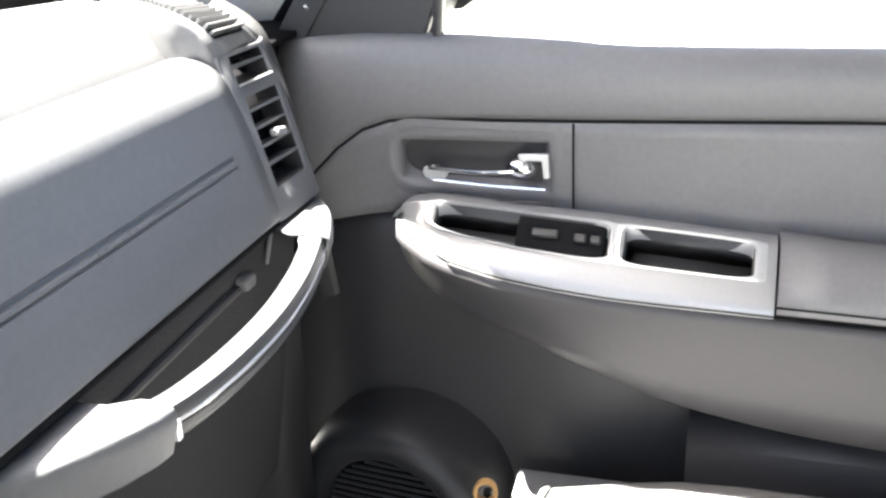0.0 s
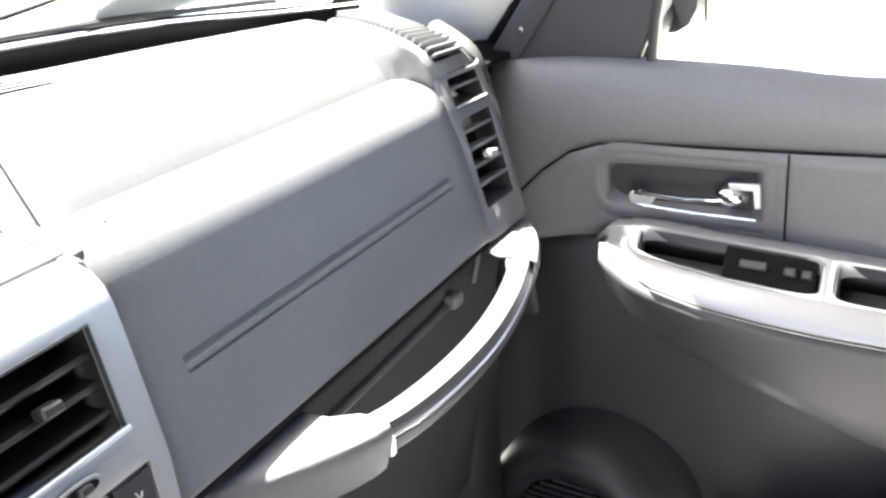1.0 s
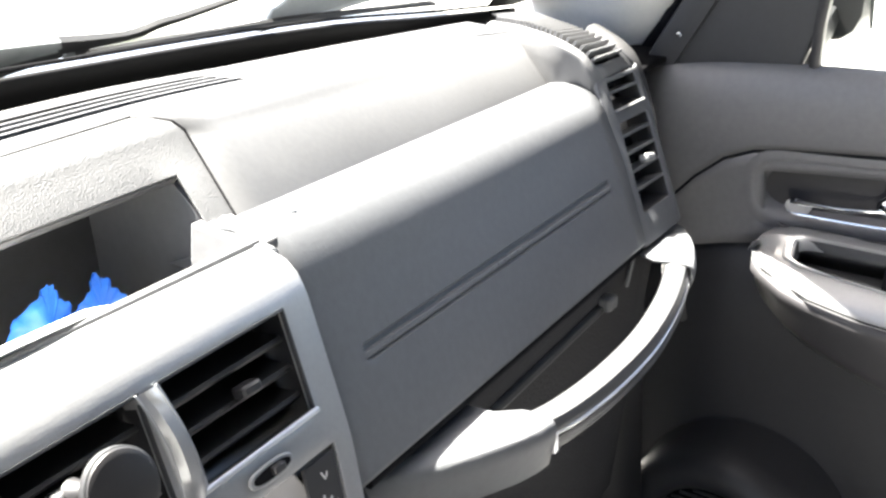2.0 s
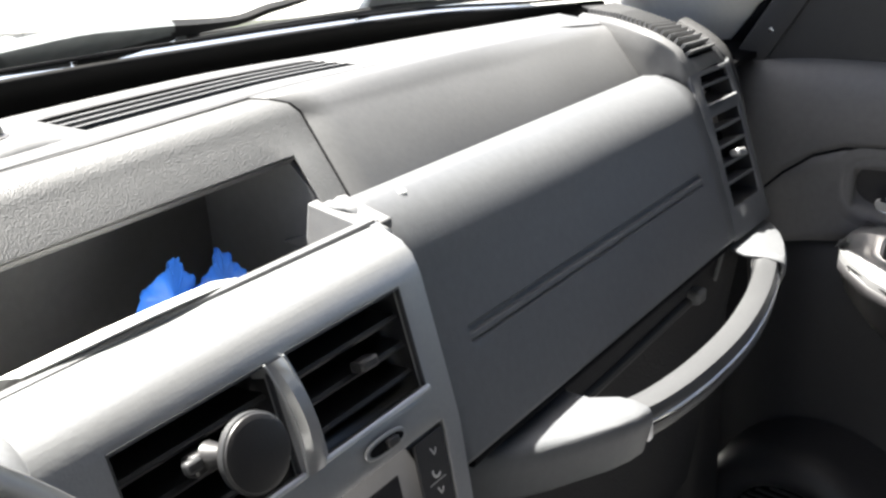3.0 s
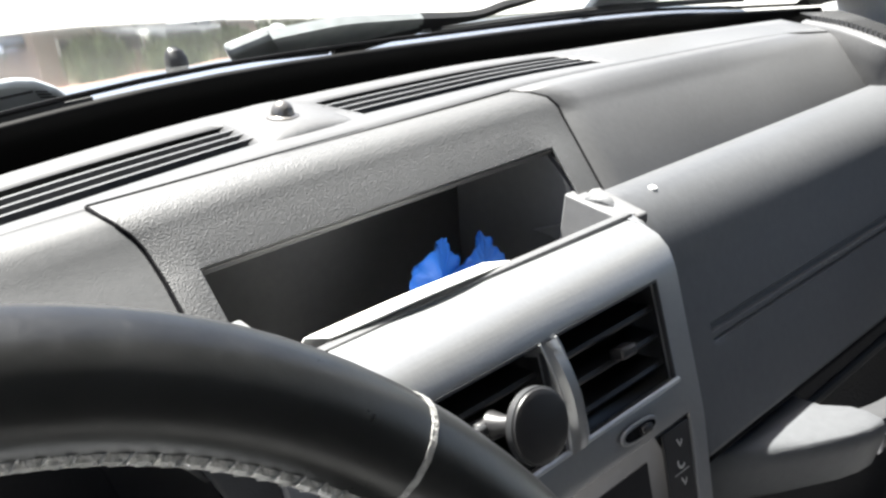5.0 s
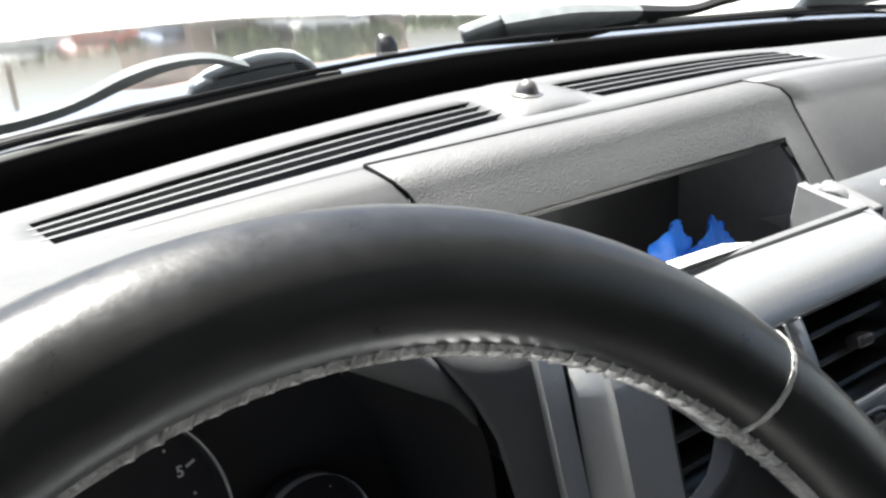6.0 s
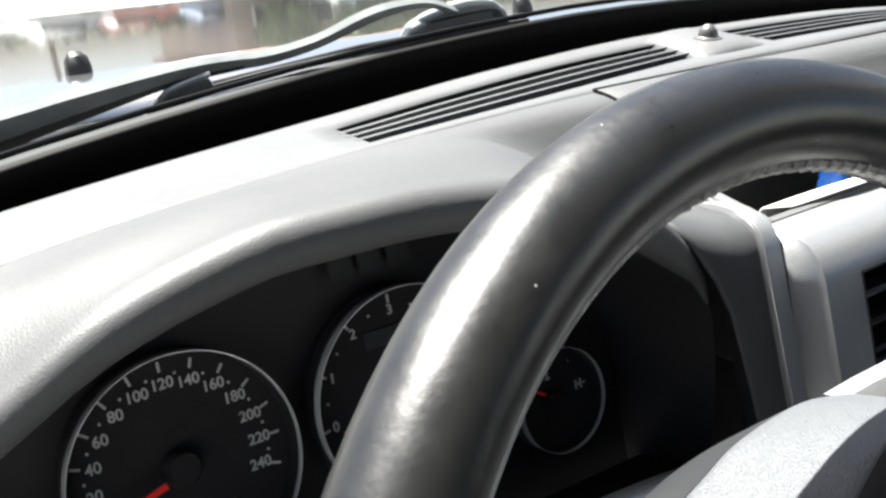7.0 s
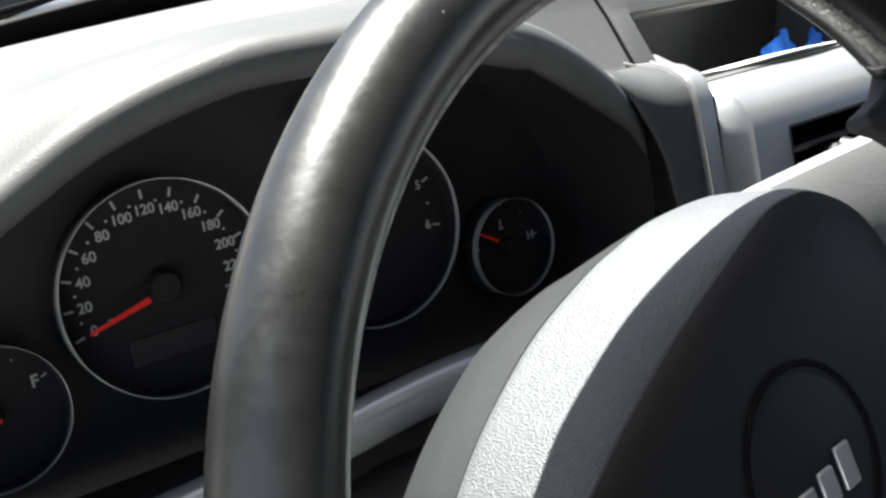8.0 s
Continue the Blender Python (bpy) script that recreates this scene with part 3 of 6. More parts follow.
VN = stack_n(5.5)
VN = VN if VN.y < 0 else -VN


def air_vent(u0, u1, parent, tab_u):
    """Centre air outlet: recessed black box, rim, three slats and a thumb tab."""
    c = [stack(u0, 5), stack(u1, 5), stack(u1, 6), stack(u0, 6)]
    vent = part("air_vent", loft([[p - VN * 0.004 for p in c], [p - VN * 0.045 for p in c]], wrap_u=True), M_VENT, solid=0.002, offset=1, label="black slatted air outlet")
    under(vent, parent)
    part("backing", loft([[c[0] - VN * 0.045, c[1] - VN * 0.045], [c[3] - VN * 0.045, c[2] - VN * 0.045]]), M_VOID, vent, solid=0.002)
    part("rim", sweep([*[p - VN * 0.001 for p in c], c[0] - VN * 0.001, c[1] - VN * 0.001], ring(0.0022, 0.003, 6, 3), up=VN, cap=False), M_DARK, vent)
    for k, v in enumerate((5.22, 5.5, 5.78)):
        a, b = stack(u0 + 0.01, v), stack(u1 - 0.01, v)
        up = V(0, VN.z, -VN.y)
        sec = [(-0.011, -0.0016), (0.011, -0.0016), (0.012, 0), (0.011, 0.0016), (-0.011, 0.0016), (-0.012, 0)]
        rows = []
        for p in (a, b):
            q = p - VN * 0.016
            tilt = (VN * 1.0 + up * -0.22).normalized()
            nrm = VN.cross(V(1, 0, 0)).normalized()
            rows.append([q + tilt * s + nrm * h for s, h in sec])
        part("slat", loft(rows, wrap_u=True, cap=True), M_VENT, vent)
    for k in range(4):
        p = stack(u0 + (u1 - u0) * (k + 1) / 5, 5.5) - VN * 0.034
        part("vane", box(0, 0, 0, 0.0016, 0.012, 0.045, frame_m(p, (1, 0, 0), (0, VN.z, -VN.y))), M_VENT, vent)
    p = stack(tab_u, 5.47) - VN * 0.001
    part("tab", box(0, 0, 0, 0.012, 0.006, 0.009, frame_m(p, (1, 0, 0), VN)), M_BLACK, vent, bevel=0.0015)
    return vent


air_vent(vu[0], vu[1], dash, (vu[0] + vu[1]) / 2 + 0.02)
air_vent(vu[2], vu[3], dash, (vu[2] + vu[3]) / 2 + 0.02)
# bright lower edge of the outlets
for a, b in ((vu[0], vu[1]), (vu[2], vu[3])):
    under(part("outlet_sill", sweep([stack(a - 0.005, 6.02) + VN * 0.001, stack(b + 0.005, 6.02) + VN * 0.001], ring(0.003, 0.003, 8)), M_SILVER2), dash)
# curved divider between the outlets, with a bright line along each side
rows, edge_a, edge_b = [], [], []
for k in range(13):
    s = k / 12
    v = 4.97 + 1.10 * s
    bow = 0.005 * math.sin(math.pi * s)
    z = stack(0.5, v).z
    pa, pb = stack(stack_u(0.0028 + 0.0052 * math.sin(math.pi * min(1, s * 0.75 + 0.02)), z), v), stack(stack_u(0.0145 + 0.0060 * math.sin(math.pi * min(1, s * 0.62 + 0.02)), z), v)
    rows.append([pa - VN * 0.012, pa + VN * (0.001 + bow * 0.3), pa.lerp(pb, 0.25) + VN * (0.0025 + bow * 0.8), pa.lerp(pb, 0.75) + VN * (0.0025 + bow * 0.8), pb + VN * (0.001 + bow * 0.3), pb - VN * 0.012])
    edge_a.append(pa + VN * (0.0008 + bow * 0.3))
    edge_b.append(pb + VN * (0.0008 + bow * 0.3))
under(part("outlet_divider", loft(rows), M_SILVER), dash)
for line in (edge_a, edge_b):
    under(part("divider_edge", sweep(line, ring(0.0012, 0.0016, 6), up=VN), M_SILVER2), dash)
# thumb lever under the outlet
pm = (stack(stack_u(0.056, 1.055), 6.42)) + VN * 0.0005
lm = frame_m(pm, (1, 0.02, 0), VN)
slot_o = [lm @ V(a, b, 0.0005) for a, b in ring(0.030, 0.0095, 20, 2.6)]
under(part("lever_slot", prism(slot_o, VN, 0.0018), M_SILVER, bevel=0.0008), dash)
under(part("lever_recess", prism([lm @ V(a, b, 0.0021) for a, b in ring(0.025, 0.0058, 20, 2.4)], VN, 0.0006), M_VOID), dash)
under(part("lever", box(0.003, 0, 0.0035, 0.008, 0.0045, 0.004, lm), M_BLACK, bevel=0.0012), dash)

# black radio with a column of keys
radio_c = [stack(ru[0], 6.75), stack(ru[1], 6.75), stack(ru[1], 9.6), stack(ru[0], 9.6)]
RN = V(0, -0.95, 0.30).normalized()
radio = under(part("radio", loft([[p - RN * 0.003 for p in radio_c[:2]], [radio_c[3] - RN * 0.003, radio_c[2] - RN * 0.003]]), M_BLACK, solid=0.02, offset=-1, label="black gloss radio face with white key symbols"), dash)


def on_radio(s, t, out=0.0006):
    a = radio_c[0].lerp(radio_c[1], s)
    b = radio_c[3].lerp(radio_c[2], s)
    return a.lerp(b, t) - RN * 0.003 + RN * out


part("key_column", prism([on_radio(s, t, 0.0002) for s, t in ((0.86, 0.02), (0.992, 0.02), (0.992, 0.98), (0.86, 0.98))], RN, 0.0022), M_BLACK, radio, bevel=0.0006)
part("display", prism([on_radio(s, t, 0.0002) for s, t in ((0.06, 0.08), (0.78, 0.08), (0.78, 0.75), (0.06, 0.75))], RN, 0.0008), M_FACE, radio)
for k in range(10):
    t = 0.085 + 0.076 * k
    # small pictograms as bars and hooks, a thin line after each pair
    km = frame_m(on_radio(0.928, t, 0.0026), (1, 0, 0), RN)
    if k % 2:
        part("key_line", prism([on_radio(s, tt, 0.0026) for s, tt in ((0.89, t + 0.036), (0.965, t + 0.036), (0.965, t + 0.039), (0.89, t + 0.039))], RN, 0.0003), M_INK, radio)
    if k % 2 == 0:
        part("key_symbol", box(0, 0, 0.0001, 0.0009, 0.0045, 0.0003, km @ pose(0, 0, 0, 0, 0, 25)), M_INK, radio)
        part("key_symbol", box(0.0022, 0.001, 0.0001, 0.0008, 0.0028, 0.0003, km @ pose(0, 0, 0, 0, 0, -30)), M_INK, radio)
    else:
        arc = [km @ V(0.0028 * math.cos(radians(a)), 0.0028 * math.sin(radians(a)), 0.0002) for a in range(150, 331, 30)]
        part("key_symbol", sweep(arc, ring(0.0016, 0.0006, 6), up=RN), M_INK, radio)

# ---- passenger side ----
def along(a, b, s):
    return V(a).lerp(V(b), s)


# upper pad: from the top strip's seam over a bend down to the glove panel
us_p = [k / 18 for k in range(19)]
rows = []
lines = [((0.1330, 0.4680, 1.1906), (0.64, 0.522, 1.152)), ((0.1405, 0.4565, 1.1896), (0.648, 0.515, 1.1505)), ((0.1474, 0.4490, 1.1866), (0.6377, 0.5014, 1.1496)), ((0.1508, 0.4445, 1.1816), (0.6297, 0.4919, 1.1465)), ((0.1508, 0.4400, 1.1756), (0.6271, 0.486, 1.1412)), ((0.1393, 0.4005, 1.1397), (0.6109, 0.4531, 1.1124)), ((0.1383, 0.3985, 1.1330), (0.61, 0.4508, 1.1052))]
for k, (a, b) in enumerate(lines):
    row = []
    for s in us_p:
        p = along(a, b, s)
        if k < 5:
            d = V(p.x, seam_y(p.x), seam_z(p.x)) - along(*lines[0], s)
            p = p + V(0, d.y, d.z) * max(0, 1 - k / 2.5)
        row.append(p)
    rows.append(row)
under(part("passenger_pad", loft(rows), M_DASH, solid=0.003, offset=1, label="slate grey passenger dash pad"), dash)
# glove panel with its moulded groove
A0, A1 = (0.1395, 0.400, 1.1415), (0.6004, 0.4488, 1.1143)
B0, B1 = (0.148, 0.371, 1.1300), (0.5806, 0.3972, 1.1135)
C0, C1 = (0.1295, 0.316, 1.009), (0.6282, 0.3448, 0.9869)
E1 = (0.5554, 0.3394, 0.9913)  # where the panel meets the outlet strip at its foot
GN = V(0.0924, -0.9134, 0.3964).normalized()


def glove(u, v):
    if 0.3 <= v <= 1.22:  # rounded bend
        t = (v - 0.3) / 0.92
        b = along(B0, B1, u) + V(0, -0.35, 0.93) * 0.0045
        p0 = along(A0, A1, u).lerp(along(B0, B1, u), 0.3) + V(0, -0.35, 0.93) * 0.0036
        p2 = along(B0, B1, u).lerp(along(C0, E1, u), 0.22) + V(0.006 * math.sin(math.pi * 0.22) * u, 0, 0)
        return p0 * (1 - t) ** 2 + b * (2 * t * (1 - t)) + p2 * t * t
    if v <= 1:
        p = along(A0, A1, u).lerp(along(B0, B1, u), v)
        return p + V(0, -0.35, 0.93) * 0.012 * v
    p = along(B0, B1, u).lerp(along(C0, E1, u), v - 1)
    x_bow = 0.006 * math.sin(math.pi * (v - 1))
    soft = 0.0035 * math.exp(-((v - 1.0) / 0.09) ** 2)
    return p + V(x_bow * u, 0, 0) - GN * soft


g_us = steps(-0.05, 1, 21, 0.050, 0.060, 0.066, 0.899, 0.905, 0.914)
g_vs = sorted({0, 0.15, 0.3, 0.4, 0.5, 0.6, 0.7, 0.8, 0.9, 0.98, 1.06, 1.14, 1.22, 1.3, 1.4, 1.48, 1.505, 1.515, 1.527, 1.546, 1.556, 1.575, 1.588, 1.60, 1.63, 1.7, 1.85, 1.94, 1.985, 2.0})


def glove_g(u, v):
    p = glove(u, v)
    if 0.063 < u < 0.902:
        if 1.52 < v < 1.55:
            p = p - GN * 0.0021
        elif 1.55 < v < 1.58:
            p = p + GN * 0.0004
        elif 1.58 < v < 1.595:
            p = p - GN * 0.0017
    return p


bm = holed(glove_g, g_us, g_vs, [])
under(part("glove_panel", bm, M_PANEL, solid=0.003, offset=-1, label="dark slate upper glove panel with a long moulded groove"), dash)
# moulded mark on the groove, too small to read
for k in range(7):
    u = 0.407 + k * 0.0222
    under(part("moulded_mark", prism([glove(u + a, v) + GN * 0.0003 for a, v in ((0, 1.558), (0.011, 1.558), (0.011, 1.574), (0, 1.574))], GN, 0.0006), M_PANEL), dash)
# dust-white speck on the ledge
under(part("clip_cap", revolve([(0.0001, 0.0015), (0.002, 0.0013), (0.0027, 0.0004), (0.0028, -0.001)][::-1], frame_m(glove(0.05, 0.42), (1, 0, 0), (0, -0.35, 0.93)), 16), M_PAPER, label="small white cap"), dash)
# dark shut line below the panel and recess behind the grab handle
under(part("shut_line", sweep([along(C0, C1, s) + V(0, 0.004, -0.004) for s in (0, 0.5, 1)], ring(0.006, 0.008, 6)), M_VOID), dash)
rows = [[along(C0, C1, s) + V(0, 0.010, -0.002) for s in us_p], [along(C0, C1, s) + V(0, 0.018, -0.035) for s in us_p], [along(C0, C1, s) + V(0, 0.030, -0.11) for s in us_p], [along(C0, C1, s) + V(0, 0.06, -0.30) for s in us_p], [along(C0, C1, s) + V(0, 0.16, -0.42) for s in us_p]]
# uses the carpet's near-black, putting the shade under the dash into its colour
under(part("lower_glove_panel", loft(rows), M_CARPET, solid=0.004, label="lower glove box face, darkened for the shade under the dash"), dash)
for s, h in ((0.215, 0.030), (0.845, 0.030)):
    p = along(C0, C1, s)
    under(part("recess_rib", sweep([p + V(0.0, 0.008, -0.008), p + V(0.0, 0.011, -0.022), p + V(0.0, 0.015, -0.040)], ring(0.004, 0.004, 8)), M_PANEL), dash)
p = along(C0, C1, 0.74)
under(part("latch_tab", box(p.x, p.y + 0.012, p.z - 0.036, 0.018, 0.012, 0.012), M_PANEL, bevel=0.003), dash)
under(part("latch_bar", sweep([along(C0, C1, 0.30) + V(0, 0.018, -0.046), along(C0, C1, 0.74) + V(0, 0.016, -0.040)], ring(0.008, 0.008, 8)), M_DARK), dash)

# shelf ends and bowed grab handle


def shelf(back, front, drop):
    """A moulded shelf between a back line and a front line, with a rounded front edge."""
    b, f = [V(p) for p in back], [V(p) for p in front]
    rows = [b, [p.lerp(q, 0.5) + V(0, 0, 0.0012) for p, q in zip(b, f)], [p.lerp(q, 0.9) for p, q in zip(b, f)]]
    for dy, dz in ((0.0, -0.0012), (-0.0022, -0.005), (-0.002, -0.012), (0.004, -drop * 0.8), (0.016, -drop)):
        rows.append([p + V(0, dy, dz) for p in f])
    return loft(rows)


under(part("handle_shelf", shelf([(0.136, 0.331, 0.996), (0.17, 0.3305, 0.995), (0.205, 0.3302, 0.994), (0.244, 0.3300, 0.993), (0.2455, 0.312, 0.992), (0.258, 0.297, 0.991)], [(0.1365, 0.3285, 0.995), (0.170, 0.3125, 0.993), (0.199, 0.2960, 0.992), (0.228, 0.2822, 0.991), (0.245, 0.2775, 0.990), (0.258, 0.2755, 0.990)], 0.042), M_PANEL, solid=0.003, bevel=0.0012), dash)
under(part("handle_shelf", shelf([(0.536, 0.325, 0.9860), (0.545, 0.337, 0.9850), (0.556, 0.352, 0.984), (0.60, 0.356, 0.981), (0.64, 0.359, 0.978), (0.668, 0.366, 0.972)], [(0.541, 0.293, 0.9845), (0.56, 0.2985, 0.984), (0.59, 0.310, 0.982), (0.615, 0.322, 0.980), (0.645, 0.340, 0.977), (0.672, 0.359, 0.971)], 0.036), M_PANEL, solid=0.003), dash)
hp = curve_pts([(0.256, 0.2935, 0.976), (0.285, 0.2850, 0.9755), (0.335, 0.2795, 0.975), (0.40, 0.2795, 0.975), (0.465, 0.2880, 0.975), (0.52, 0.3010, 0.975), (0.552, 0.312, 0.974)], 5)
sec = [(-0.0080, -0.014), (0.0, -0.0150), (0.0065, -0.012), (0.0106, -0.003), (0.0108, 0.0030), (0.0085, 0.0080), (-0.001, 0.0106), (-0.0075, 0.0085), (-0.0100, 0.001)]
under(part("grab_handle", sweep(hp, sec), M_HANDLE, label="bowed grey grab handle with a chrome edge"), dash)
under(part("handle_strip", sweep([p + V(0.001, -0.0109, -0.0016) for p in hp], ring(0.0026, 0.0026, 8)), M_RING, label="bright edge line"), dash)
low = [(-0.0095, -0.0160), (0.0, -0.0175), (0.0085, -0.0140), (0.0112, -0.0085), (0.0110, -0.0042), (0.0, -0.0042), (-0.0108, -0.005)]
under(part("handle_underside", sweep(hp, low), M_BLACK, label="dark ribbed lower half"), dash)
for dy, dz in ((-0.0112, -0.0066), (-0.0108, -0.0100)):
    under(part("handle_seam", sweep([p + V(0.001, dy, dz) for p in hp], ring(0.0010, 0.0010, 6)), M_PANEL), dash)
for p, q in ((hp[0], hp[1]), (hp[-1], hp[-2])):
    d = (q - p).normalized()
    under(part("handle_collar", sweep([p - d * 0.001, p + d * 0.0025], [(a * 1.06, b * 1.06) for a, b in sec]), M_RING, label="bright collar"), dash)
under(part("handle_clip", box(0.2640, 0.2800, 0.9690, 0.0062, 0.006, 0.0135), M_RING, bevel=0.001, label="small bright metal clip"), dash)

# outlet strip at the dash's end: a flat face in line with the glove panel, turning back over its top into the demister
def face_pt(x, z, back=0.0):
    return V(x, 0.316 + 0.0734 * (x - 0.1295) + 0.4579 * (z - 1.009) + back, z)


STRIP_Z = [0.9883, 1.0116, 1.0819, 1.0921, 1.1154, 1.1193]
STRIP_X = [  # panel joint, outlets' left, outlets' right, outer edge
    np.interp(np.array(STRIP_Z), [0.9883, 1.1193], [0.5535, 0.5865]),
    np.array([0.5671, 0.5748, 0.5981, 0.5981, 0.6049, 0.6059]),
    np.array([0.634, 0.6408, 0.666, 0.6675, 0.6718, 0.6728]),
    np.array([0.6602, 0.6709, 0.6946, 0.6966, 0.7, 0.7009]),
]


def strip_face(s, z):
    k = min(int(s), 2)
    a, b = float(np.interp(z, STRIP_Z, STRIP_X[k])), float(np.interp(z, STRIP_Z, STRIP_X[k + 1]))
    x = a + (b - a) * (s - k)
    t = max(0.0, s - 2.3) / 0.7
    return face_pt(x, z - 0.004 * max(0.0, min(1.0, s - 1)), 0.010 * t * t + 0.0015 * max(0.0, 1 - s))


sz = sorted({*STRIP_Z, 0.998, 1.03, 1.05, 1.07, 1.104})
under(part("outlet_strip", holed(strip_face, [0, 0.3, 0.6, 0.9, 1, 1.5, 2, 2.3, 2.6, 2.8, 3], sz, [(1, 2, STRIP_Z[1], STRIP_Z[2]), (1, 2, STRIP_Z[3], STRIP_Z[4])]), M_PANEL, solid=0.004, bevel=0.0008, label="slate strip with tall side air outlets"), dash)
fin_in = curve_pts([(0.6059, 0.4016, 1.1193), (0.5962, 0.4064, 1.1319), (0.5913, 0.4171, 1.1445), (0.5923, 0.4423, 1.1552), (0.6156, 0.485, 1.1586), (0.6369, 0.5141, 1.1571), (0.6621, 0.548, 1.1542)], 5)
fin_out = curve_pts([(0.6728, 0.4074, 1.1164), (0.6704, 0.4142, 1.1261), (0.6709, 0.4287, 1.1358), (0.6738, 0.4559, 1.144), (0.6873, 0.4947, 1.1503), (0.7019, 0.519, 1.1518), (0.7271, 0.5529, 1.1513)], 5)
# smooth band along the demister and the wall that drops from it to the pad
edge = [p + V(-0.0185 + 0.0090 * min(1, k / 9), 0.0, -0.0012) for k, p in enumerate(fin_in)]
edge = [face_pt(0.5850, 1.0925, 0.0006), face_pt(0.5858, 1.1060, 0.0002)] + edge
band_in = [face_pt(0.5975, 1.0925, 0.0), face_pt(0.6010, 1.1060, 0.0)] + [p + V(0.0006, 0, 0) for p in fin_in]
rows = [[p + V(0.0065, 0.001, -0.048) for p in edge], [p + V(0.0020, 0.001, -0.020) for p in edge], [p + V(-0.0010, 0.0003, -0.0034) for p in edge], [p + V(-0.0004, 0, -0.0009) for p in edge], [p + V(0.0008, 0, 0.0) for p in edge], band_in, [p + V(0.0006, 0.001, -0.008) for p in band_in]]
under(part("strip_ridge", loft(rows), M_DASH, label="smooth border with a plain end wall"), dash)
under(part("outer_ridge", sweep([p + V(0.004, 0.001, -0.004) for p in fin_out], ring(0.008, 0.007, 10, 2.6), up=(0.1, -0.6, 0.8)), M_DARK), dash)
demister = under(part("side_demister", loft([[p + V(-0.001, 0.004, -0.012) for p in fin_in], [p + V(0.001, 0.004, -0.012) for p in fin_out]]), M_VOID, solid=0.002, label="slotted side window demister"), dash)
cap_rows = [[fin_in[k].lerp(fin_out[k], t) for t in (0, 0.25, 0.5, 0.75, 1)] for k in range(0, 6)]
part("cap", loft(cap_rows), M_DASH, demister, solid=0.004)
run = [0.0]
for p, q in zip(fin_in, fin_in[1:]):
    run.append(run[-1] + (q - p).length)
for k in range(23):
    i = float(np.interp(0.0222 + 0.0070 * k, run, range(len(run))))
    q, f = min(int(i), len(fin_in) - 2), i - min(int(i), len(fin_in) - 2)
    a, b = fin_in[q].lerp(fin_in[q + 1], f), fin_out[q].lerp(fin_out[q + 1], f)
    d = (fin_in[q + 1] - fin_in[q]).normalized()
    part("fin", sweep([a, a.lerp(b, 0.5), b], ring(0.0027, 0.010, 8, 4), up=d.cross(b - a)), M_DASH, demister)
side_vent = under(part("side_vent", loft([[face_pt(x, z, 0.024) for x in (0.565, 0.69)] for z in (0.992, 1.118)]), M_VOID, solid=0.002, label="tall slatted side air outlet"), dash)


def outlet_at(z, back):
    return [face_pt(float(np.interp(z, STRIP_Z, STRIP_X[k])), z - 0.004 * (k - 1), back) for k in (1, 2)]


part("bridge", sweep([strip_face(0.98, 1.0926) + V(0, -0.0012, 0), strip_face(2.02, 1.0926) + V(0, -0.0012, 0)], ring(0.0016, 0.0030, 8), up=(0, -1, 0)), M_SILVER2, side_vent, "bright edge")
for z in (1.1038, 1.0683, 1.0543, 1.0402, 1.0261):
    a, b = outlet_at(z, 0.010)
    part("slat", sweep([a, b], [(0.0012, 0.009), (-0.0012, 0.009), (-0.0020, -0.009), (0.0020, -0.009)], up=(0, -1, 0.35)), M_PANEL, side_vent)
for z0, z1 in ((STRIP_Z[1], STRIP_Z[2]), (STRIP_Z[3], STRIP_Z[4])):
    c = [strip_face(1, z0), strip_face(2, z0), strip_face(2, z1), strip_face(1, z1)]
    part("duct", loft([[p + V(0, 0.001, 0) for p in c], [p + V(0, 0.024, 0) for p in c]], wrap_u=True), M_BLACK, side_vent)
a, b = outlet_at(1.0485, 0.0)
part("tab", box(0, 0, 0, 0.016, 0.007, 0.010, frame_m(a.lerp(b, 0.52) + V(0, -0.002, 0), (1, 0.1, -0.25), (0, -0.9, 0.4))), M_TRIM, side_vent, bevel=0.002)
# end cap that closes the dash beside the door
outer = [strip_face(3, z) for z in sz] + [p + V(0.018, 0.001, -0.003) for p in fin_out[2:]]
rows = [outer, [p + V(0.006, 0.008, -0.001) for p in outer], [p + V(0.010, 0.05, -0.006) for p in outer]]
under(part("dash_end", loft(rows), M_DARK, solid=0.003, out=(1, 0, 0)), dash)

# lower dash, driver side and bulkhead
under(part("lower_dash", loft([[V(x, 0.372 - 0.02 * math.sin(math.pi * s), 0.93), V(x, 0.36, 0.85), V(x, 0.40, 0.72), V(x, 0.55, 0.62)] for s, x in [(k / 8, -0.64 + 0.53 * k / 8) for k in range(9)]]), M_DARK, solid=0.004), dash)
under(part("stack_lower", prism([V(-0.10, 0.262, 0.86), V(0.10, 0.262, 0.86), V(0.10, 0.20, 0.60), V(-0.10, 0.20, 0.60)], (0, 1, 0), 0.20), M_DARK, bevel=0.006), dash)

# ---- instruments ----
PN = V(0, -0.965, 0.26).normalized()
cluster = thing("instrument_cluster", "black instrument cluster with four chrome ringed dials", "instrument cluster", at=(-0.33, 0.42, 1.0))


def dial_m(x, z, out=0.0):
    y = 0.416 + 0.27 * (z - 1.075)
    return frame_m(V(x, y, z) + PN * out, (1, 0, 0), PN)


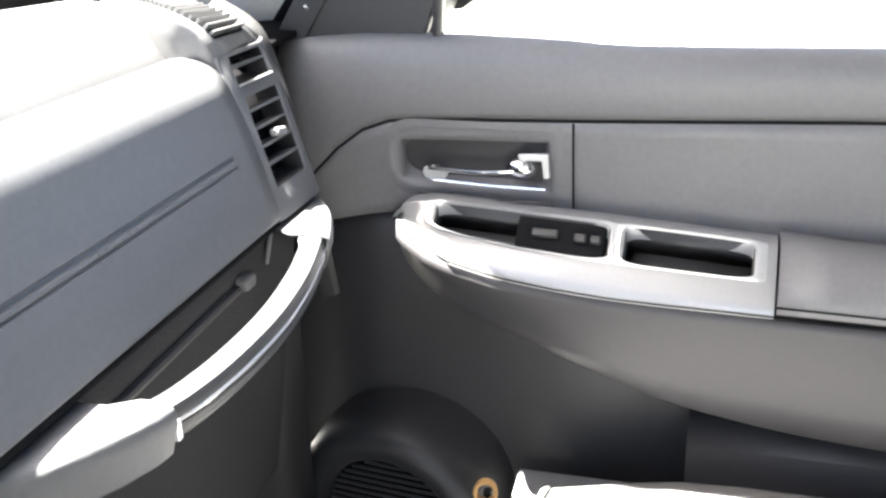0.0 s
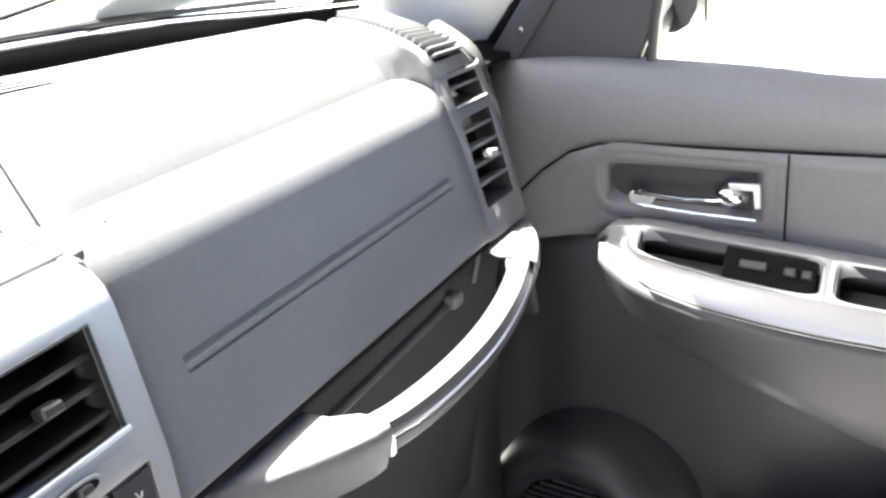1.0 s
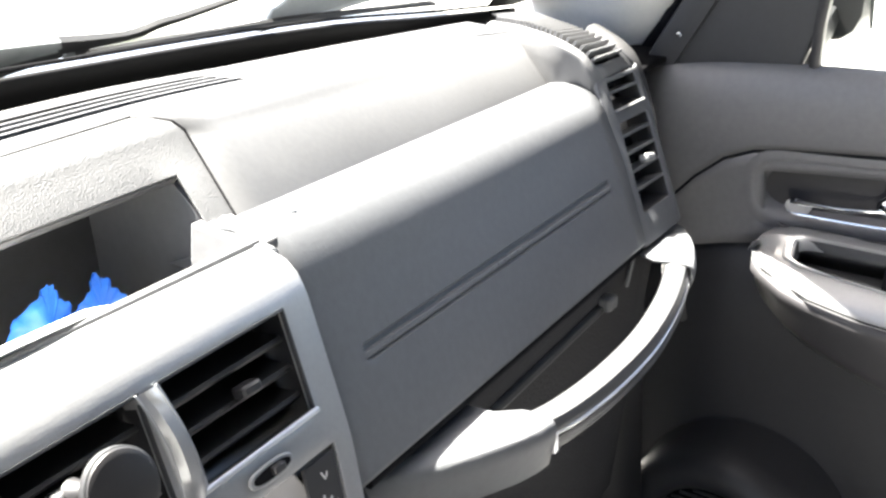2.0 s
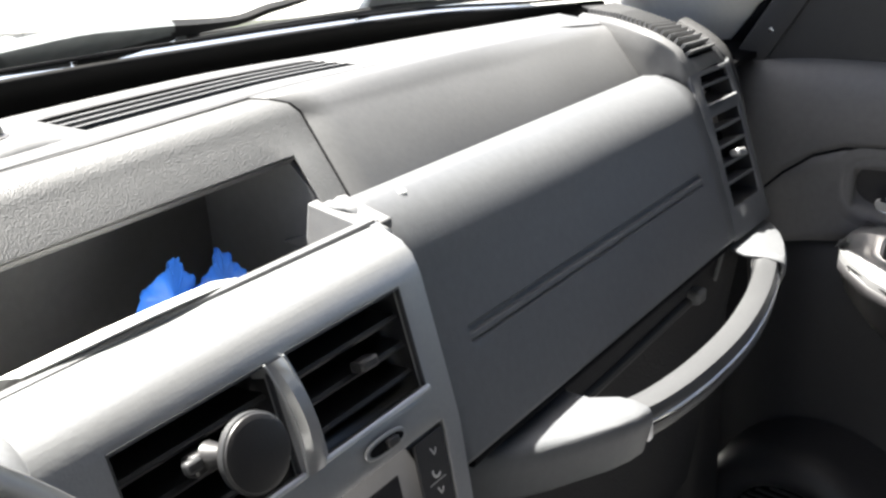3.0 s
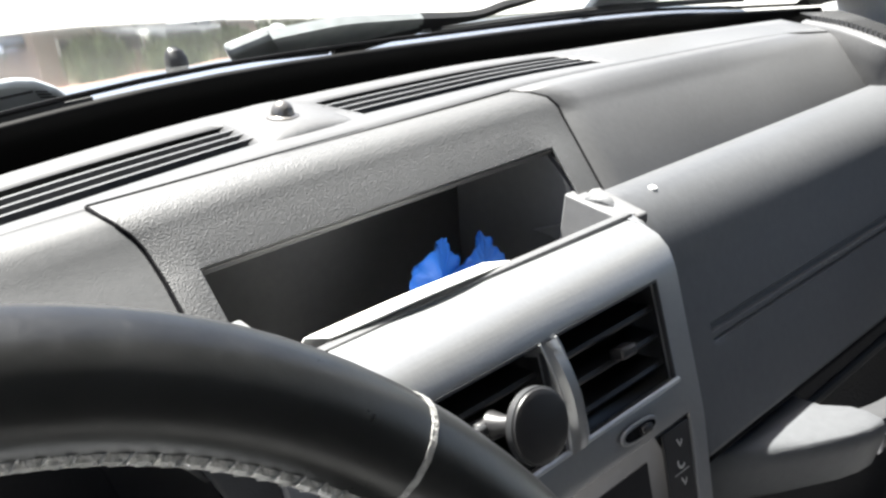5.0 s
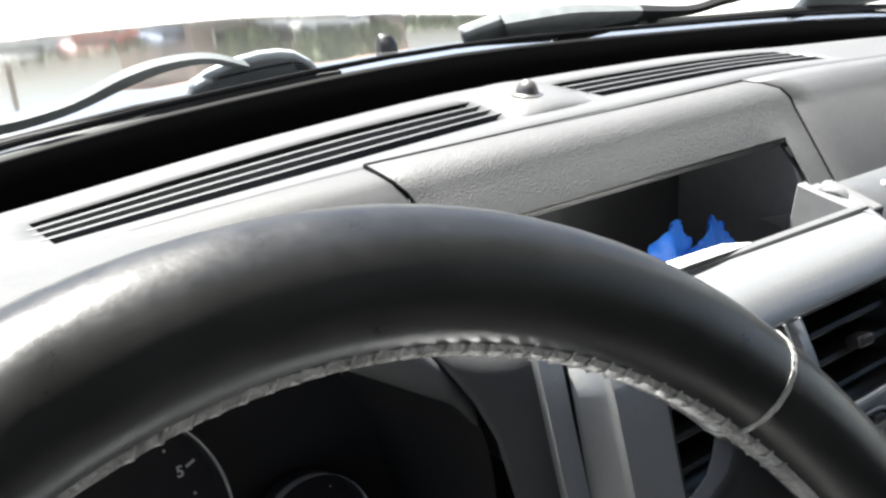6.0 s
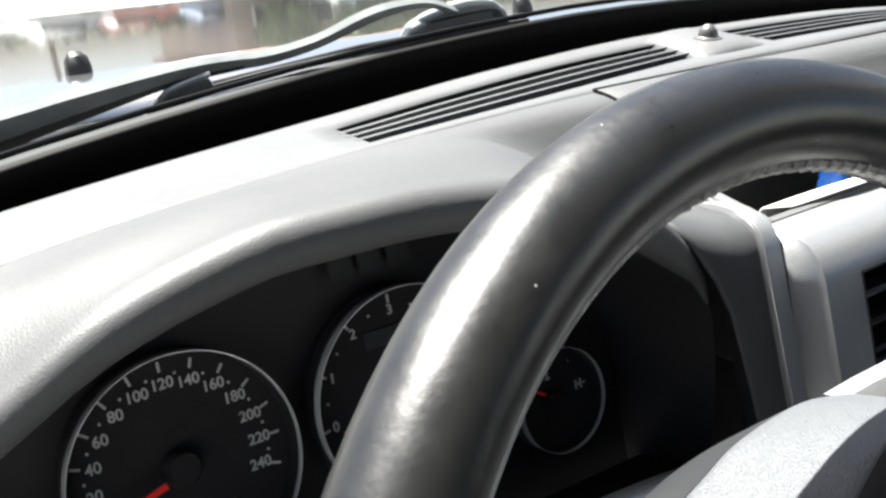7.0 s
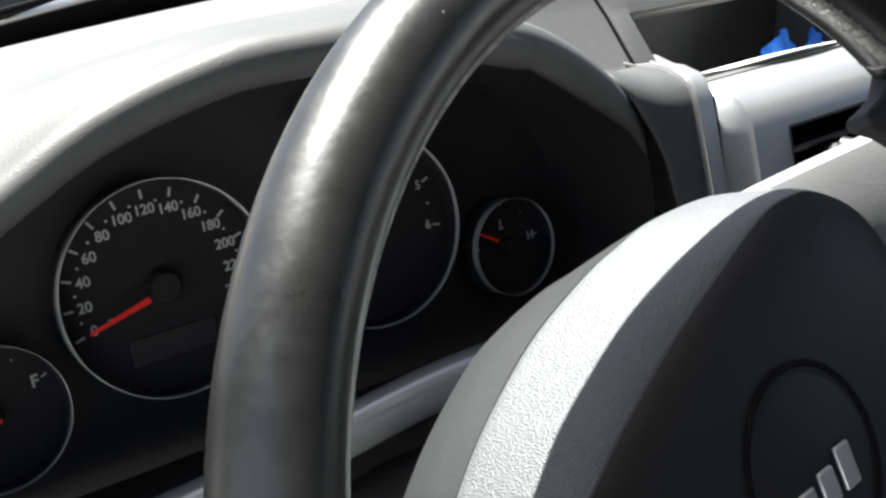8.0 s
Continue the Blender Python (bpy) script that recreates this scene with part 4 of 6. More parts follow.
under(part("backplate", prism([V(-0.58, 0.458, 1.18), V(-0.12, 0.458, 1.18), V(-0.12, 0.401, 0.95), V(-0.58, 0.401, 0.95)], (0, 1, 0), 0.02), M_BLACK), cluster)
under(part("lower_lip", sweep(curve_pts([(-0.60, 0.350, 1.005), (-0.50, 0.342, 1.020), (-0.40, 0.338, 1.029), (-0.30, 0.338, 1.0395), (-0.20, 0.342, 1.032), (-0.145, 0.350, 1.015)], 5), ring(0.018, 0.022, 12, 2.2)), M_SILVER2), cluster)
under(part("lower_apron", loft([[V(x, 0.346, 1.02), V(x, 0.405, 1.005)] for x in (-0.60, -0.45, -0.30, -0.14)]), M_BLACK, solid=0.003), cluster)


DEEP = -0.008  # the faces lie this far behind their rings


def dial(x, z, r, marks, dots, needle, text_size, parent, text_r=0.72):
    """A round gauge: recessed face, chrome ring, tick marks, numerals, small dots, needle with hub."""
    m, f = dial_m(x, z, 0.001), dial_m(x, z, DEEP)
    d = part("gauge", revolve([(0.0001, 0.0), (r, 0.0), (r, -0.002), (0.0001, -0.002)], f, 48), M_FACE, label="black dial with white numerals")
    under(d, parent)
    part("ring", revolve([(r * 0.985, 0.001), (r * 0.988, 0.0026), (r * 0.991, 0.0034), (r * 0.998, 0.0034), (r * 1.002, 0.0026), (r * 1.004, -0.001)], m, 64), M_RING, d, "thin chrome ring")
    part("well", revolve([(r * 0.99, -0.009), (r * 0.985, 0.001)], m, 48), M_BLACK, d)
    for ang, text in marks:
        a = radians(ang)
        if text:
            words("numeral", text, text_size, f @ Matrix.Translation((r * text_r * math.cos(a), r * text_r * math.sin(a), 0.0007)), M_INK, d)
        part("tick", box(r * 0.865, 0, 0.0006, r * 0.085, r * 0.022, 0.0004, f @ pose(0, 0, 0, 0, 0, ang)), M_INK, d)
    for ang in dots:
        part("dot", box(r * 0.79, 0, 0.0006, r * 0.022, r * 0.022, 0.0004, f @ pose(0, 0, 0, 0, 0, ang)), M_INK, d)
    ang, a, b = needle
    nm = m @ pose(0, 0, 0.0, 0, 0, ang)
    part("needle", prism([nm @ V(r * a, -r * 0.030, 0), nm @ V(r * b, -r * 0.014, 0), nm @ V(r * b, r * 0.014, 0), nm @ V(r * a, r * 0.030, 0)], PN, 0.0008), M_RED, d, "red needle")
    part("needle_hub", revolve([(0.0001, 0.007), (r * 0.13, 0.0065), (r * 0.17, 0.003), (r * 0.17, 0.0005)], f, 24), M_FACE, d)
    return d


sp = dial(-0.3940, 1.0832, 0.0485, [(198 - 17.9 * k, str(20 * k)) for k in range(13)], [198 - 17.9 * k - 8.95 for k in range(12)], (195, 0.2, 0.80), 0.0064, cluster)
tach = dial(-0.2868, 1.0830, 0.0488, [(190 - 33.5 * k, str(k)) for k in range(7)], [190 - 33.5 * k - 16.7 for k in range(6)], (192, 0.2, 0.78), 0.0064, cluster, 0.76)
temp = dial(-0.2046, 1.0540, 0.0264, [(3, "H"), (170, "C"), (85, "")], [45, 125], (150, 0.41, 0.89), 0.0066, cluster)
fuel = dial(-0.4762, 1.0520, 0.0304, [(22, "F"), (158, "E"), (90, "")], [56, 124], (150, -0.1, 0.62), 0.0076, cluster)
# small displays and pictograms
part("odometer_window", box(0, -0.026, 0.0006, 0.040, 0.012, 0.0006, dial_m(-0.394, 1.0832, DEEP)), M_BLACK, sp, bevel=0.0015)
part("unit_mark", box(-0.024, -0.0085, 0.0007, 0.005, 0.0014, 0.0003, dial_m(-0.394, 1.0832, DEEP)), M_INK, sp)
part("warning_window", box(-0.005, 0.026, 0.0006, 0.020, 0.008, 0.0006, dial_m(-0.2868, 1.083, DEEP)), M_DARK, tach)
for k in range(3):
    part("warning_window", box(-0.020 + 0.015 * k, 0.0625, 0.0006, 0.012, 0.012, 0.0006, dial_m(-0.2868, 1.083, DEEP)), M_DARK, tach)
    part("warning_mark", box(-0.004 + 0.0035 * k, 0.066 + 0.001 * (k % 2), 0.0012, 0.0012, 0.0010, 0.0003, dial_m(-0.2868, 1.083, DEEP)), M_INK, tach)
part("pump_symbol", box(-0.006, 0.006, 0.0007, 0.004, 0.006, 0.0003, dial_m(-0.4762, 1.052, DEEP)), M_INK, fuel)
part("pump_symbol", box(-0.0025, 0.006, 0.0007, 0.0008, 0.005, 0.0003, dial_m(-0.4762, 1.052, DEEP)), M_INK, fuel)
part("thermo_symbol", box(0.0, 0.012, 0.0007, 0.0010, 0.005, 0.0003, dial_m(-0.2046, 1.054, DEEP)), M_INK, temp)
part("thermo_symbol", box(0.0, 0.0095, 0.0007, 0.003, 0.0010, 0.0003, dial_m(-0.2046, 1.054, DEEP)), M_INK, temp)

# ---- steering wheel ----
TILT_W, YAW_W = radians(28.95), radians(5.2)
WN = V(math.sin(YAW_W) * math.cos(TILT_W), -math.cos(TILT_W) * math.cos(YAW_W), math.sin(TILT_W))
WC = V(-0.3126, 0.1495, 1.103)
WU = V(0, 0, 1).cross(WN).normalized()
WM = frame_m(WC, WU, WN)
wheel = thing("steering_wheel", "black leather steering wheel with worn rim and grey airbag cover", "steering wheel", at=WC)
RW = 0.1667


def rim_rows(a0, a1, n, rw, rh, r0=RW):
    rows = []
    for k in range(n + 1):
        a = radians(a0 + (a1 - a0) * k / n)
        rows.append([WM @ V((r0 + p) * math.cos(a), (r0 + p) * math.sin(a), q) for p, q in ring(rw, rh, 20)])
    return rows


rim = under(part("rim", loft(rim_rows(0, 357, 119, 0.0285, 0.0300), wrap_u=True, wrap_v=True), M_LEATHER, label="black leather rim, shiny with wear"), wheel)
# leather joints round the rim
for a in (42, 318):
    part("leather_joint", loft(rim_rows(a - 0.28, a + 0.28, 1, 0.0291, 0.0306), wrap_u=True, cap=True), M_SEAM, rim)
# leather-wrapped corner where the rim meets the spoke
web = [(0.1215, 0.1000), (0.1180, 0.0965), (0.1135, 0.0930), (0.1050, 0.0905), (0.0960, 0.0885), (0.0965, 0.0840), (0.1080, 0.0790), (0.128, 0.0650), (0.157, 0.050), (0.1500, 0.073), (0.1385, 0.092), (0.1270, 0.105)]
part("thumb_rest", prism([WM @ V(a, b, -0.013) for a, b in web], tuple(WN), 0.010), M_RUBBER, rim, bevel=0.003, segs=3)
# padded inner seam with cross stitches
inner_pts = [WM @ V((RW - 0.0138) * math.cos(radians(a)), (RW - 0.0138) * math.sin(radians(a)), 0.001) for a in range(0, 360, 3)]
part("inner_seam", loft([[p + (WC - p).normalized() * dx + WN * dz for dx, dz in ring(0.0036, 0.0052, 8)] for p in inner_pts], wrap_u=True, wrap_v=True), M_SEAM, rim)
for a in range(36, 100, 2):
    th = radians(a)
    c, s = math.cos(th), math.sin(th)
    c2, s2 = math.cos(th + 0.020), math.sin(th + 0.020)
    r0 = RW - 0.0146
    part("stitch", sweep([WM @ V((r0 + 0.0022) * c, (r0 + 0.0018) * s, 0.0046), WM @ V((r0 - 0.0008) * (c + c2) / 2, (r0 - 0.0008) * (s + s2) / 2, 0.0030), WM @ V((r0 - 0.0006) * c2, (r0 - 0.0006) * s2, -0.0012)], ring(0.0008, 0.0008, 6), up=WN), M_SEAM, rim)


HM = WM @ pose(0, 0, 0, 0, 0, 11)


def hub_loop(loop):
    return [V(p.x, p.y, 0) for p in curve_pts([(a, b, 0) for a, b in loop + loop[:1]], 4)[:-1]]


# three lines round the airbag cover: foot of its side, upper edge of its side, edge of the black pad
HUB_FOOT = hub_loop([(-0.074, 0.043), (-0.060, 0.051), (-0.042, 0.059), (-0.021, 0.066), (0.008, 0.071), (0.026, 0.072), (0.043, 0.0722), (0.068, 0.068), (0.086, 0.062), (0.108, 0.048), (0.118, 0.02), (0.112, -0.01), (0.085, -0.05), (0.045, -0.08), (0, -0.088), (-0.045, -0.078), (-0.080, -0.045), (-0.098, -0.005), (-0.092, 0.024)])
HUB_EDGE = hub_loop([(-0.072, 0.0405), (-0.0555, 0.0495), (-0.036, 0.0562), (-0.014, 0.062), (0.008, 0.0650), (0.026, 0.0662), (0.046, 0.0665), (0.066, 0.0645), (0.080, 0.0595), (0.099, 0.045), (0.107, 0.018), (0.102, -0.01), (0.078, -0.045), (0.042, -0.073), (0, -0.080), (-0.042, -0.071), (-0.073, -0.040), (-0.090, -0.005), (-0.086, 0.022)])
HUB_PAD = hub_loop([(-0.065, 0.037), (-0.048, 0.0435), (-0.028, 0.0495), (-0.008, 0.0545), (0.010, 0.0580), (0.028, 0.0613), (0.048, 0.0640), (0.063, 0.0625), (0.076, 0.0575), (0.092, 0.042), (0.099, 0.018), (0.094, -0.01), (0.072, -0.042), (0.038, -0.066), (0, -0.072), (-0.038, -0.064), (-0.066, -0.036), (-0.081, -0.005), (-0.078, 0.020)])


def hub_row(a, b, f, h, scale=1.0, tuck=0.0):
    out = []
    for p, q in zip(a, b):
        r = p.lerp(q, f)
        k = max(0.0, min(1.0, (r.x + 0.03) / 0.08))
        k = scale - tuck * k * k * (3 - 2 * k)
        out.append(HM @ V(r.x * k, r.y * k, h))
    return out


rows = [hub_row(HUB_FOOT, HUB_EDGE, f, h) for f, h in ((0.3, -0.056), (0.05, -0.0525), (0.0, -0.0505), (0.08, -0.0475), (0.4, -0.037), (0.75, -0.0275), (0.93, -0.0235))]
rows += [hub_row(HUB_EDGE, HUB_PAD, f, h) for f, h in ((0.06, -0.0208), (0.3, -0.0172), (0.65, -0.0132))]
rows += [hub_row(HUB_PAD, HUB_PAD, 0, h, sc) for sc, h in ((1.0, -0.0105), (0.9, -0.0070), (0.7, -0.0040), (0.4, -0.0025), (0.02, -0.0020))]
hub = under(part("airbag_cover", loft(rows, wrap_u=True, cap=True), M_HUB, label="grained grey airbag cover"), wheel)
# hub's lower side as a separate shell, its shade put into the colour
rows = [hub_row(HUB_FOOT, HUB_FOOT, 0, h, sc, tk) for sc, h, tk in ((0.80, -0.090, 0.1), (0.97, -0.084, 0.1), (1.0, -0.078, 0.085), (1.004, -0.065, 0.045), (1.0, -0.0535, 0.005), (0.97, -0.0525, 0.0))]
under(part("hub_shaded_side", loft(rows, wrap_u=True, cap=True), M_DARK, label="lower side of the hub, darkened for its shade"), wheel)
# black middle pad, lying on the cover
rows = [hub_row(HUB_PAD, HUB_PAD, 0, h, sc) for sc, h in ((1.0, -0.0112), (0.996, -0.0094), (0.97, -0.0080), (0.9, -0.0055), (0.7, -0.0025), (0.4, -0.0010), (0.02, -0.0005))]
part("centre_pad", loft(rows, wrap_u=True, cap=True), M_PAD, hub, "smooth black pad")
# round badge with plain raised shapes
part("badge", revolve([(0.0001, 0.0004), (0.026, 0.0004), (0.029, -0.0008), (0.030, -0.008)], WM @ Matrix.Translation((0.006, -0.001, -0.0008)), 48), M_PAD, hub, "round black badge")
part("badge_ring", sweep([WM @ V(0.006 + 0.0305 * math.cos(radians(k)), -0.001 + 0.0305 * math.sin(radians(k)), -0.0006) for k in range(0, 361, 10)], ring(0.0022, 0.0014, 6), up=tuple(WN)), M_VOID, hub, "dark ring round the badge")
for bx, h in ((-0.0195, 0.0125), (-0.0085, 0.0105), (0.0025, 0.0105), (0.0135, 0.0135)):
    part("badge_shape", box(0, 0, 0.0009, 0.0075, h, 0.0018, HM @ Matrix.Translation((bx + 0.003, -0.0085, -0.0004)) @ pose(0, 0, 0, 0, 0, -8)), M_SILVER2, hub, "small raised chrome shape", bevel=0.0008)
# spokes
for sgn, v0, wide, m in ((-1, -0.046, 0.0, M_BLACK), (1, 0.0480, 0.005, M_SILVER)):
    rows = []
    for k in range(8):
        s = k / 7
        x = sgn * (0.085 + 0.078 * s)
        w = 0.049 + 0.004 * s + wide
        n = -0.060 + 0.052 * s ** 1.3
        rows.append([WM @ V(x, v0 + 0.006 * s + p, q + n) for p, q in ring(w, 0.024, 12, 3)])
    under(part("spoke", loft(rows, wrap_u=True, cap=True), m), wheel)
for sgn in (-1, 1):
    rows = []
    for k in range(6):
        s = k / 5
        p0 = V(sgn * (0.035 + 0.02 * s), -0.065 - 0.09 * s, -0.060 + 0.054 * s)
        rows.append([WM @ (p0 + V(p, 0, q)) for p, q in ring(0.030, 0.020, 10, 3)])
    under(part("spoke", loft(rows, wrap_u=True, cap=True), M_DARK), wheel)

column = thing("steering_column", "dark plastic steering column shroud behind the wheel", "steering column", at=WC - WN * 0.1)
rows = []
for k, (h, w, t) in enumerate(((-0.085, 0.095, 0.085), (-0.10, 0.110, 0.10), (-0.15, 0.115, 0.105), (-0.22, 0.11, 0.11))):
    rows.append([WM @ V(p, q - 0.045, h) for p, q in ring(w, t, 20, 3)])
under(part("shroud", loft(rows, wrap_u=True, cap=True), M_BLACK), column)
for sgn in (-1, 1):
    pts = [WM @ V(sgn * 0.045, 0.000, -0.115), WM @ V(sgn * 0.10, 0.004, -0.11), WM @ V(sgn * 0.150, 0.008, -0.10)]
    under(part("stalk", sweep(pts, ring(0.012, 0.010, 10), scale=[0.9, 1, 1.25]), M_BLACK), column)

# ---- loose things in and on the dash ----
mount = thing("phone_mount", "round black magnetic phone holder clipped to an air outlet", "phone holder", at=(-0.03, 0.33, 1.095))
MN = V(-0.05, -0.95, 0.30).normalized()
mm = frame_m(V(-0.0335, 0.306, 1.1015), (1, 0, 0), MN) @ Matrix.Scale(0.80, 4)
under(part("disc", revolve([(0.0001, 0.0045), (0.0165, 0.0045), (0.0192, 0.0036), (0.0203, 0.0012), (0.0203, -0.0025), (0.0188, -0.0040), (0.0001, -0.0040)], mm, 40), M_BLACK, label="flat black rubber disc"), mount)
under(part("edge_ring", revolve([(0.0192, 0.0030), (0.0206, 0.0022), (0.0206, -0.0012), (0.0192, -0.0020)], mm, 40), M_DARK), mount)
under(part("ball_neck", sweep([mm @ V(-0.002, 0, -0.003), mm @ V(-0.008, 0.002, -0.016), mm @ V(-0.010, 0.002, -0.024)], ring(0.012, 0.012, 12), scale=[1.0, 0.75, 1.1]), M_BLACK), mount)
under(part("clip", box(-0.014, 0.001, -0.026, 0.016, 0.012, 0.012, mm), M_BLACK, bevel=0.002), mount)
under(part("clip_jaw", box(-0.022, 0.003, -0.021, 0.010, 0.007, 0.006, mm), M_DARK, bevel=0.0015), mount)

paper = thing("paper_sheet", "folded white paper leaning on the bin lip", "paper", at=(-0.02, 0.374, 1.136))
rows = []
for k in range(13):
    s = k / 12
    x = -0.084 + 0.112 * s
    lift = 0.0030 * math.sin(math.pi * s) ** 1.2
    rows.append([V(x, 0.3745 - 0.0045 * math.sin(math.pi * s), 1.1388 + lift), V(x, 0.392, 1.133 + 0.3 * lift), V(x + 0.002, 0.41, 1.112)])
under(part("sheet", loft(rows), M_PAPER, solid=0.0008), paper)


def glove_fold(line, y, thick, lean, seed, parent):
    """A crumpled fold of a thin glove: a leaf-like pillow with an uneven edge, standing on edge."""
    rng = random.Random(seed)
    pts = curve_pts([V(a, 0, b) for a, b in line] + [V(line[0][0], 0, line[0][1])], 4)[:-1]
    c = sum(pts, V(0, 0, 0)) / len(pts)
    jit = [rng.uniform(-0.0012, 0.0012) for p in pts]
    rows = []
    for sc, off in ((0.05, -1.0), (0.45, -0.9), (0.8, -0.6), (0.97, -0.2), (1.0, 0.0), (0.97, 0.2), (0.8, 0.6), (0.45, 0.9), (0.05, 1.0)):
        row = []
        for k, p in enumerate(pts):
            q = c + (p - c) * sc
            fold = 0.35 * math.sin((q.x * 260 + q.z * 420) + seed)
            row.append(V(q.x + jit[k] * sc, y + off * thick * (1 + fold) + (q.z - c.z) * lean + 0.002 * math.sin(q.x * 300 + seed), q.z + jit[-k] * sc))
        rows.append(row)
    under(part("glove", loft(rows, wrap_u=True, cap=True), M_BLUE, angle=60), parent)


gloves = thing("rubber_gloves", "crumpled bright blue disposable gloves in the storage bin", "gloves", at=(0.04, 0.42, 1.062))
glove_fold([(0.006, 1.066), (0.004, 1.104), (0.007, 1.1180), (0.0150, 1.1245), (0.0240, 1.1292), (0.0330, 1.1318), (0.0390, 1.1335), (0.0408, 1.1310), (0.0410, 1.1262), (0.0445, 1.1215), (0.043, 1.110), (0.040, 1.085), (0.034, 1.066)], 0.4235, 0.0030, 0.25, 3, gloves)
glove_fold([(0.026, 1.066), (0.026, 1.104), (0.0325, 1.1150), (0.0430, 1.1190), (0.0510, 1.1240), (0.0570, 1.1290), (0.0622, 1.1318), (0.0640, 1.1288), (0.0675, 1.1280), (0.0690, 1.1225), (0.0735, 1.1165), (0.0725, 1.1100), (0.070, 1.090), (0.066, 1.066)], 0.4195, 0.0032, 0.2, 8, gloves)
glove_fold([(0.014, 1.066), (0.013, 1.100), (0.0185, 1.1130), (0.0300, 1.1165), (0.0420, 1.1205), (0.0480, 1.1195), (0.0500, 1.1120), (0.046, 1.095), (0.040, 1.066)], 0.4125, 0.0028, 0.15, 14, gloves)

# ---- passenger door ----
door = thing("door_1", "grey moulded passenger car door trim with silver armrest", "car door", at=(0.80, 0.0, 0.5), kind="structure")
ys_d = steps(-0.75, 0.44, 40)
up_prof = [(0.812, 1.094), (0.806, 1.0995), (0.797, 1.099), (0.788, 1.093), (0.780, 1.078), (0.778, 1.055), (0.781, 1.035), (0.786, 1.022)]
sill_dz = curve_fn([(-0.75, 0.004), (-0.14, -0.003), (0.09, -0.006), (0.15, -0.002), (0.27, 0.001), (0.345, 0.0), (0.44, -0.008)])
trim_z = curve_fn([(-0.75, 1.045), (-0.149, 1.034), (-0.018, 1.029), (0.132, 1.023), (0.278, 1.018), (0.32, 1.015), (0.351, 1.004), (0.378, 0.984), (0.405, 0.957), (0.44, 0.92)])


def upper_trim(y, v):
    k = min(int(v), len(up_prof) - 2)
    x, z = [p + (q - p) * (v - k) for p, q in zip(up_prof[k], up_prof[k + 1])]
    top = 1.0995 + sill_dz(y)
    s = (1.0995 - z) / (1.0995 - 1.022)
    return V(x, y, top + (trim_z(y) - top) * s if s > 0 else top + (z - 1.0995))


under(part("upper_trim", loft([[upper_trim(y, v) for y in ys_d] for v in [k / 2 for k in range(15)]]), M_DOOR, out=(-1, 0, 0.3), solid=0.004, offset=-1, label="padded grey vinyl upper door trim"), door)
under(part("trim_gap", sweep([V(0.7865, y, trim_z(y) - 0.001) for y in ys_d], ring(0.003, 0.004, 6)), M_VOID), door)

# middle panel with a recess for the door handle
low_z = curve_fn([(-0.75, 0.875), (-0.164, 0.903), (-0.069, 0.907), (0.13, 0.921), (0.303, 0.926), (0.44, 0.90)])


def mid_panel(y, v):
    zt, zb = trim_z(y) - 0.003, low_z(y) - 0.012
    x = 0.784 + 0.008 * v + 0.004 * math.sin(math.pi * v)
    return V(x, y, zt + (zb - zt) * v)


RY0, RY1, RZ0, RZ1 = 0.152, 0.322, 0.942, 1.009


def handle_outline(inset=0.0, x=0.786):
    y0, y1, z0, z1 = RY0 + inset, RY1 - inset, RZ0 + inset, RZ1 - inset
    pts = [(y0, z0 + 0.004), (y0, z1 - 0.004), (y0 + 0.004, z1)]
    for k in range(13):
        a = radians(90 - 15 * k)
        c, q = math.cos(a), math.sin(a)
        pts.append((y1 - 0.038 + 0.038 * abs(c) ** 0.8, (z0 + z1) / 2 + (z1 - z0) / 2 * math.copysign(abs(q) ** 0.8, q)))
    pts.append((y0 + 0.004, z0))
    return [V(x + door_in(a, b), a, b) for a, b in pts]


def door_in(y, z):
    v = max(0, min(1, (trim_z(y) - 0.003 - z) / (trim_z(y) + 0.009 - low_z(y))))
    return 0.008 * v + 0.004 * math.sin(math.pi * v)


mp_y = steps(-0.75, 0.44, 40, 0.132, RY0 + 0.003, RY1 - 0.012)
mp_v = steps(0, 1, 8, 0.19, 0.76)
under(part("middle_panel", holed(mid_panel, mp_y, mp_v, [(RY0 + 0.003, RY1 - 0.012, 0.19, 0.76)]), M_DOOR, out=(-1, 0, 0.3), solid=0.004, offset=-1), door)
under(part("panel_seam", sweep([V(0.7835, 0.132, 1.020), V(0.7865, 0.1318, 0.97), V(0.790, 0.1315, 0.918)], ring(0.0022, 0.0022, 6), up=(1, 0, 0)), M_VOID), door)
bezel = part("handle_bezel", loft([handle_outline(-0.009, 0.7838), handle_outline(-0.003, 0.7829), handle_outline(0.001, 0.7833), handle_outline(0.005, 0.787), handle_outline(0.011, 0.798)], wrap_u=True), M_DOOR, label="recessed grey door handle bezel")
under(bezel, door)
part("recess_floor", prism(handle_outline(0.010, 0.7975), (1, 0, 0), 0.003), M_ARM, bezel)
under(part("recess_lip", sweep([V(0.781, 0.150, 0.9385), V(0.780, 0.20, 0.9370), V(0.780, 0.268, 0.9360), V(0.782, 0.292, 0.942)], ring(0.004, 0.003, 6)), M_DOORLOW), door)
handle = part("door_handle", sweep(curve_pts([(0.779, 0.279, 0.9690), (0.777, 0.258, 0.9685), (0.777, 0.230, 0.9675), (0.778, 0.205, 0.9685), (0.780, 0.190, 0.9700)], 5), ring(0.0065, 0.0050, 10, 2.4)), M_CHROME, label="chrome pull handle")
under(handle, door)
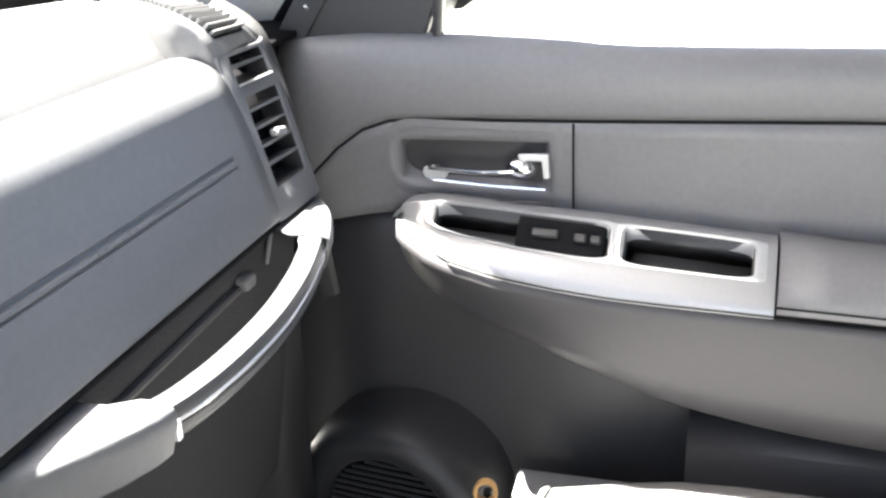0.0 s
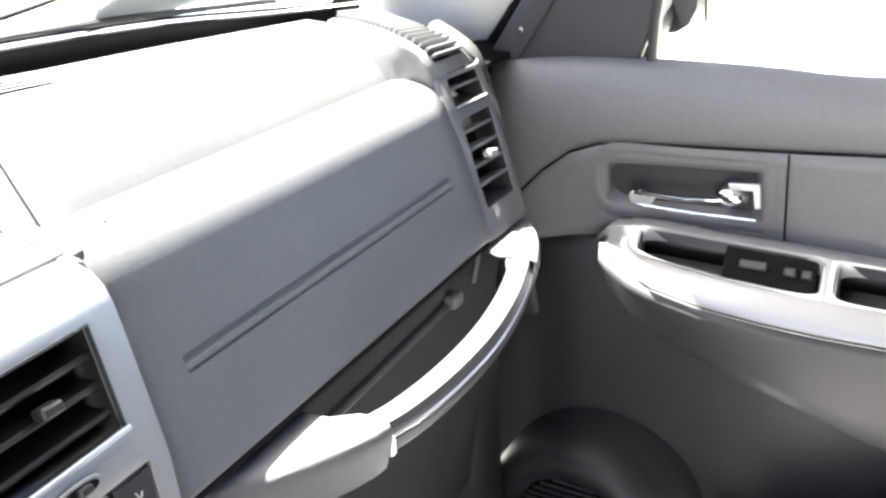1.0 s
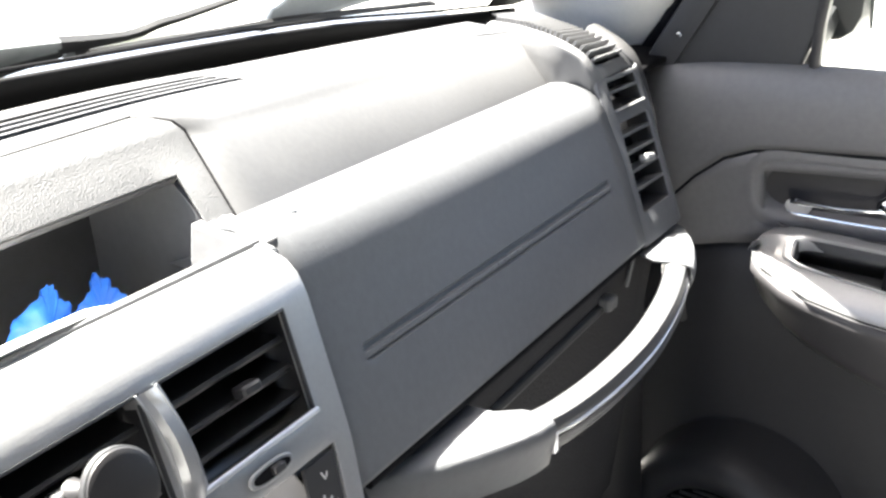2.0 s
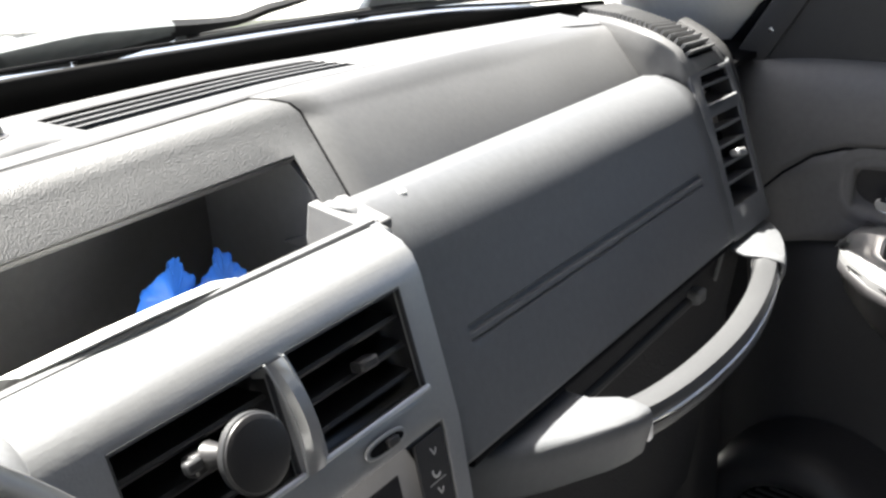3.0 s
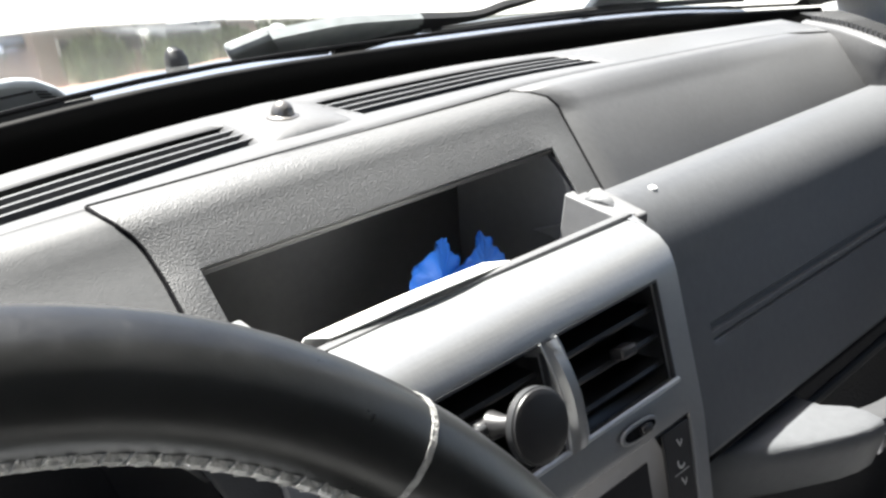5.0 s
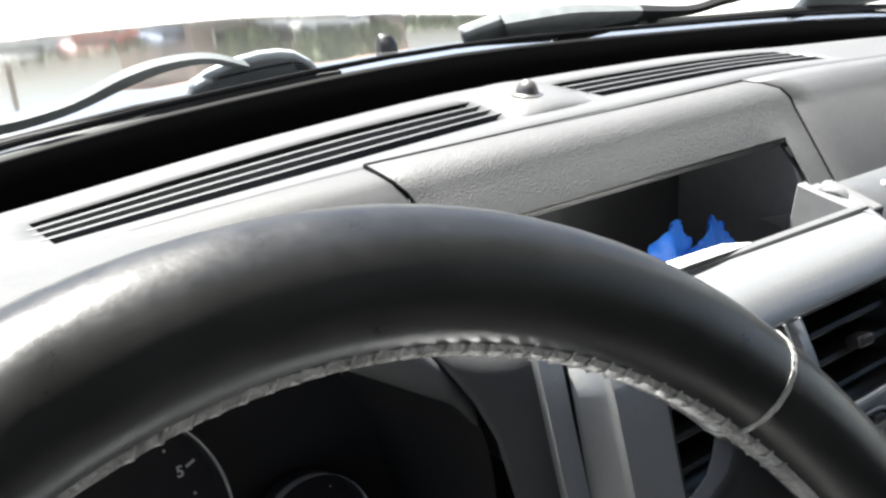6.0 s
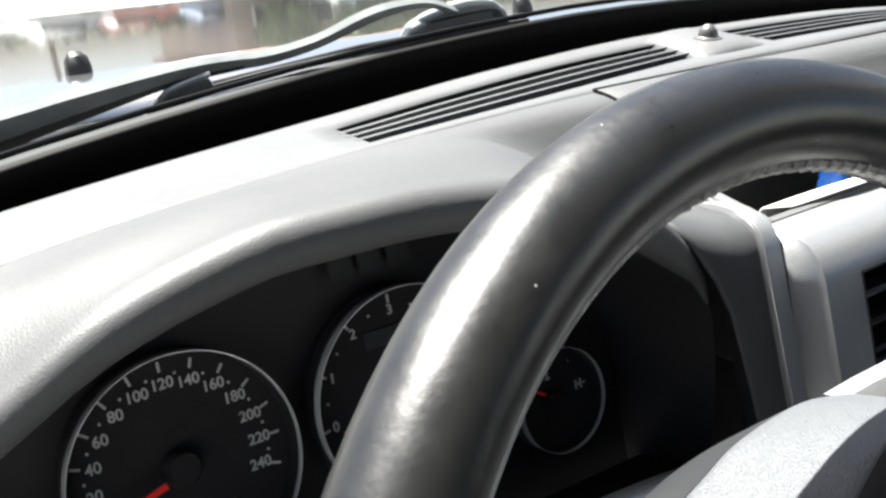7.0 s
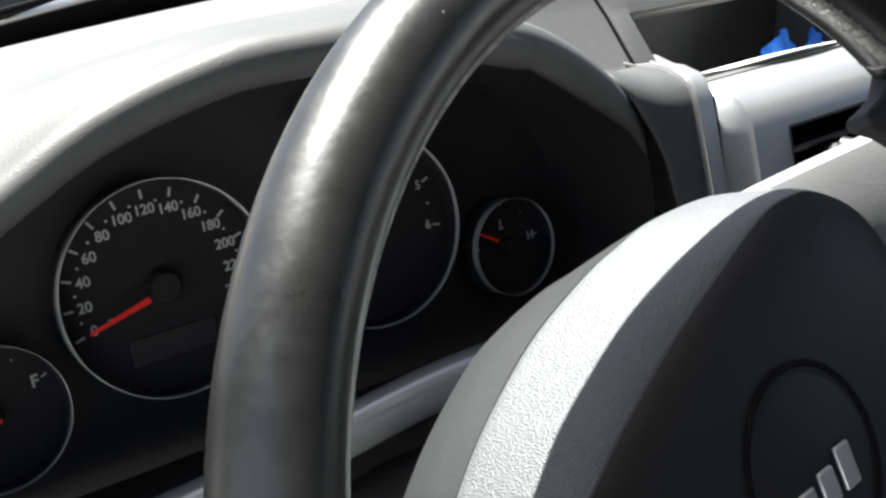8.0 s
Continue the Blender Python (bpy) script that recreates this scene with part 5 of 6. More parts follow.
part("loop", sweep(curve_pts([(0.779, 0.280, 0.9690), (0.778, 0.2815, 0.963), (0.778, 0.276, 0.9575), (0.778, 0.255, 0.9555), (0.778, 0.21, 0.9535), (0.779, 0.158, 0.9525)], 4), ring(0.0035, 0.0035, 8)), M_CHROME, handle)
part("loop_end", prism([V(0.776, y, z) for y, z in ((0.2835, 0.9690), (0.285, 0.9640), (0.282, 0.9585), (0.274, 0.9570), (0.262, 0.9575), (0.258, 0.9640), (0.262, 0.9700), (0.274, 0.9715))], (1, 0, 0), 0.006), M_SILVER2, handle, bevel=0.0015)
part("pivot", revolve([(0.0001, 0.010), (0.008, 0.009), (0.013, 0.005), (0.015, 0.0), (0.015, -0.008)], frame_m(V(0.786, 0.184, 0.972), (0, 1, 0), (-1, 0, 0.1)) @ Matrix.Diagonal((1.1, 0.75, 1, 1)), 24), M_CHROME, handle)
part("lock_tab", prism([V(0.777, 0.186, 0.988), V(0.777, 0.155, 0.9895), V(0.777, 0.1535, 0.965), V(0.777, 0.160, 0.964), V(0.777, 0.162, 0.982), V(0.777, 0.184, 0.981)], (1, 0, 0), 0.006), M_SILVER2, handle, bevel=0.0012)

# armrest
arm_top = curve_fn([(-0.75, 0.90), (-0.164, 0.915), (-0.05, 0.922), (0.088, 0.931), (0.187, 0.937), (0.27, 0.942), (0.295, 0.938), (0.312, 0.920)])
arm_edge = curve_fn([(-0.75, 0.862), (-0.066, 0.874), (0.07, 0.877), (0.178, 0.887), (0.257, 0.904), (0.296, 0.917), (0.312, 0.914)])
arm_bot = curve_fn([(-0.75, 0.705), (-0.176, 0.726), (-0.092, 0.733), (0.013, 0.750), (0.123, 0.786), (0.207, 0.816), (0.259, 0.840), (0.298, 0.874), (0.312, 0.903)])
arm_in = curve_fn([(-0.75, 0.695), (0.15, 0.698), (0.25, 0.704), (0.29, 0.722), (0.305, 0.745), (0.312, 0.770)])


def arm_sec(y):
    t, e, b, x = arm_top(y), arm_edge(y), arm_bot(y), arm_in(y)
    return t, e, b, x


ys_a = steps(-0.75, 0.312, 46, 0.30, 0.306, 0.29, 0.28)
rows = []
for y in ys_a:
    t, e, b, x = arm_sec(y)
    rows.append([V(x - 0.001, y, e - 0.002), V(x - 0.002, y, e - 0.012), V(x + 0.002, y, (e * 2 + b) / 3), V(x + 0.010, y, (e + 2 * b) / 3), V(x + 0.022, y, b + 0.012), V(x + 0.034, y, b + 0.003), V(0.80, y, b - 0.003)])
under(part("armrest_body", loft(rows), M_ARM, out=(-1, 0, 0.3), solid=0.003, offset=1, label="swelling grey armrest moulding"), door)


def arm_trim(y, v):
    t, e, b, x = arm_sec(y)
    pts = [V(0.786, y, t - 0.002), V(0.768, y, t + 0.0015), V(0.752, y, t + 0.001), V(x + 0.022, y, e + (t - e) * 0.50), V(x + 0.010, y, e + (t - e) * 0.30), V(x + 0.002, y, e + 0.006), V(x, y, e - 0.003)]
    k = min(int(v), len(pts) - 2)
    return pts[k].lerp(pts[k + 1], v - k)


ya = steps(-0.066, 0.312, 24, 0.088, 0.262, -0.046, 0.074, 0.30, 0.306)
va = [0, 1, 1.5, 2, 2.5, 3, 3.5, 4, 4.5, 5, 5.5, 6]
under(part("armrest_trim", holed(arm_trim, ya, va, [(0.088, 0.262, 2, 3), (-0.046, 0.074, 2, 3)]), M_TRIM, out=(-1, 0, 0.3), solid=0.004, offset=-1, bevel=0.0022, segs=3, label="bright satin silver armrest trim with two wells"), door)
for y0, y1 in ((0.088, 0.262), (-0.046, 0.074)):
    o = [arm_trim(y0, 2), arm_trim(y1, 2), arm_trim(y1, 3), arm_trim(y0, 3)]
    d = V(0.30, 0, -1).normalized()
    under(part("armrest_well", loft([[p - V(0, 0, 0.001) for p in o], [p + d * 0.03 for p in o]], wrap_u=True, cap=False), M_DARK, solid=0.002), door)
    under(part("well_floor", loft([[o[0] + d * 0.03, o[1] + d * 0.03], [o[3] + d * 0.03, o[2] + d * 0.03]]), M_DARK, solid=0.002), door)
for y0, y1 in ((0.088, 0.262), (-0.046, 0.074)):
    ring_rows = []
    for sc, lift, pw in ((1.14, 0.0006, 12), (1.06, 0.0022, 8), (1.00, 0.0022, 6), (0.96, -0.002, 5.5), (0.95, -0.012, 5.5)):
        row = []
        for k in range(48):
            th = 2 * math.pi * k / 48
            cu = math.copysign(abs(math.cos(th)) ** (2 / pw), math.cos(th))
            cv = math.copysign(abs(math.sin(th)) ** (2 / pw), math.sin(th))
            yy = (y0 + y1) / 2 + ((y1 - y0) / 2 + 0.010 * (sc - 0.95) / 0.1 * 0.6) * cu
            row.append(arm_trim(yy, 2.5 + 0.5 * sc * cv) + V(-0.25, 0, 0.97) * lift)
        ring_rows.append(row)
    under(part("well_rim", loft(ring_rows, wrap_u=True), M_SILVER2), door)
# window switches
pa = [arm_trim(y, 2.06) for y in (0.092, 0.178)] + [arm_trim(y, 2.94) for y in (0.178, 0.092)]
swn = (pa[1] - pa[0]).cross(pa[3] - pa[0]).normalized()
swn = swn if swn.z > 0 else -swn
switch = part("switch_plate", prism([p - swn * 0.006 for p in pa], swn, 0.005), M_VOID, bevel=0.0015, label="black window switch plate")
under(switch, door)
for fy, w in ((0.150, 0.026), (0.116, 0.012), (0.101, 0.010)):
    p = (arm_trim(fy, 2.3) + arm_trim(fy, 2.7)) / 2
    part("switch_key", box(0, 0, 0.001, w, 0.009, 0.006, frame_m(p, (0, 1, 0), swn)), M_BLACK, switch, bevel=0.0018)
# padded rear of the armrest
rows = []
for y in steps(-0.75, -0.068, 14):
    t, e, b, x = arm_sec(y)
    rows.append([V(0.79, y, t + 0.002), V(0.765, y, t + 0.008), V(0.735, y, t + 0.006), V(x + 0.012, y, e + 0.030), V(x + 0.001, y, e + 0.020), V(x - 0.002, y, e + 0.004)])
under(part("armrest_pad", loft(rows), M_DOOR, out=(-1, 0, 0.3), solid=0.003), door)
under(part("pad_seam", sweep([V(arm_in(y) - 0.001, y, arm_edge(y) + 0.010) for y in steps(-0.75, -0.068, 8)], ring(0.002, 0.002, 6)), M_VOID), door)
under(part("pad_seam", sweep([V(arm_in(y) - 0.002, y, arm_edge(y) + 0.001) for y in steps(-0.75, 0.29, 20)], ring(0.0016, 0.0016, 6)), M_VOID), door)

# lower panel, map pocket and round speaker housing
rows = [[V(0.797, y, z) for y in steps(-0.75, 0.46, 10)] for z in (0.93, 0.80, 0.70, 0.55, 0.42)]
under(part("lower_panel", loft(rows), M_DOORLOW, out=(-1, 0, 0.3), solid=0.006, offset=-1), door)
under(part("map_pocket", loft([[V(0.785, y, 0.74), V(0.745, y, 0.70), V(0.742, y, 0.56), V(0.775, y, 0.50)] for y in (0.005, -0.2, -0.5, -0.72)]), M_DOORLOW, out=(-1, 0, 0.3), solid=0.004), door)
spk_m = frame_m(V(0.795, 0.318, 0.575), (0, 1, 0), V(-0.96, 0.10, -0.06))
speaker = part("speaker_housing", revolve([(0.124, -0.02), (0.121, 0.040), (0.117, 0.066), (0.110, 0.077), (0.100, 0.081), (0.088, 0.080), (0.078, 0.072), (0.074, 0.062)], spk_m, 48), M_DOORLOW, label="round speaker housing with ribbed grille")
under(speaker, door)
part("speaker_back", revolve([(0.0001, 0.060), (0.074, 0.060), (0.074, 0.056)], spk_m, 40), M_VOID, speaker)
for k in range(17):
    w = -0.068 + k * 0.0085
    half = math.sqrt(max(0, 0.0725 ** 2 - w * w))
    part("rib", sweep([spk_m @ V(-half, w, 0.066), spk_m @ V(half, w, 0.066)], ring(0.0036, 0.004, 6), up=(0, 0, 1)), M_DARK, speaker)
# sail panel in front of the window and window frame
sail = [V(0.802, 0.425, 1.090), V(0.802, 0.284, 1.098), V(0.800, 0.272, 1.130), V(0.792, 0.262, 1.20), V(0.772, 0.225, 1.335), V(0.776, 0.262, 1.325), V(0.795, 0.375, 1.158)]
under(part("sail_panel", prism(sail, (1, 0, 0), 0.012), M_DARK, bevel=0.003, label="dark mirror corner panel"), door)
under(part("frame_post", sweep([V(0.803, 0.272, 1.085), V(0.800, 0.268, 1.14), V(0.790, 0.254, 1.22), V(0.762, 0.20, 1.36)], ring(0.012, 0.014, 8, 3), up=(1, 0, 0)), M_BLACK), door)
under(part("window_frame", sweep([V(0.812, 0.435, 1.085), V(0.800, 0.365, 1.19), V(0.770, 0.25, 1.36), V(0.715, 0.10, 1.575), V(0.68, -0.1, 1.615), V(0.68, -0.72, 1.62), V(0.80, -0.75, 1.10)], ring(0.035, 0.03, 8, 3), up=(1, 0, 0)), M_DARK), door)
pane = part("window_pane", loft([[V(0.812, 0.272, 1.095), V(0.812, -0.74, 1.098)], [V(0.775, 0.23, 1.34), V(0.775, -0.74, 1.36)], [V(0.71, 0.06, 1.58), V(0.70, -0.72, 1.60)]]), M_GLASS, solid=0.004, label="clear side window glass")
under(pane, door)
pane.visible_shadow = False
p = V(0.783, 0.402, 1.127)
under(part("trim_screw", revolve([(0.0001, 0.002), (0.002, 0.0016), (0.003, 0)], frame_m(p, (0, 1, 0), (-1, 0, 0)), 12), M_CHROME), door)

# door mirror outside
mirror = thing("door_mirror", "black car door mirror seen through the side window", "mirror", at=(0.86, 0.24, 1.09))
rows = []
for k in range(7):
    s = k / 6
    rows.append([V(0.90 + 0.20 * s, 0.30 + p * (1 - 0.1 * s), 1.165 + 0.02 * s + q * (0.8 + 0.2 * math.sin(math.pi * s))) for p, q in ring(0.10, 0.15, 16, 3)])
under(part("shell", loft(rows, wrap_u=True, cap=True), M_DARK), mirror)
under(part("glass", box(1.0, 0.246, 1.175, 0.17, 0.004, 0.115), M_CHROME), mirror)
under(part("arm", sweep([V(0.82, 0.30, 1.105), V(0.86, 0.30, 1.115), V(0.92, 0.30, 1.135)], ring(0.05, 0.035, 10, 3)), M_DARK), mirror)

# ---- cabin shell ----
FY = curve_fn([(-0.75, 0.455), (-0.5, 0.53), (-0.41, 0.562), (-0.3, 0.578), (-0.15, 0.594), (0, 0.601), (0.25, 0.603), (0.48, 0.603), (0.655, 0.612), (0.80, 0.60)])
FZ = curve_fn([(-0.75, 1.155), (-0.5, 1.172), (-0.41, 1.179), (-0.3, 1.189), (-0.15, 1.199), (0, 1.203), (0.25, 1.193), (0.48, 1.178), (0.655, 1.158), (0.80, 1.145)])
xs_w = steps(-0.75, 0.80, 30)
SL = V(0, -0.68, 0.733)


def screen_pt(x, d):
    return V(x * (1 - 0.10 * max(0, d)), FY(x), FZ(x)) + SL * d + V(0, 0, 0.0)


windscreen = thing("window_1", "clear raked car windscreen with a black enamel border", "windscreen", at=(0, 0.62, 1.19), kind="structure")
wp = part("pane", loft([[screen_pt(x, d) for x in xs_w] for d in (0.0, 0.15, 0.3, 0.45, 0.61)]), M_GLASS)
under(wp, windscreen)
wp.visible_shadow = False
under(part("frit_band", loft([[screen_pt(x, d) for x in xs_w] for d in (-0.08, -0.05, -0.02, 0.0)]), M_FRIT, solid=0.004, offset=1, label="black enamel band"), windscreen)
# unseen side bands, reaching past the glass, added to block sun
for sgn, x0 in ((1, 0.80), (-1, -0.75)):
    under(part("side_sun_block", loft([[screen_pt(x0 - sgn * k, d) + V(0, 0.002, 0.002) for k in (-0.05, 0.0, 0.025, 0.05)] for d in (0.0, 0.15, 0.3, 0.45, 0.61)]), M_FRIT, label="black enamel band"), windscreen)
under(part("glass_edge_seal", sweep([screen_pt(x, 0.002) + V(0, 0.006, 0.002) for x in xs_w], ring(0.004, 0.003, 6, 3)), M_VOID), windscreen)
for sgn in (1, -1):
    if sgn > 0:
        pts_a = [V(0.86, 0.56, 1.06), V(0.825, 0.47, 1.16), V(0.792, 0.394, 1.262), V(0.76, 0.32, 1.36), V(0.714, 0.225, 1.49), V(0.67, 0.13, 1.62)]
        # extra width above the visible foot, added to shade the door armrest
        shade_width = (0, 0, 0.06, 0.085, 0.06, 0.02)
    else:
        pts_a = [V(-0.82, 0.44, 1.06), V(-0.80, 0.36, 1.16), V(-0.75, 0.24, 1.36), V(-0.67, 0.10, 1.62)]
        shade_width = (0, 0, 0, 0)
    pil = thing("pillar_trim", "light grey windscreen pillar trim", "pillar trim", at=pts_a[0], kind="structure")
    rows = []
    for p, w in zip(pts_a, shade_width):
        rows.append([p + V(sgn * 0.02, -0.035, -0.03), p + V(-sgn * (0.012 + w), -0.010, -0.012), p + V(-sgn * (0.020 + w), 0.045, 0.012), p + V(-sgn * (0.003 + w), 0.085, 0.045), p + V(sgn * 0.03, 0.06, 0.05)])
    under(part("cover", loft(rows, wrap_u=True, cap=True), M_PILLAR), pil)
    under(part("door_seal", sweep([p + V(sgn * 0.012, -0.036, -0.033) for p in ([V(0.80, 0.50, 0.55) if sgn > 0 else V(-0.8, 0.5, 0.55), V(sgn * 0.79, 0.485, 0.95)] + pts_a)], ring(0.022, 0.022, 8)), M_VOID, label="black rubber door seal"), pil)
# dark filler between dash end and door
seal = thing("door_seal", "black rubber seal between dashboard end and door", "seal", at=(0.70, 0.45, 0.9), kind="structure")
under(part("seal_lip", sweep(curve_pts([(0.7349, 0.4753, 1.1358), (0.7184, 0.4316, 1.1164), (0.7126, 0.4123, 1.0776), (0.6951, 0.3899, 1.0194), (0.6835, 0.3735, 0.9806), (0.715, 0.37, 0.85)], 5), ring(0.022, 0.016, 8)), M_RUBBER), seal)
# matt black box added to close a gap beside the door
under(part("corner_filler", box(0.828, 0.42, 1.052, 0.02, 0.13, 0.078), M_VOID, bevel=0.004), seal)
# unseen sheet added to keep sun off the lower door and speaker
under(part("corner_sun_block", loft([[V(0.66, y, 1.098), V(0.74, y, 1.102), V(0.85, y, 1.102)] for y in (0.42, 0.50, 0.66)]), M_VOID, solid=0.006), seal)
kick = thing("kick_panel", "dark moulded kick panel in the front footwell", "trim", at=(0.74, 0.5, 0.4), kind="structure")
under(part("panel", loft([[V(0.60, 0.43, z), V(0.66, 0.405, z), V(0.70, 0.40, z), V(0.76, 0.46, z), V(0.79, 0.50, z)] for z in (0.30, 0.6, 0.9, 0.975)]), M_BLACK, solid=0.005), kick)

roof = thing("ceiling", "grey cloth headliner, darkened to cut fill light", "headliner", at=(0, -0.8, 1.63), kind="structure")
under(part("headliner", loft([[V(x, y, 1.635 + 0.02 * (1 - (x / 0.7) ** 2)) for x in (-0.70, -0.35, 0, 0.35, 0.70)] for y in (0.16, -0.5, -1.5, -2.4)]), M_HEAD, solid=0.02, offset=1), roof)
under(part("visor", prism([V(0.12, -0.02, 1.628), V(0.60, -0.02, 1.615), V(0.58, 0.14, 1.595), V(0.12, 0.14, 1.60)], (0, 0.3, 0.95), 0.012), M_HEAD, bevel=0.005), roof)
floor = thing("floor", "dark carpeted car floor and bulkhead", "floor", at=(0, -0.5, 0.3), kind="structure")
under(part("carpet", loft([[V(x, y, z) for x in (-0.82, -0.4, 0, 0.4, 0.82)] for y, z in ((1.0, 0.95), (0.78, 0.62), (0.62, 0.36), (0.3, 0.30), (-0.8, 0.30), (-2.4, 0.34))]), M_CARPET, solid=0.02, offset=-1), floor)
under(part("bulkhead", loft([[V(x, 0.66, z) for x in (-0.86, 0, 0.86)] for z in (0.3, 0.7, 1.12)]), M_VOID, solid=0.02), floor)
# unseen sheet added to keep sun out of the footwell
under(part("cowl_sun_block", loft([[V(x, 0.50, 1.098), V(x, 0.60, 1.098), V(x, 0.67, 1.098)] for x in (-0.86, 0, 0.88)]), M_VOID, solid=0.004), floor)
sill = thing("sill_plate", "bright metal door sill plate", "sill plate", at=(0.80, 0.1, 0.60), kind="structure")
under(part("plate", prism([V(0.735, 0.185, 0.618), V(0.775, 0.185, 0.626), V(0.785, -0.75, 0.626), V(0.735, -0.75, 0.618)], (0, 0, -1), 0.012), M_SILVER, bevel=0.003), sill)
rear = thing("wall_rear", "dark rear cabin wall and tailgate", "rear wall", at=(0, -2.4, 0.3), kind="structure")
under(part("lower", box(0, -2.42, 0.72, 1.64, 0.04, 0.86), M_DARK), rear)
under(part("upper", box(0, -2.42, 1.60, 1.40, 0.04, 0.10), M_DARK), rear)
left = thing("wall_left", "grey rear door beside the open driver doorway", "door", at=(-0.82, 0, 0.3), kind="structure")
under(part("trim", box(-0.82, -1.60, 0.70, 0.06, 1.64, 0.80), M_DOORLOW), left)
under(part("sill", box(-0.82, -0.16, 0.36, 0.08, 1.24, 0.12), M_DARK), left)
under(part("roof_rail", box(-0.72, -1.14, 1.62, 0.08, 2.52, 0.06), M_HEAD), left)
under(part("centre_post", box(-0.78, -0.78, 1.36, 0.06, 0.10, 0.52), M_HEAD), left)
right = thing("wall_right", "grey rear door and roof rail", "door", at=(0.82, -1.5, 0.3), kind="structure")
under(part("trim", box(0.83, -1.58, 0.70, 0.05, 1.66, 0.80), M_DOOR), right)
# rail widened and lengthened out of view to keep sun off the door
under(part("roof_rail", box(0.735, -1.10, 1.62, 0.13, 2.60, 0.07), M_HEAD), right)
under(part("centre_post", box(0.78, -0.80, 1.36, 0.06, 0.10, 0.52), M_HEAD), right)
# unseen panes that dim the light from the rear
under(part("light_cut_pane", box(0.785, -1.62, 1.345, 0.006, 1.54, 0.50), M_TINT), right)
under(part("light_cut_pane", box(-0.785, -1.62, 1.345, 0.006, 1.54, 0.50), M_TINT), left)
under(part("light_cut_pane", box(0, -2.41, 1.35, 1.50, 0.006, 0.42), M_TINT), rear)

# front seats
def seat(x, label, dy=0.0):
    s = thing("car_seat", label, "car seat", at=(x, -0.2 + dy, 0.3), group="front seats")
    rows = []
    for k in range(9):
        y = 0.135 + dy - 0.50 * k / 8
        c = 0.03 * math.sin(math.pi * min(1, k / 3) / 2)
        rows.append([V(x + p, y, 0.575 + q + c) for p, q in ring(0.50, 0.20, 24, 3.2)])
    under(part("cushion", loft(rows, wrap_u=True, cap=True), M_CLOTH, angle=50), s)
    under(part("piping", sweep([V(x + p, 0.142 + dy, 0.578 + q) for p, q in ring(0.49, 0.19, 24, 3.2)[2:11]], ring(0.008, 0.008, 6), up=(0, 1, 0)), M_CLOTH), s)
    rows = []
    for k in range(9):
        t = k / 8
        rows.append([V(x + p * (1 - 0.25 * t), -0.42 + dy - 0.20 * t + q, 0.52 + 0.68 * t) for p, q in ring(0.50, 0.16, 24, 3)])
    under(part("backrest", loft(rows, wrap_u=True, cap=True), M_CLOTH, angle=50), s)
    under(part("base", box(x, -0.12 + dy, 0.36, 0.42, 0.44, 0.14), M_DARK, bevel=0.01), s)
    return s


seat(0.50, "pale grey cloth front passenger seat in the sun")
# unseen seat, added to keep rear light off the instrument hood
seat(-0.40, "grey cloth driver seat behind the wheel", -0.16)

cap = thing("bottle_cap", "small round tan plastic cap by the door sill", "cap", at=(0.70, 0.205, 0.63))
under(part("shell", revolve([(0.009, -0.004), (0.0125, -0.003), (0.0135, 0.012), (0.012, 0.015), (0.009, 0.013), (0.008, 0.002)], frame_m(V(0.705, 0.206, 0.640), (0, 1, 0), V(-0.9, -0.2, 0.35)), 24), M_TAN), cap)
under(part("stem", sweep([V(0.708, 0.205, 0.637), V(0.715, 0.203, 0.618)], ring(0.010, 0.010, 8)), M_DARK), cap)

# ---- outside, in front of the screen ----
cowl = thing("cowl_panel", "weathered grey plastic cowl below the windscreen", "cowl", at=(0, 0.68, 1.15), kind="structure")
xs_c = steps(-0.75, 0.80, 30)
under(part("panel", loft([[screen_pt(x, -0.035) + V(0, 0.006 + dy, dz + 0.004) for x in xs_c] for dy, dz in ((0.0, 0.012), (0.012, 0.012), (0.05, -0.004), (0.10, -0.018), (0.15, -0.03), (0.16, -0.06))]), M_COWL, solid=0.004), cowl)
hood = thing("hood", "glossy silver car bonnet reflecting its surroundings", "bonnet", at=(0, 1.3, 1.1))
hood_rows = []
for y, z in ((0.765, 1.140), (0.78, 1.152), (0.80, 1.156), (0.90, 1.149), (1.1, 1.1335), (1.35, 1.1140), (1.55, 1.0983), (1.66, 1.0890), (1.74, 1.0770), (1.79, 1.055), (1.82, 1.01), (1.83, 0.93)):
    hood_rows.append([V(x, y - 0.10 * (x / 0.8) ** 2 * (1 if y > 1.4 else 0.6), z - 0.020 * (x / 0.8) ** 4) for x in steps(-0.80, 0.84, 36)])
under(part("panel", loft(hood_rows), M_HOOD, solid=0.004), hood)
# matt black sheet added to close the gap under the bonnet's rear edge
under(part("gap_sheet", loft([[p + V(0, dy, dz) for p in hood_rows[0]] for dy, dz in ((0.002, 0.0005), (0.004, -0.04), (0.004, -0.20))]), M_VOID, solid=0.003), hood)
for x in (-0.271, 0.176):
    under(part("washer_nozzle", sweep([V(x, 0.897, 1.140), V(x, 0.899, 1.152), V(x, 0.902, 1.158), V(x, 0.906, 1.161)], ring(0.021, 0.016, 12, 2.5), scale=[1, 1, 0.9, 0.6]), M_BLACK, label="black washer jet"), hood)
for x in (-0.7, 0.74):
    under(part("wing", loft([[V(x, y, 1.10), V(x + math.copysign(0.16, x), y, 1.06), V(x + math.copysign(0.20, x), y, 0.6)] for y in (0.55, 1.2, 1.86)]), M_HOOD, solid=0.004), hood)


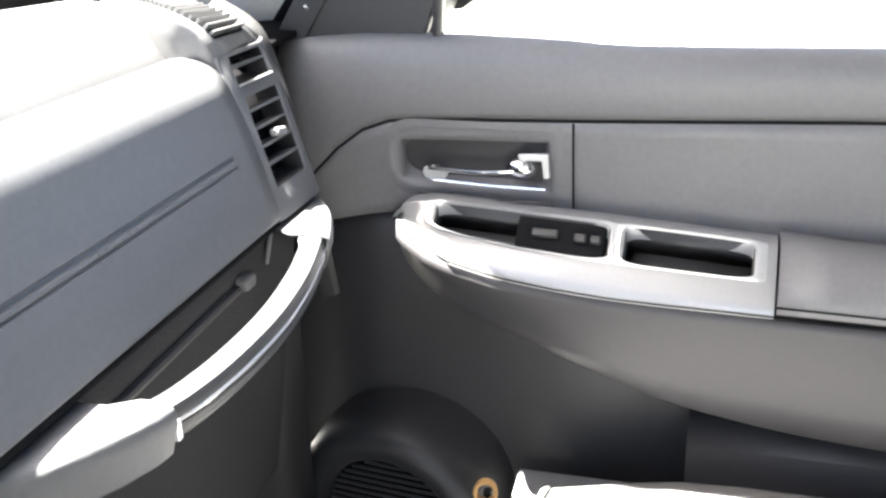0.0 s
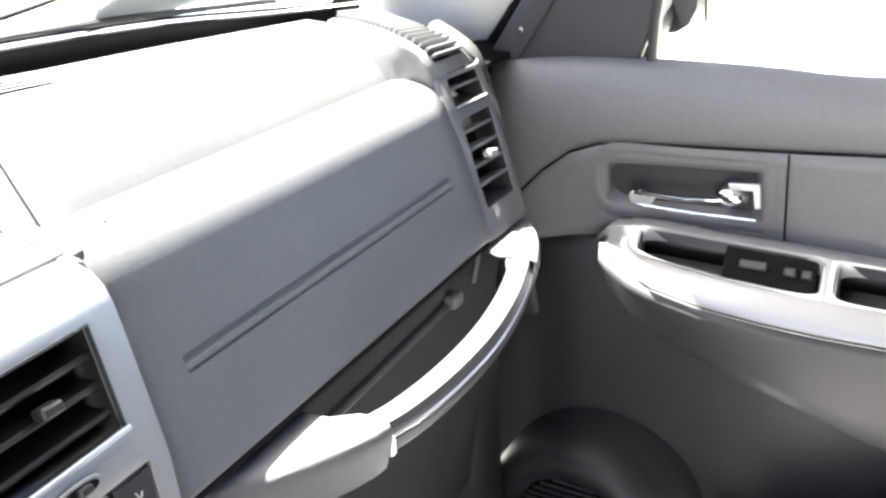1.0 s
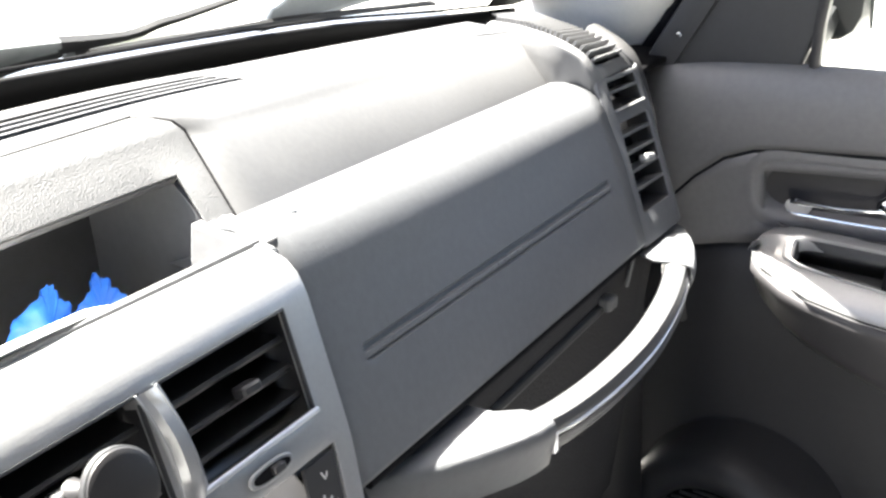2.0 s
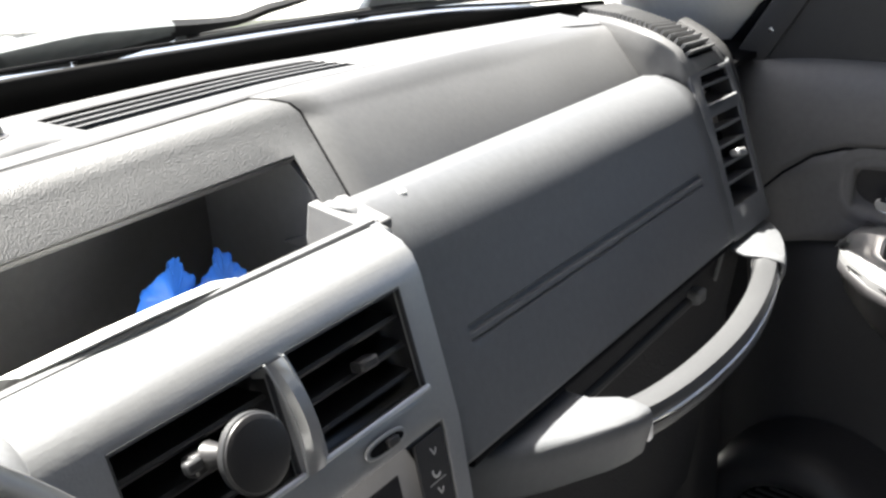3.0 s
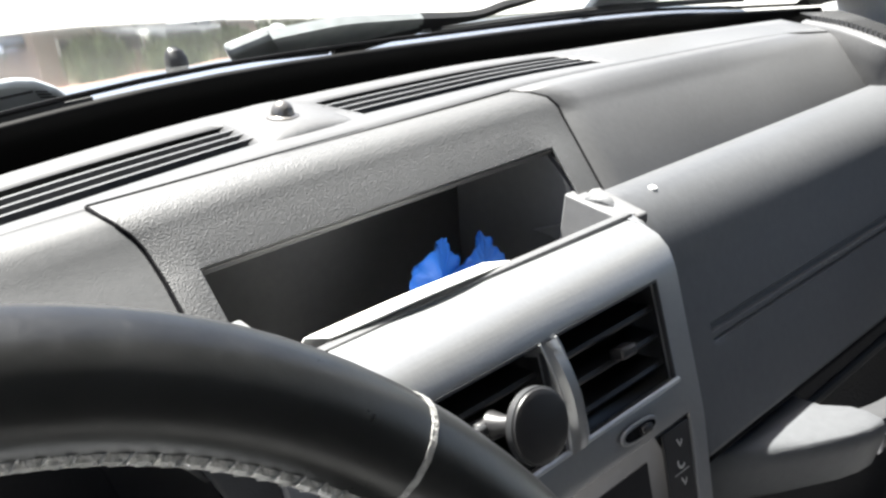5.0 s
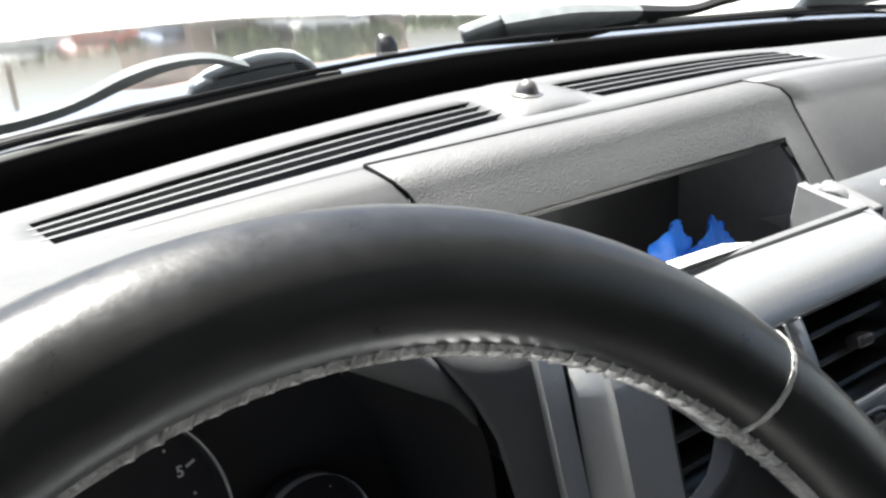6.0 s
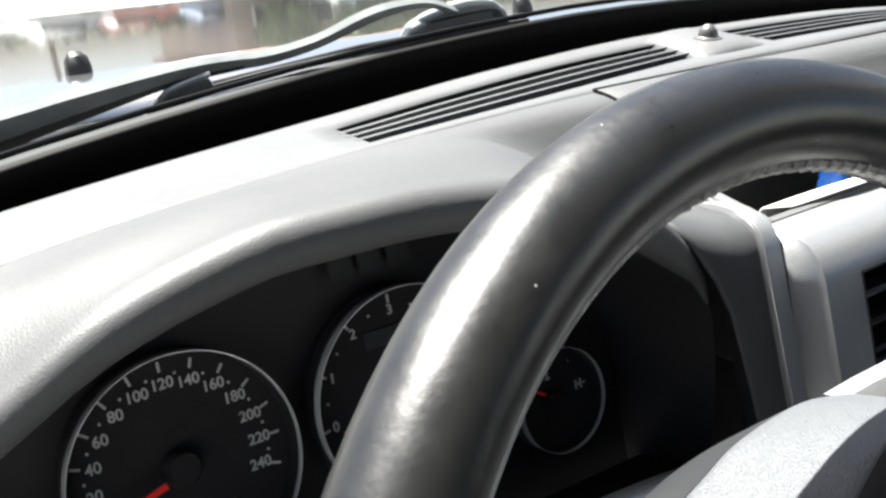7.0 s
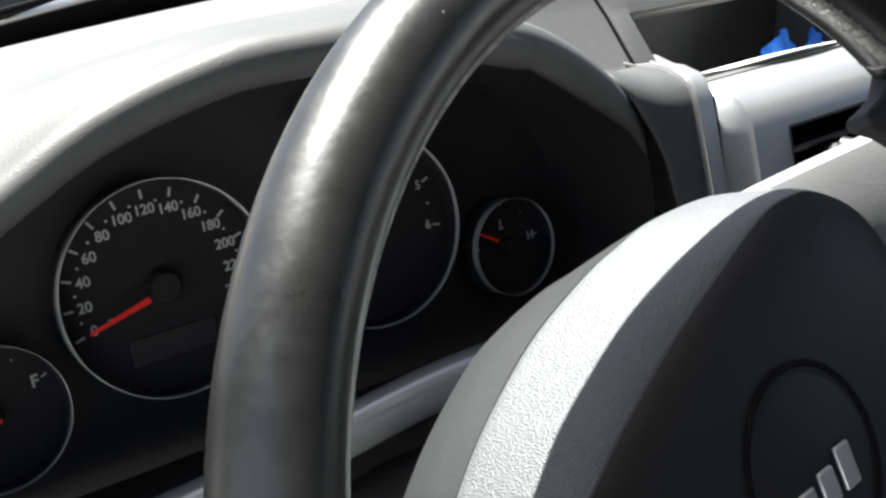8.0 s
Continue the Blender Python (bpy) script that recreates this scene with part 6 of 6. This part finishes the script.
def wiper_arm(name, stations, lo, hi, lift, material, parent):
    """A band between a top and a bottom line, from share lo to share hi, swelling outwards."""
    rows = []
    out = V(0, 0.733, 0.68)
    for top, bot in stations:
        a, b = V(top).lerp(V(bot), lo), V(top).lerp(V(bot), hi)
        w = (b - a).length
        rows.append([a - out * 0.003, a + out * 0.2 * w, a.lerp(b, 0.5) + out * (0.3 * w + lift), b + out * 0.2 * w, b - out * 0.003])
    under(part(name, loft(rows, wrap_u=True, cap=True), material), parent)


def resample(stations, n=4):
    return list(zip(curve_pts([a for a, b in stations], n), curve_pts([b for a, b in stations], n)))


def blade(w, a, b):
    a, b = V(a), V(b)
    under(part("blade", sweep([a, a.lerp(b, 0.25) + V(0, 0, 0.003), a.lerp(b, 0.5) + V(0, 0, 0.004), a.lerp(b, 0.75) + V(0, 0, 0.003), b], [(-0.003, -0.002), (0.003, -0.002), (0.002, 0.002), (-0.002, 0.002)]), M_RUBBER), w)
    under(part("blade_spine", sweep([a + V(0, 0.002, 0.003), a.lerp(b, 0.5) + V(0, 0.002, 0.007), b + V(0, 0.002, 0.003)], ring(0.003, 0.002, 6)), M_RUBBER), w)


wr = thing("windscreen_wiper", "pale grey wiper resting at the screen's foot", "wiper", at=(0.09, 0.64, 1.20), group="windscreen wipers")
st = resample([((0.075, 0.6155, 1.2165), (0.100, 0.6365, 1.1945)), ((0.1328, 0.6148, 1.2176), (0.1425, 0.6389, 1.1916)), ((0.175, 0.618, 1.2142), (0.178, 0.6372, 1.1935)), ((0.214, 0.6212, 1.2107), (0.222, 0.6325, 1.1985))])
wiper_arm("arm", st, 0.0, 0.62, 0.004, M_WIPER, wr)
# dark band along the arm's lower side, shade put into its colour
wiper_arm("arm_shade", st[4:], 0.60, 1.0, -0.002, M_COWL, wr)
st = resample([((0.208, 0.6212, 1.2110), (0.218, 0.6300, 1.2010)), ((0.2748, 0.6269, 1.2044), (0.280, 0.6315, 1.1995)), ((0.3071, 0.6233, 1.2084), (0.3134, 0.6275, 1.2040)), ((0.3344, 0.6215, 1.2103), (0.338, 0.6250, 1.2065)), ((0.42, 0.612, 1.221), (0.422, 0.615, 1.218)), ((0.50, 0.600, 1.234), (0.502, 0.603, 1.231))])
wiper_arm("rod", st, 0.0, 1.0, 0.001, M_RUBBER, wr)
under(part("pivot_base", prism([V(0.048, 0.6240, 1.2075), V(0.078, 0.6170, 1.2150), V(0.110, 0.6200, 1.2115), V(0.138, 0.6330, 1.1975), V(0.143, 0.6395, 1.1905), V(0.058, 0.6330, 1.1975)], (0, 0.733, 0.68), 0.010), M_WIPER, bevel=0.003), wr)
under(part("pivot_nut", revolve([(0.0001, 0.010), (0.005, 0.009), (0.0075, 0.006), (0.0085, 0.0), (0.0085, -0.006)], frame_m(V(0.0985, 0.632, 1.2005) + V(0, 0.733, 0.68) * 0.012, (1, 0, 0), (0, -0.4, 0.9)), 20), M_WIPER), wr)
under(part("blade_clip", prism([V(0.2261, 0.6372, 1.1934), V(0.2270, 0.6307, 1.2004), V(0.236, 0.6300, 1.2012), V(0.2494, 0.6329, 1.1980), V(0.265, 0.6403, 1.1901)], (0, 0.733, 0.68), 0.008), M_WIPER, bevel=0.002), wr)
blade(wr, (0.235, 0.631, 1.194), (0.70, 0.640, 1.162))

wl = thing("windscreen_wiper", "pale grey wiper with a curved rod", "wiper", at=(-0.39, 0.655, 1.17), group="windscreen wipers")
st = resample([((-0.46, 0.660, 1.169), (-0.455, 0.685, 1.142)), ((-0.39, 0.6476, 1.1822), (-0.3883, 0.6684, 1.1598)), ((-0.3463, 0.6397, 1.1907), (-0.3480, 0.6570, 1.1720)), ((-0.2905, 0.6318, 1.1990), (-0.2950, 0.6430, 1.1872)), ((-0.255, 0.6315, 1.1995), (-0.254, 0.6385, 1.1920))])
wiper_arm("arm", st, 0.0, 0.66, 0.003, M_WIPER, wl)
# this arm's shaded lower side, likewise coloured dark
wiper_arm("arm_shade", st, 0.64, 1.0, -0.002, M_RUBBER, wl)
st = resample([((-0.258, 0.6318, 1.1992), (-0.256, 0.6385, 1.1920)), ((-0.2375, 0.6315, 1.1995), (-0.2340, 0.6372, 1.1934)), ((-0.2098, 0.6262, 1.2052), (-0.2070, 0.6315, 1.1995)), ((-0.1843, 0.6152, 1.2171), (-0.1790, 0.6205, 1.2114)), ((-0.163, 0.6106, 1.2220), (-0.159, 0.6150, 1.2173)), ((-0.138, 0.6110, 1.2215), (-0.137, 0.6145, 1.2178)), ((-0.110, 0.620, 1.212), (-0.110, 0.623, 1.209))])
wiper_arm("rod", st, 0.0, 1.0, 0.001, M_WIPER, wl)
under(part("blade_clip", sweep(curve_pts([(-0.311, 0.6515, 1.1662), (-0.308, 0.644, 1.1745), (-0.302, 0.6350, 1.1840), (-0.292, 0.6305, 1.1888), (-0.279, 0.6270, 1.1925)], 4), ring(0.003, 0.003, 6)), M_SILVER2), wl)
under(part("clip_web", prism([V(-0.311, 0.6520, 1.1655), V(-0.302, 0.6370, 1.1815), V(-0.279, 0.6300, 1.1890), V(-0.270, 0.6400, 1.1785)], (0, 0.733, 0.68), 0.004), M_WIPER), wl)
blade(wl, (-0.30, 0.641, 1.178), (-0.045, 0.628, 1.196))


def cowl_cover(x, y, z, size, flip, label):
    """Cowl cover: a rounded trapezoid lying on the screen's foot, with a ridge and fine louvres."""
    c = thing("cowl_cover", label, "cover", at=(x, y, z), group="cowl covers")
    along_glass, out = V(0, -0.68, 0.733), V(0, 0.733, 0.68)

    def at(u, v, o=0.0):
        return V(x, y, z) + V(u * size * flip, 0, 0) + along_glass * v * size + out * o

    line = [(-0.040, 0.0), (-0.0405, 0.014), (-0.038, 0.019), (-0.032, 0.0225), (-0.021, 0.0275), (-0.008, 0.0300), (0.004, 0.0295), (0.014, 0.0265), (0.028, 0.0165), (0.041, 0.003), (0.041, -0.002), (-0.039, -0.004)]
    under(part("shell", prism([at(u, v) for u, v in line], tuple(out), 0.006), M_COVER, bevel=0.0025, segs=3), c)
    under(part("ridge", sweep([at(-0.032, 0.018, -0.001), at(-0.006, 0.0215, -0.001), at(0.012, 0.0225, -0.001)], ring(0.0014, 0.0014, 6)), M_RUBBER), c)
    for k in range(3):
        under(part("louvre", sweep([at(0.014 + 0.002 * k, 0.0215 - 0.003 * k, -0.0006), at(0.021 + 0.003 * k, 0.0195 - 0.003 * k, -0.0006)], ring(0.0010, 0.0010, 6)), M_RUBBER), c)
    under(part("foot", sweep([at(-0.044, -0.003, 0.001), at(0.046, 0.0005, 0.001)], ring(0.005, 0.006, 8, 3)), M_COVER), c)
    under(part("end_cap", prism([at(u, v, -0.002) for u, v in ((-0.044, -0.001), (-0.0445, 0.012), (-0.037, 0.0185), (-0.033, 0.016), (-0.036, 0.002))], tuple(out), 0.008), M_COVER, bevel=0.002), c)
    return c


cowl_cover(-0.094, 0.6385, 1.1915, 1.05, 1, "grey cowl cover beside a wiper, paled to look lit")
cowl_cover(0.520, 0.6490, 1.1800, 1.75, 1, "grey cowl cover on the passenger side, paled to look lit")

# ---- surroundings ----
ground = thing("ground", "pale sunlit concrete yard", "ground", at=(0, 0, 0), kind="structure")
under(part("slab", box(0, 100, -0.05, 900, 900, 0.1), M_GROUND), ground)


def house(x, y, w, d, h, wall, label):
    hs = thing("house", label, "house", at=(x, y, 0), group="houses over the yard")
    under(part("walls", box(x, y, h / 2, w, d, h), wall), hs)
    rf = [V(x - w / 2 - 0.4, y - d / 2 - 0.4, h), V(x + w / 2 + 0.4, y - d / 2 - 0.4, h), V(x + w / 2 + 0.4, y, h + d * 0.28), V(x - w / 2 - 0.4, y, h + d * 0.28)]
    under(part("roof", prism(rf, (0, -0.45, 0.9), 0.2), M_ROOF), hs)
    rb = [V(x - w / 2 - 0.4, y + d / 2 + 0.4, h), V(x + w / 2 + 0.4, y + d / 2 + 0.4, h), V(x + w / 2 + 0.4, y, h + d * 0.28), V(x - w / 2 - 0.4, y, h + d * 0.28)]
    under(part("roof", prism(rb, (0, 0.45, 0.9), 0.2), M_ROOF), hs)
    for k in range(int(w // 2.5)):
        wx = x - w / 2 + 1.4 + k * 2.5
        win = under(part("window", box(wx, y - d / 2 - 0.02, 1.6, 1.1, 0.10, 1.2), M_WALLPALE), hs)
        part("pane", box(wx, y - d / 2 - 0.05, 1.6, 0.92, 0.08, 1.02), M_BLACK, win)
    return hs


house(22.0, 43, 10, 8, 3.4, M_BRICK, "low house with red brown walls and tiled roof")
house(-24, 60, 20, 12, 4.0, M_WALLPALE, "pale plastered house beyond the yard")


def tree(x, y, h, seed, label):
    rng = random.Random(seed)
    t = thing("tree", label, "tree", at=(x, y, 0), group="trees round the yard")
    tr = [V(x, y, 0), V(x + rng.uniform(-0.1, 0.1), y, h * 0.25), V(x + rng.uniform(-0.2, 0.2), y, h * 0.5)]
    under(part("trunk", sweep(tr, ring(0.3, 0.3, 8), up=(0, 1, 0), scale=[1.3, 0.9, 0.5]), M_BARK), t)
    bm = bmesh.new()
    for k in range(1300):
        a, r = rng.uniform(0, 6.283), rng.random() ** 0.5
        zz = rng.uniform(0.28, 1.0)
        rad = h * 0.34 * math.sin(math.pi * min(1, (zz - 0.2) / 0.85)) ** 0.7
        c = V(x + rad * r * math.cos(a), y + rad * r * math.sin(a), h * zz + rng.uniform(-0.2, 0.2))
        s = rng.uniform(0.03, 0.06) * h
        m = Matrix.Translation(c) @ Euler((rng.uniform(0, 6), rng.uniform(0, 6), rng.uniform(0, 6))).to_matrix().to_4x4()
        q = [bm.verts.new(m @ V(p)) for p in ((-s, -s * 0.5, 0), (s, -s * 0.4, 0.03), (s * 0.8, s * 0.6, 0), (-s * 0.7, s * 0.5, 0.05))]
        bm.faces.new(q)
    under(part("crown", bm, M_LEAF, recalc=False), t)
    for k in range(4):
        a = k * 1.6 + rng.uniform(0, 1)
        under(part("limb", sweep([tr[1], tr[1] + V(math.cos(a) * 0.5, math.sin(a) * 0.5, h * 0.15), tr[1] + V(math.cos(a) * 1.0, math.sin(a) * 1.0, h * 0.33)], ring(0.12, 0.12, 6), up=(0.1, 1, 0.1), scale=[1, 0.7, 0.3]), M_BARK), t)
    return t


for k, (x, y, h) in enumerate(((18.6, 37.5, 3.9), (21.4, 36.5, 4.3), (24.0, 37.0, 3.4), (44, 44, 4.5), (-34, 46, 6))):
    tree(x, y, h, 20 + k, "leafy green tree at the yard's edge")


def hedge(x0, x1, y, h, seed):
    rng = random.Random(seed)
    hd = thing("hedge", "uneven green hedge along the yard", "hedge", at=((x0 + x1) / 2, y, 0), kind="stuff")
    bm = bmesh.new()
    for k in range(2600):
        c = V(rng.uniform(x0, x1), y + rng.uniform(-0.6, 0.6), h * rng.random() ** 0.6 * (0.85 + 0.15 * math.sin(k)))
        s = rng.uniform(0.14, 0.36)
        m = Matrix.Translation(c) @ Euler((rng.uniform(0, 6), rng.uniform(0, 6), rng.uniform(0, 6))).to_matrix().to_4x4()
        q = [bm.verts.new(m @ V(p)) for p in ((-s, -s * 0.5, 0), (s, -s * 0.4, 0.03), (s * 0.8, s * 0.6, 0), (-s * 0.7, s * 0.5, 0.05))]
        bm.faces.new(q)
    under(part("leaves", bm, M_LEAF, recalc=False), hd)


hedge(3, 17.5, 42, 1.6, 5)
hedge(27, 46, 40, 1.9, 7)
hedge(-40, -12, 44, 3.0, 6)


def parked_car(x, y, label, paint):
    c = thing("parked_car", label, "car", at=(x, y, 0), group="parked cars")
    rows = []
    for s, z0, z1, w in ((-2.1, 0.45, 0.75, 1.5), (-1.9, 0.3, 0.92, 1.7), (-0.9, 0.28, 1.0, 1.78), (-0.3, 0.28, 1.42, 1.74), (0.9, 0.28, 1.46, 1.74), (1.7, 0.3, 1.05, 1.74), (2.1, 0.45, 0.95, 1.6)):
        zm, hh = (z0 + z1) / 2, z1 - z0
        rows.append([V(x + s, y + p * w / 1.78, zm + q * hh) for p, q in ring(1.78, 1.0, 20, 3.5)])
    under(part("body", loft(rows, wrap_u=True, cap=True), paint, angle=50), c)
    under(part("side_window", box(x + 0.35, y - 0.86, 1.18, 1.5, 0.06, 0.34), M_BLACK, bevel=0.05), c)
    for sx in (-1.35, 1.35):
        wh = under(part("wheel", revolve([(0.0001, 0.1), (0.2, 0.1), (0.31, 0.09), (0.32, 0.0), (0.31, -0.09), (0.0001, -0.09)], frame_m(V(x + sx, y - 0.78, 0.32), (1, 0, 0), (0, -1, 0)), 28), M_RUBBER), c)
        part("rim", revolve([(0.0001, 0.115), (0.17, 0.112), (0.2, 0.10)], frame_m(V(x + sx, y - 0.78, 0.32), (1, 0, 0), (0, -1, 0)), 20), M_SILVER, wh)
    return c


parked_car(6.0, 39.0, "white parked hatchback by the hedge", M_WHITECAR)
parked_car(21.0, 36.5, "white parked hatchback near the low house", M_WHITECAR)
parked_car(12.8, 39.5, "red parked saloon across the yard", M_REDCAR)
parked_car(9.6, 37.5, "silver parked estate in front of the hedge", M_SILVER)
parked_car(16.5, 40.5, "blue parked car beside the low house", M_BLUECAR)


def pole(x, y, h):
    p = thing("utility_pole", "tall thin timber pole at the yard's edge", "pole", at=(x, y, 0))
    under(part("shaft", sweep([V(x, y, 0), V(x, y, h * 0.5), V(x + 0.05, y, h)], ring(0.22, 0.22, 10), up=(0, 1, 0), scale=[1.1, 0.95, 0.75]), M_BARK), p)
    under(part("crossarm", box(x, y - 0.1, h - 0.5, 1.6, 0.1, 0.12), M_BARK, bevel=0.01), p)


pole(10.6, 41.0, 6.5)
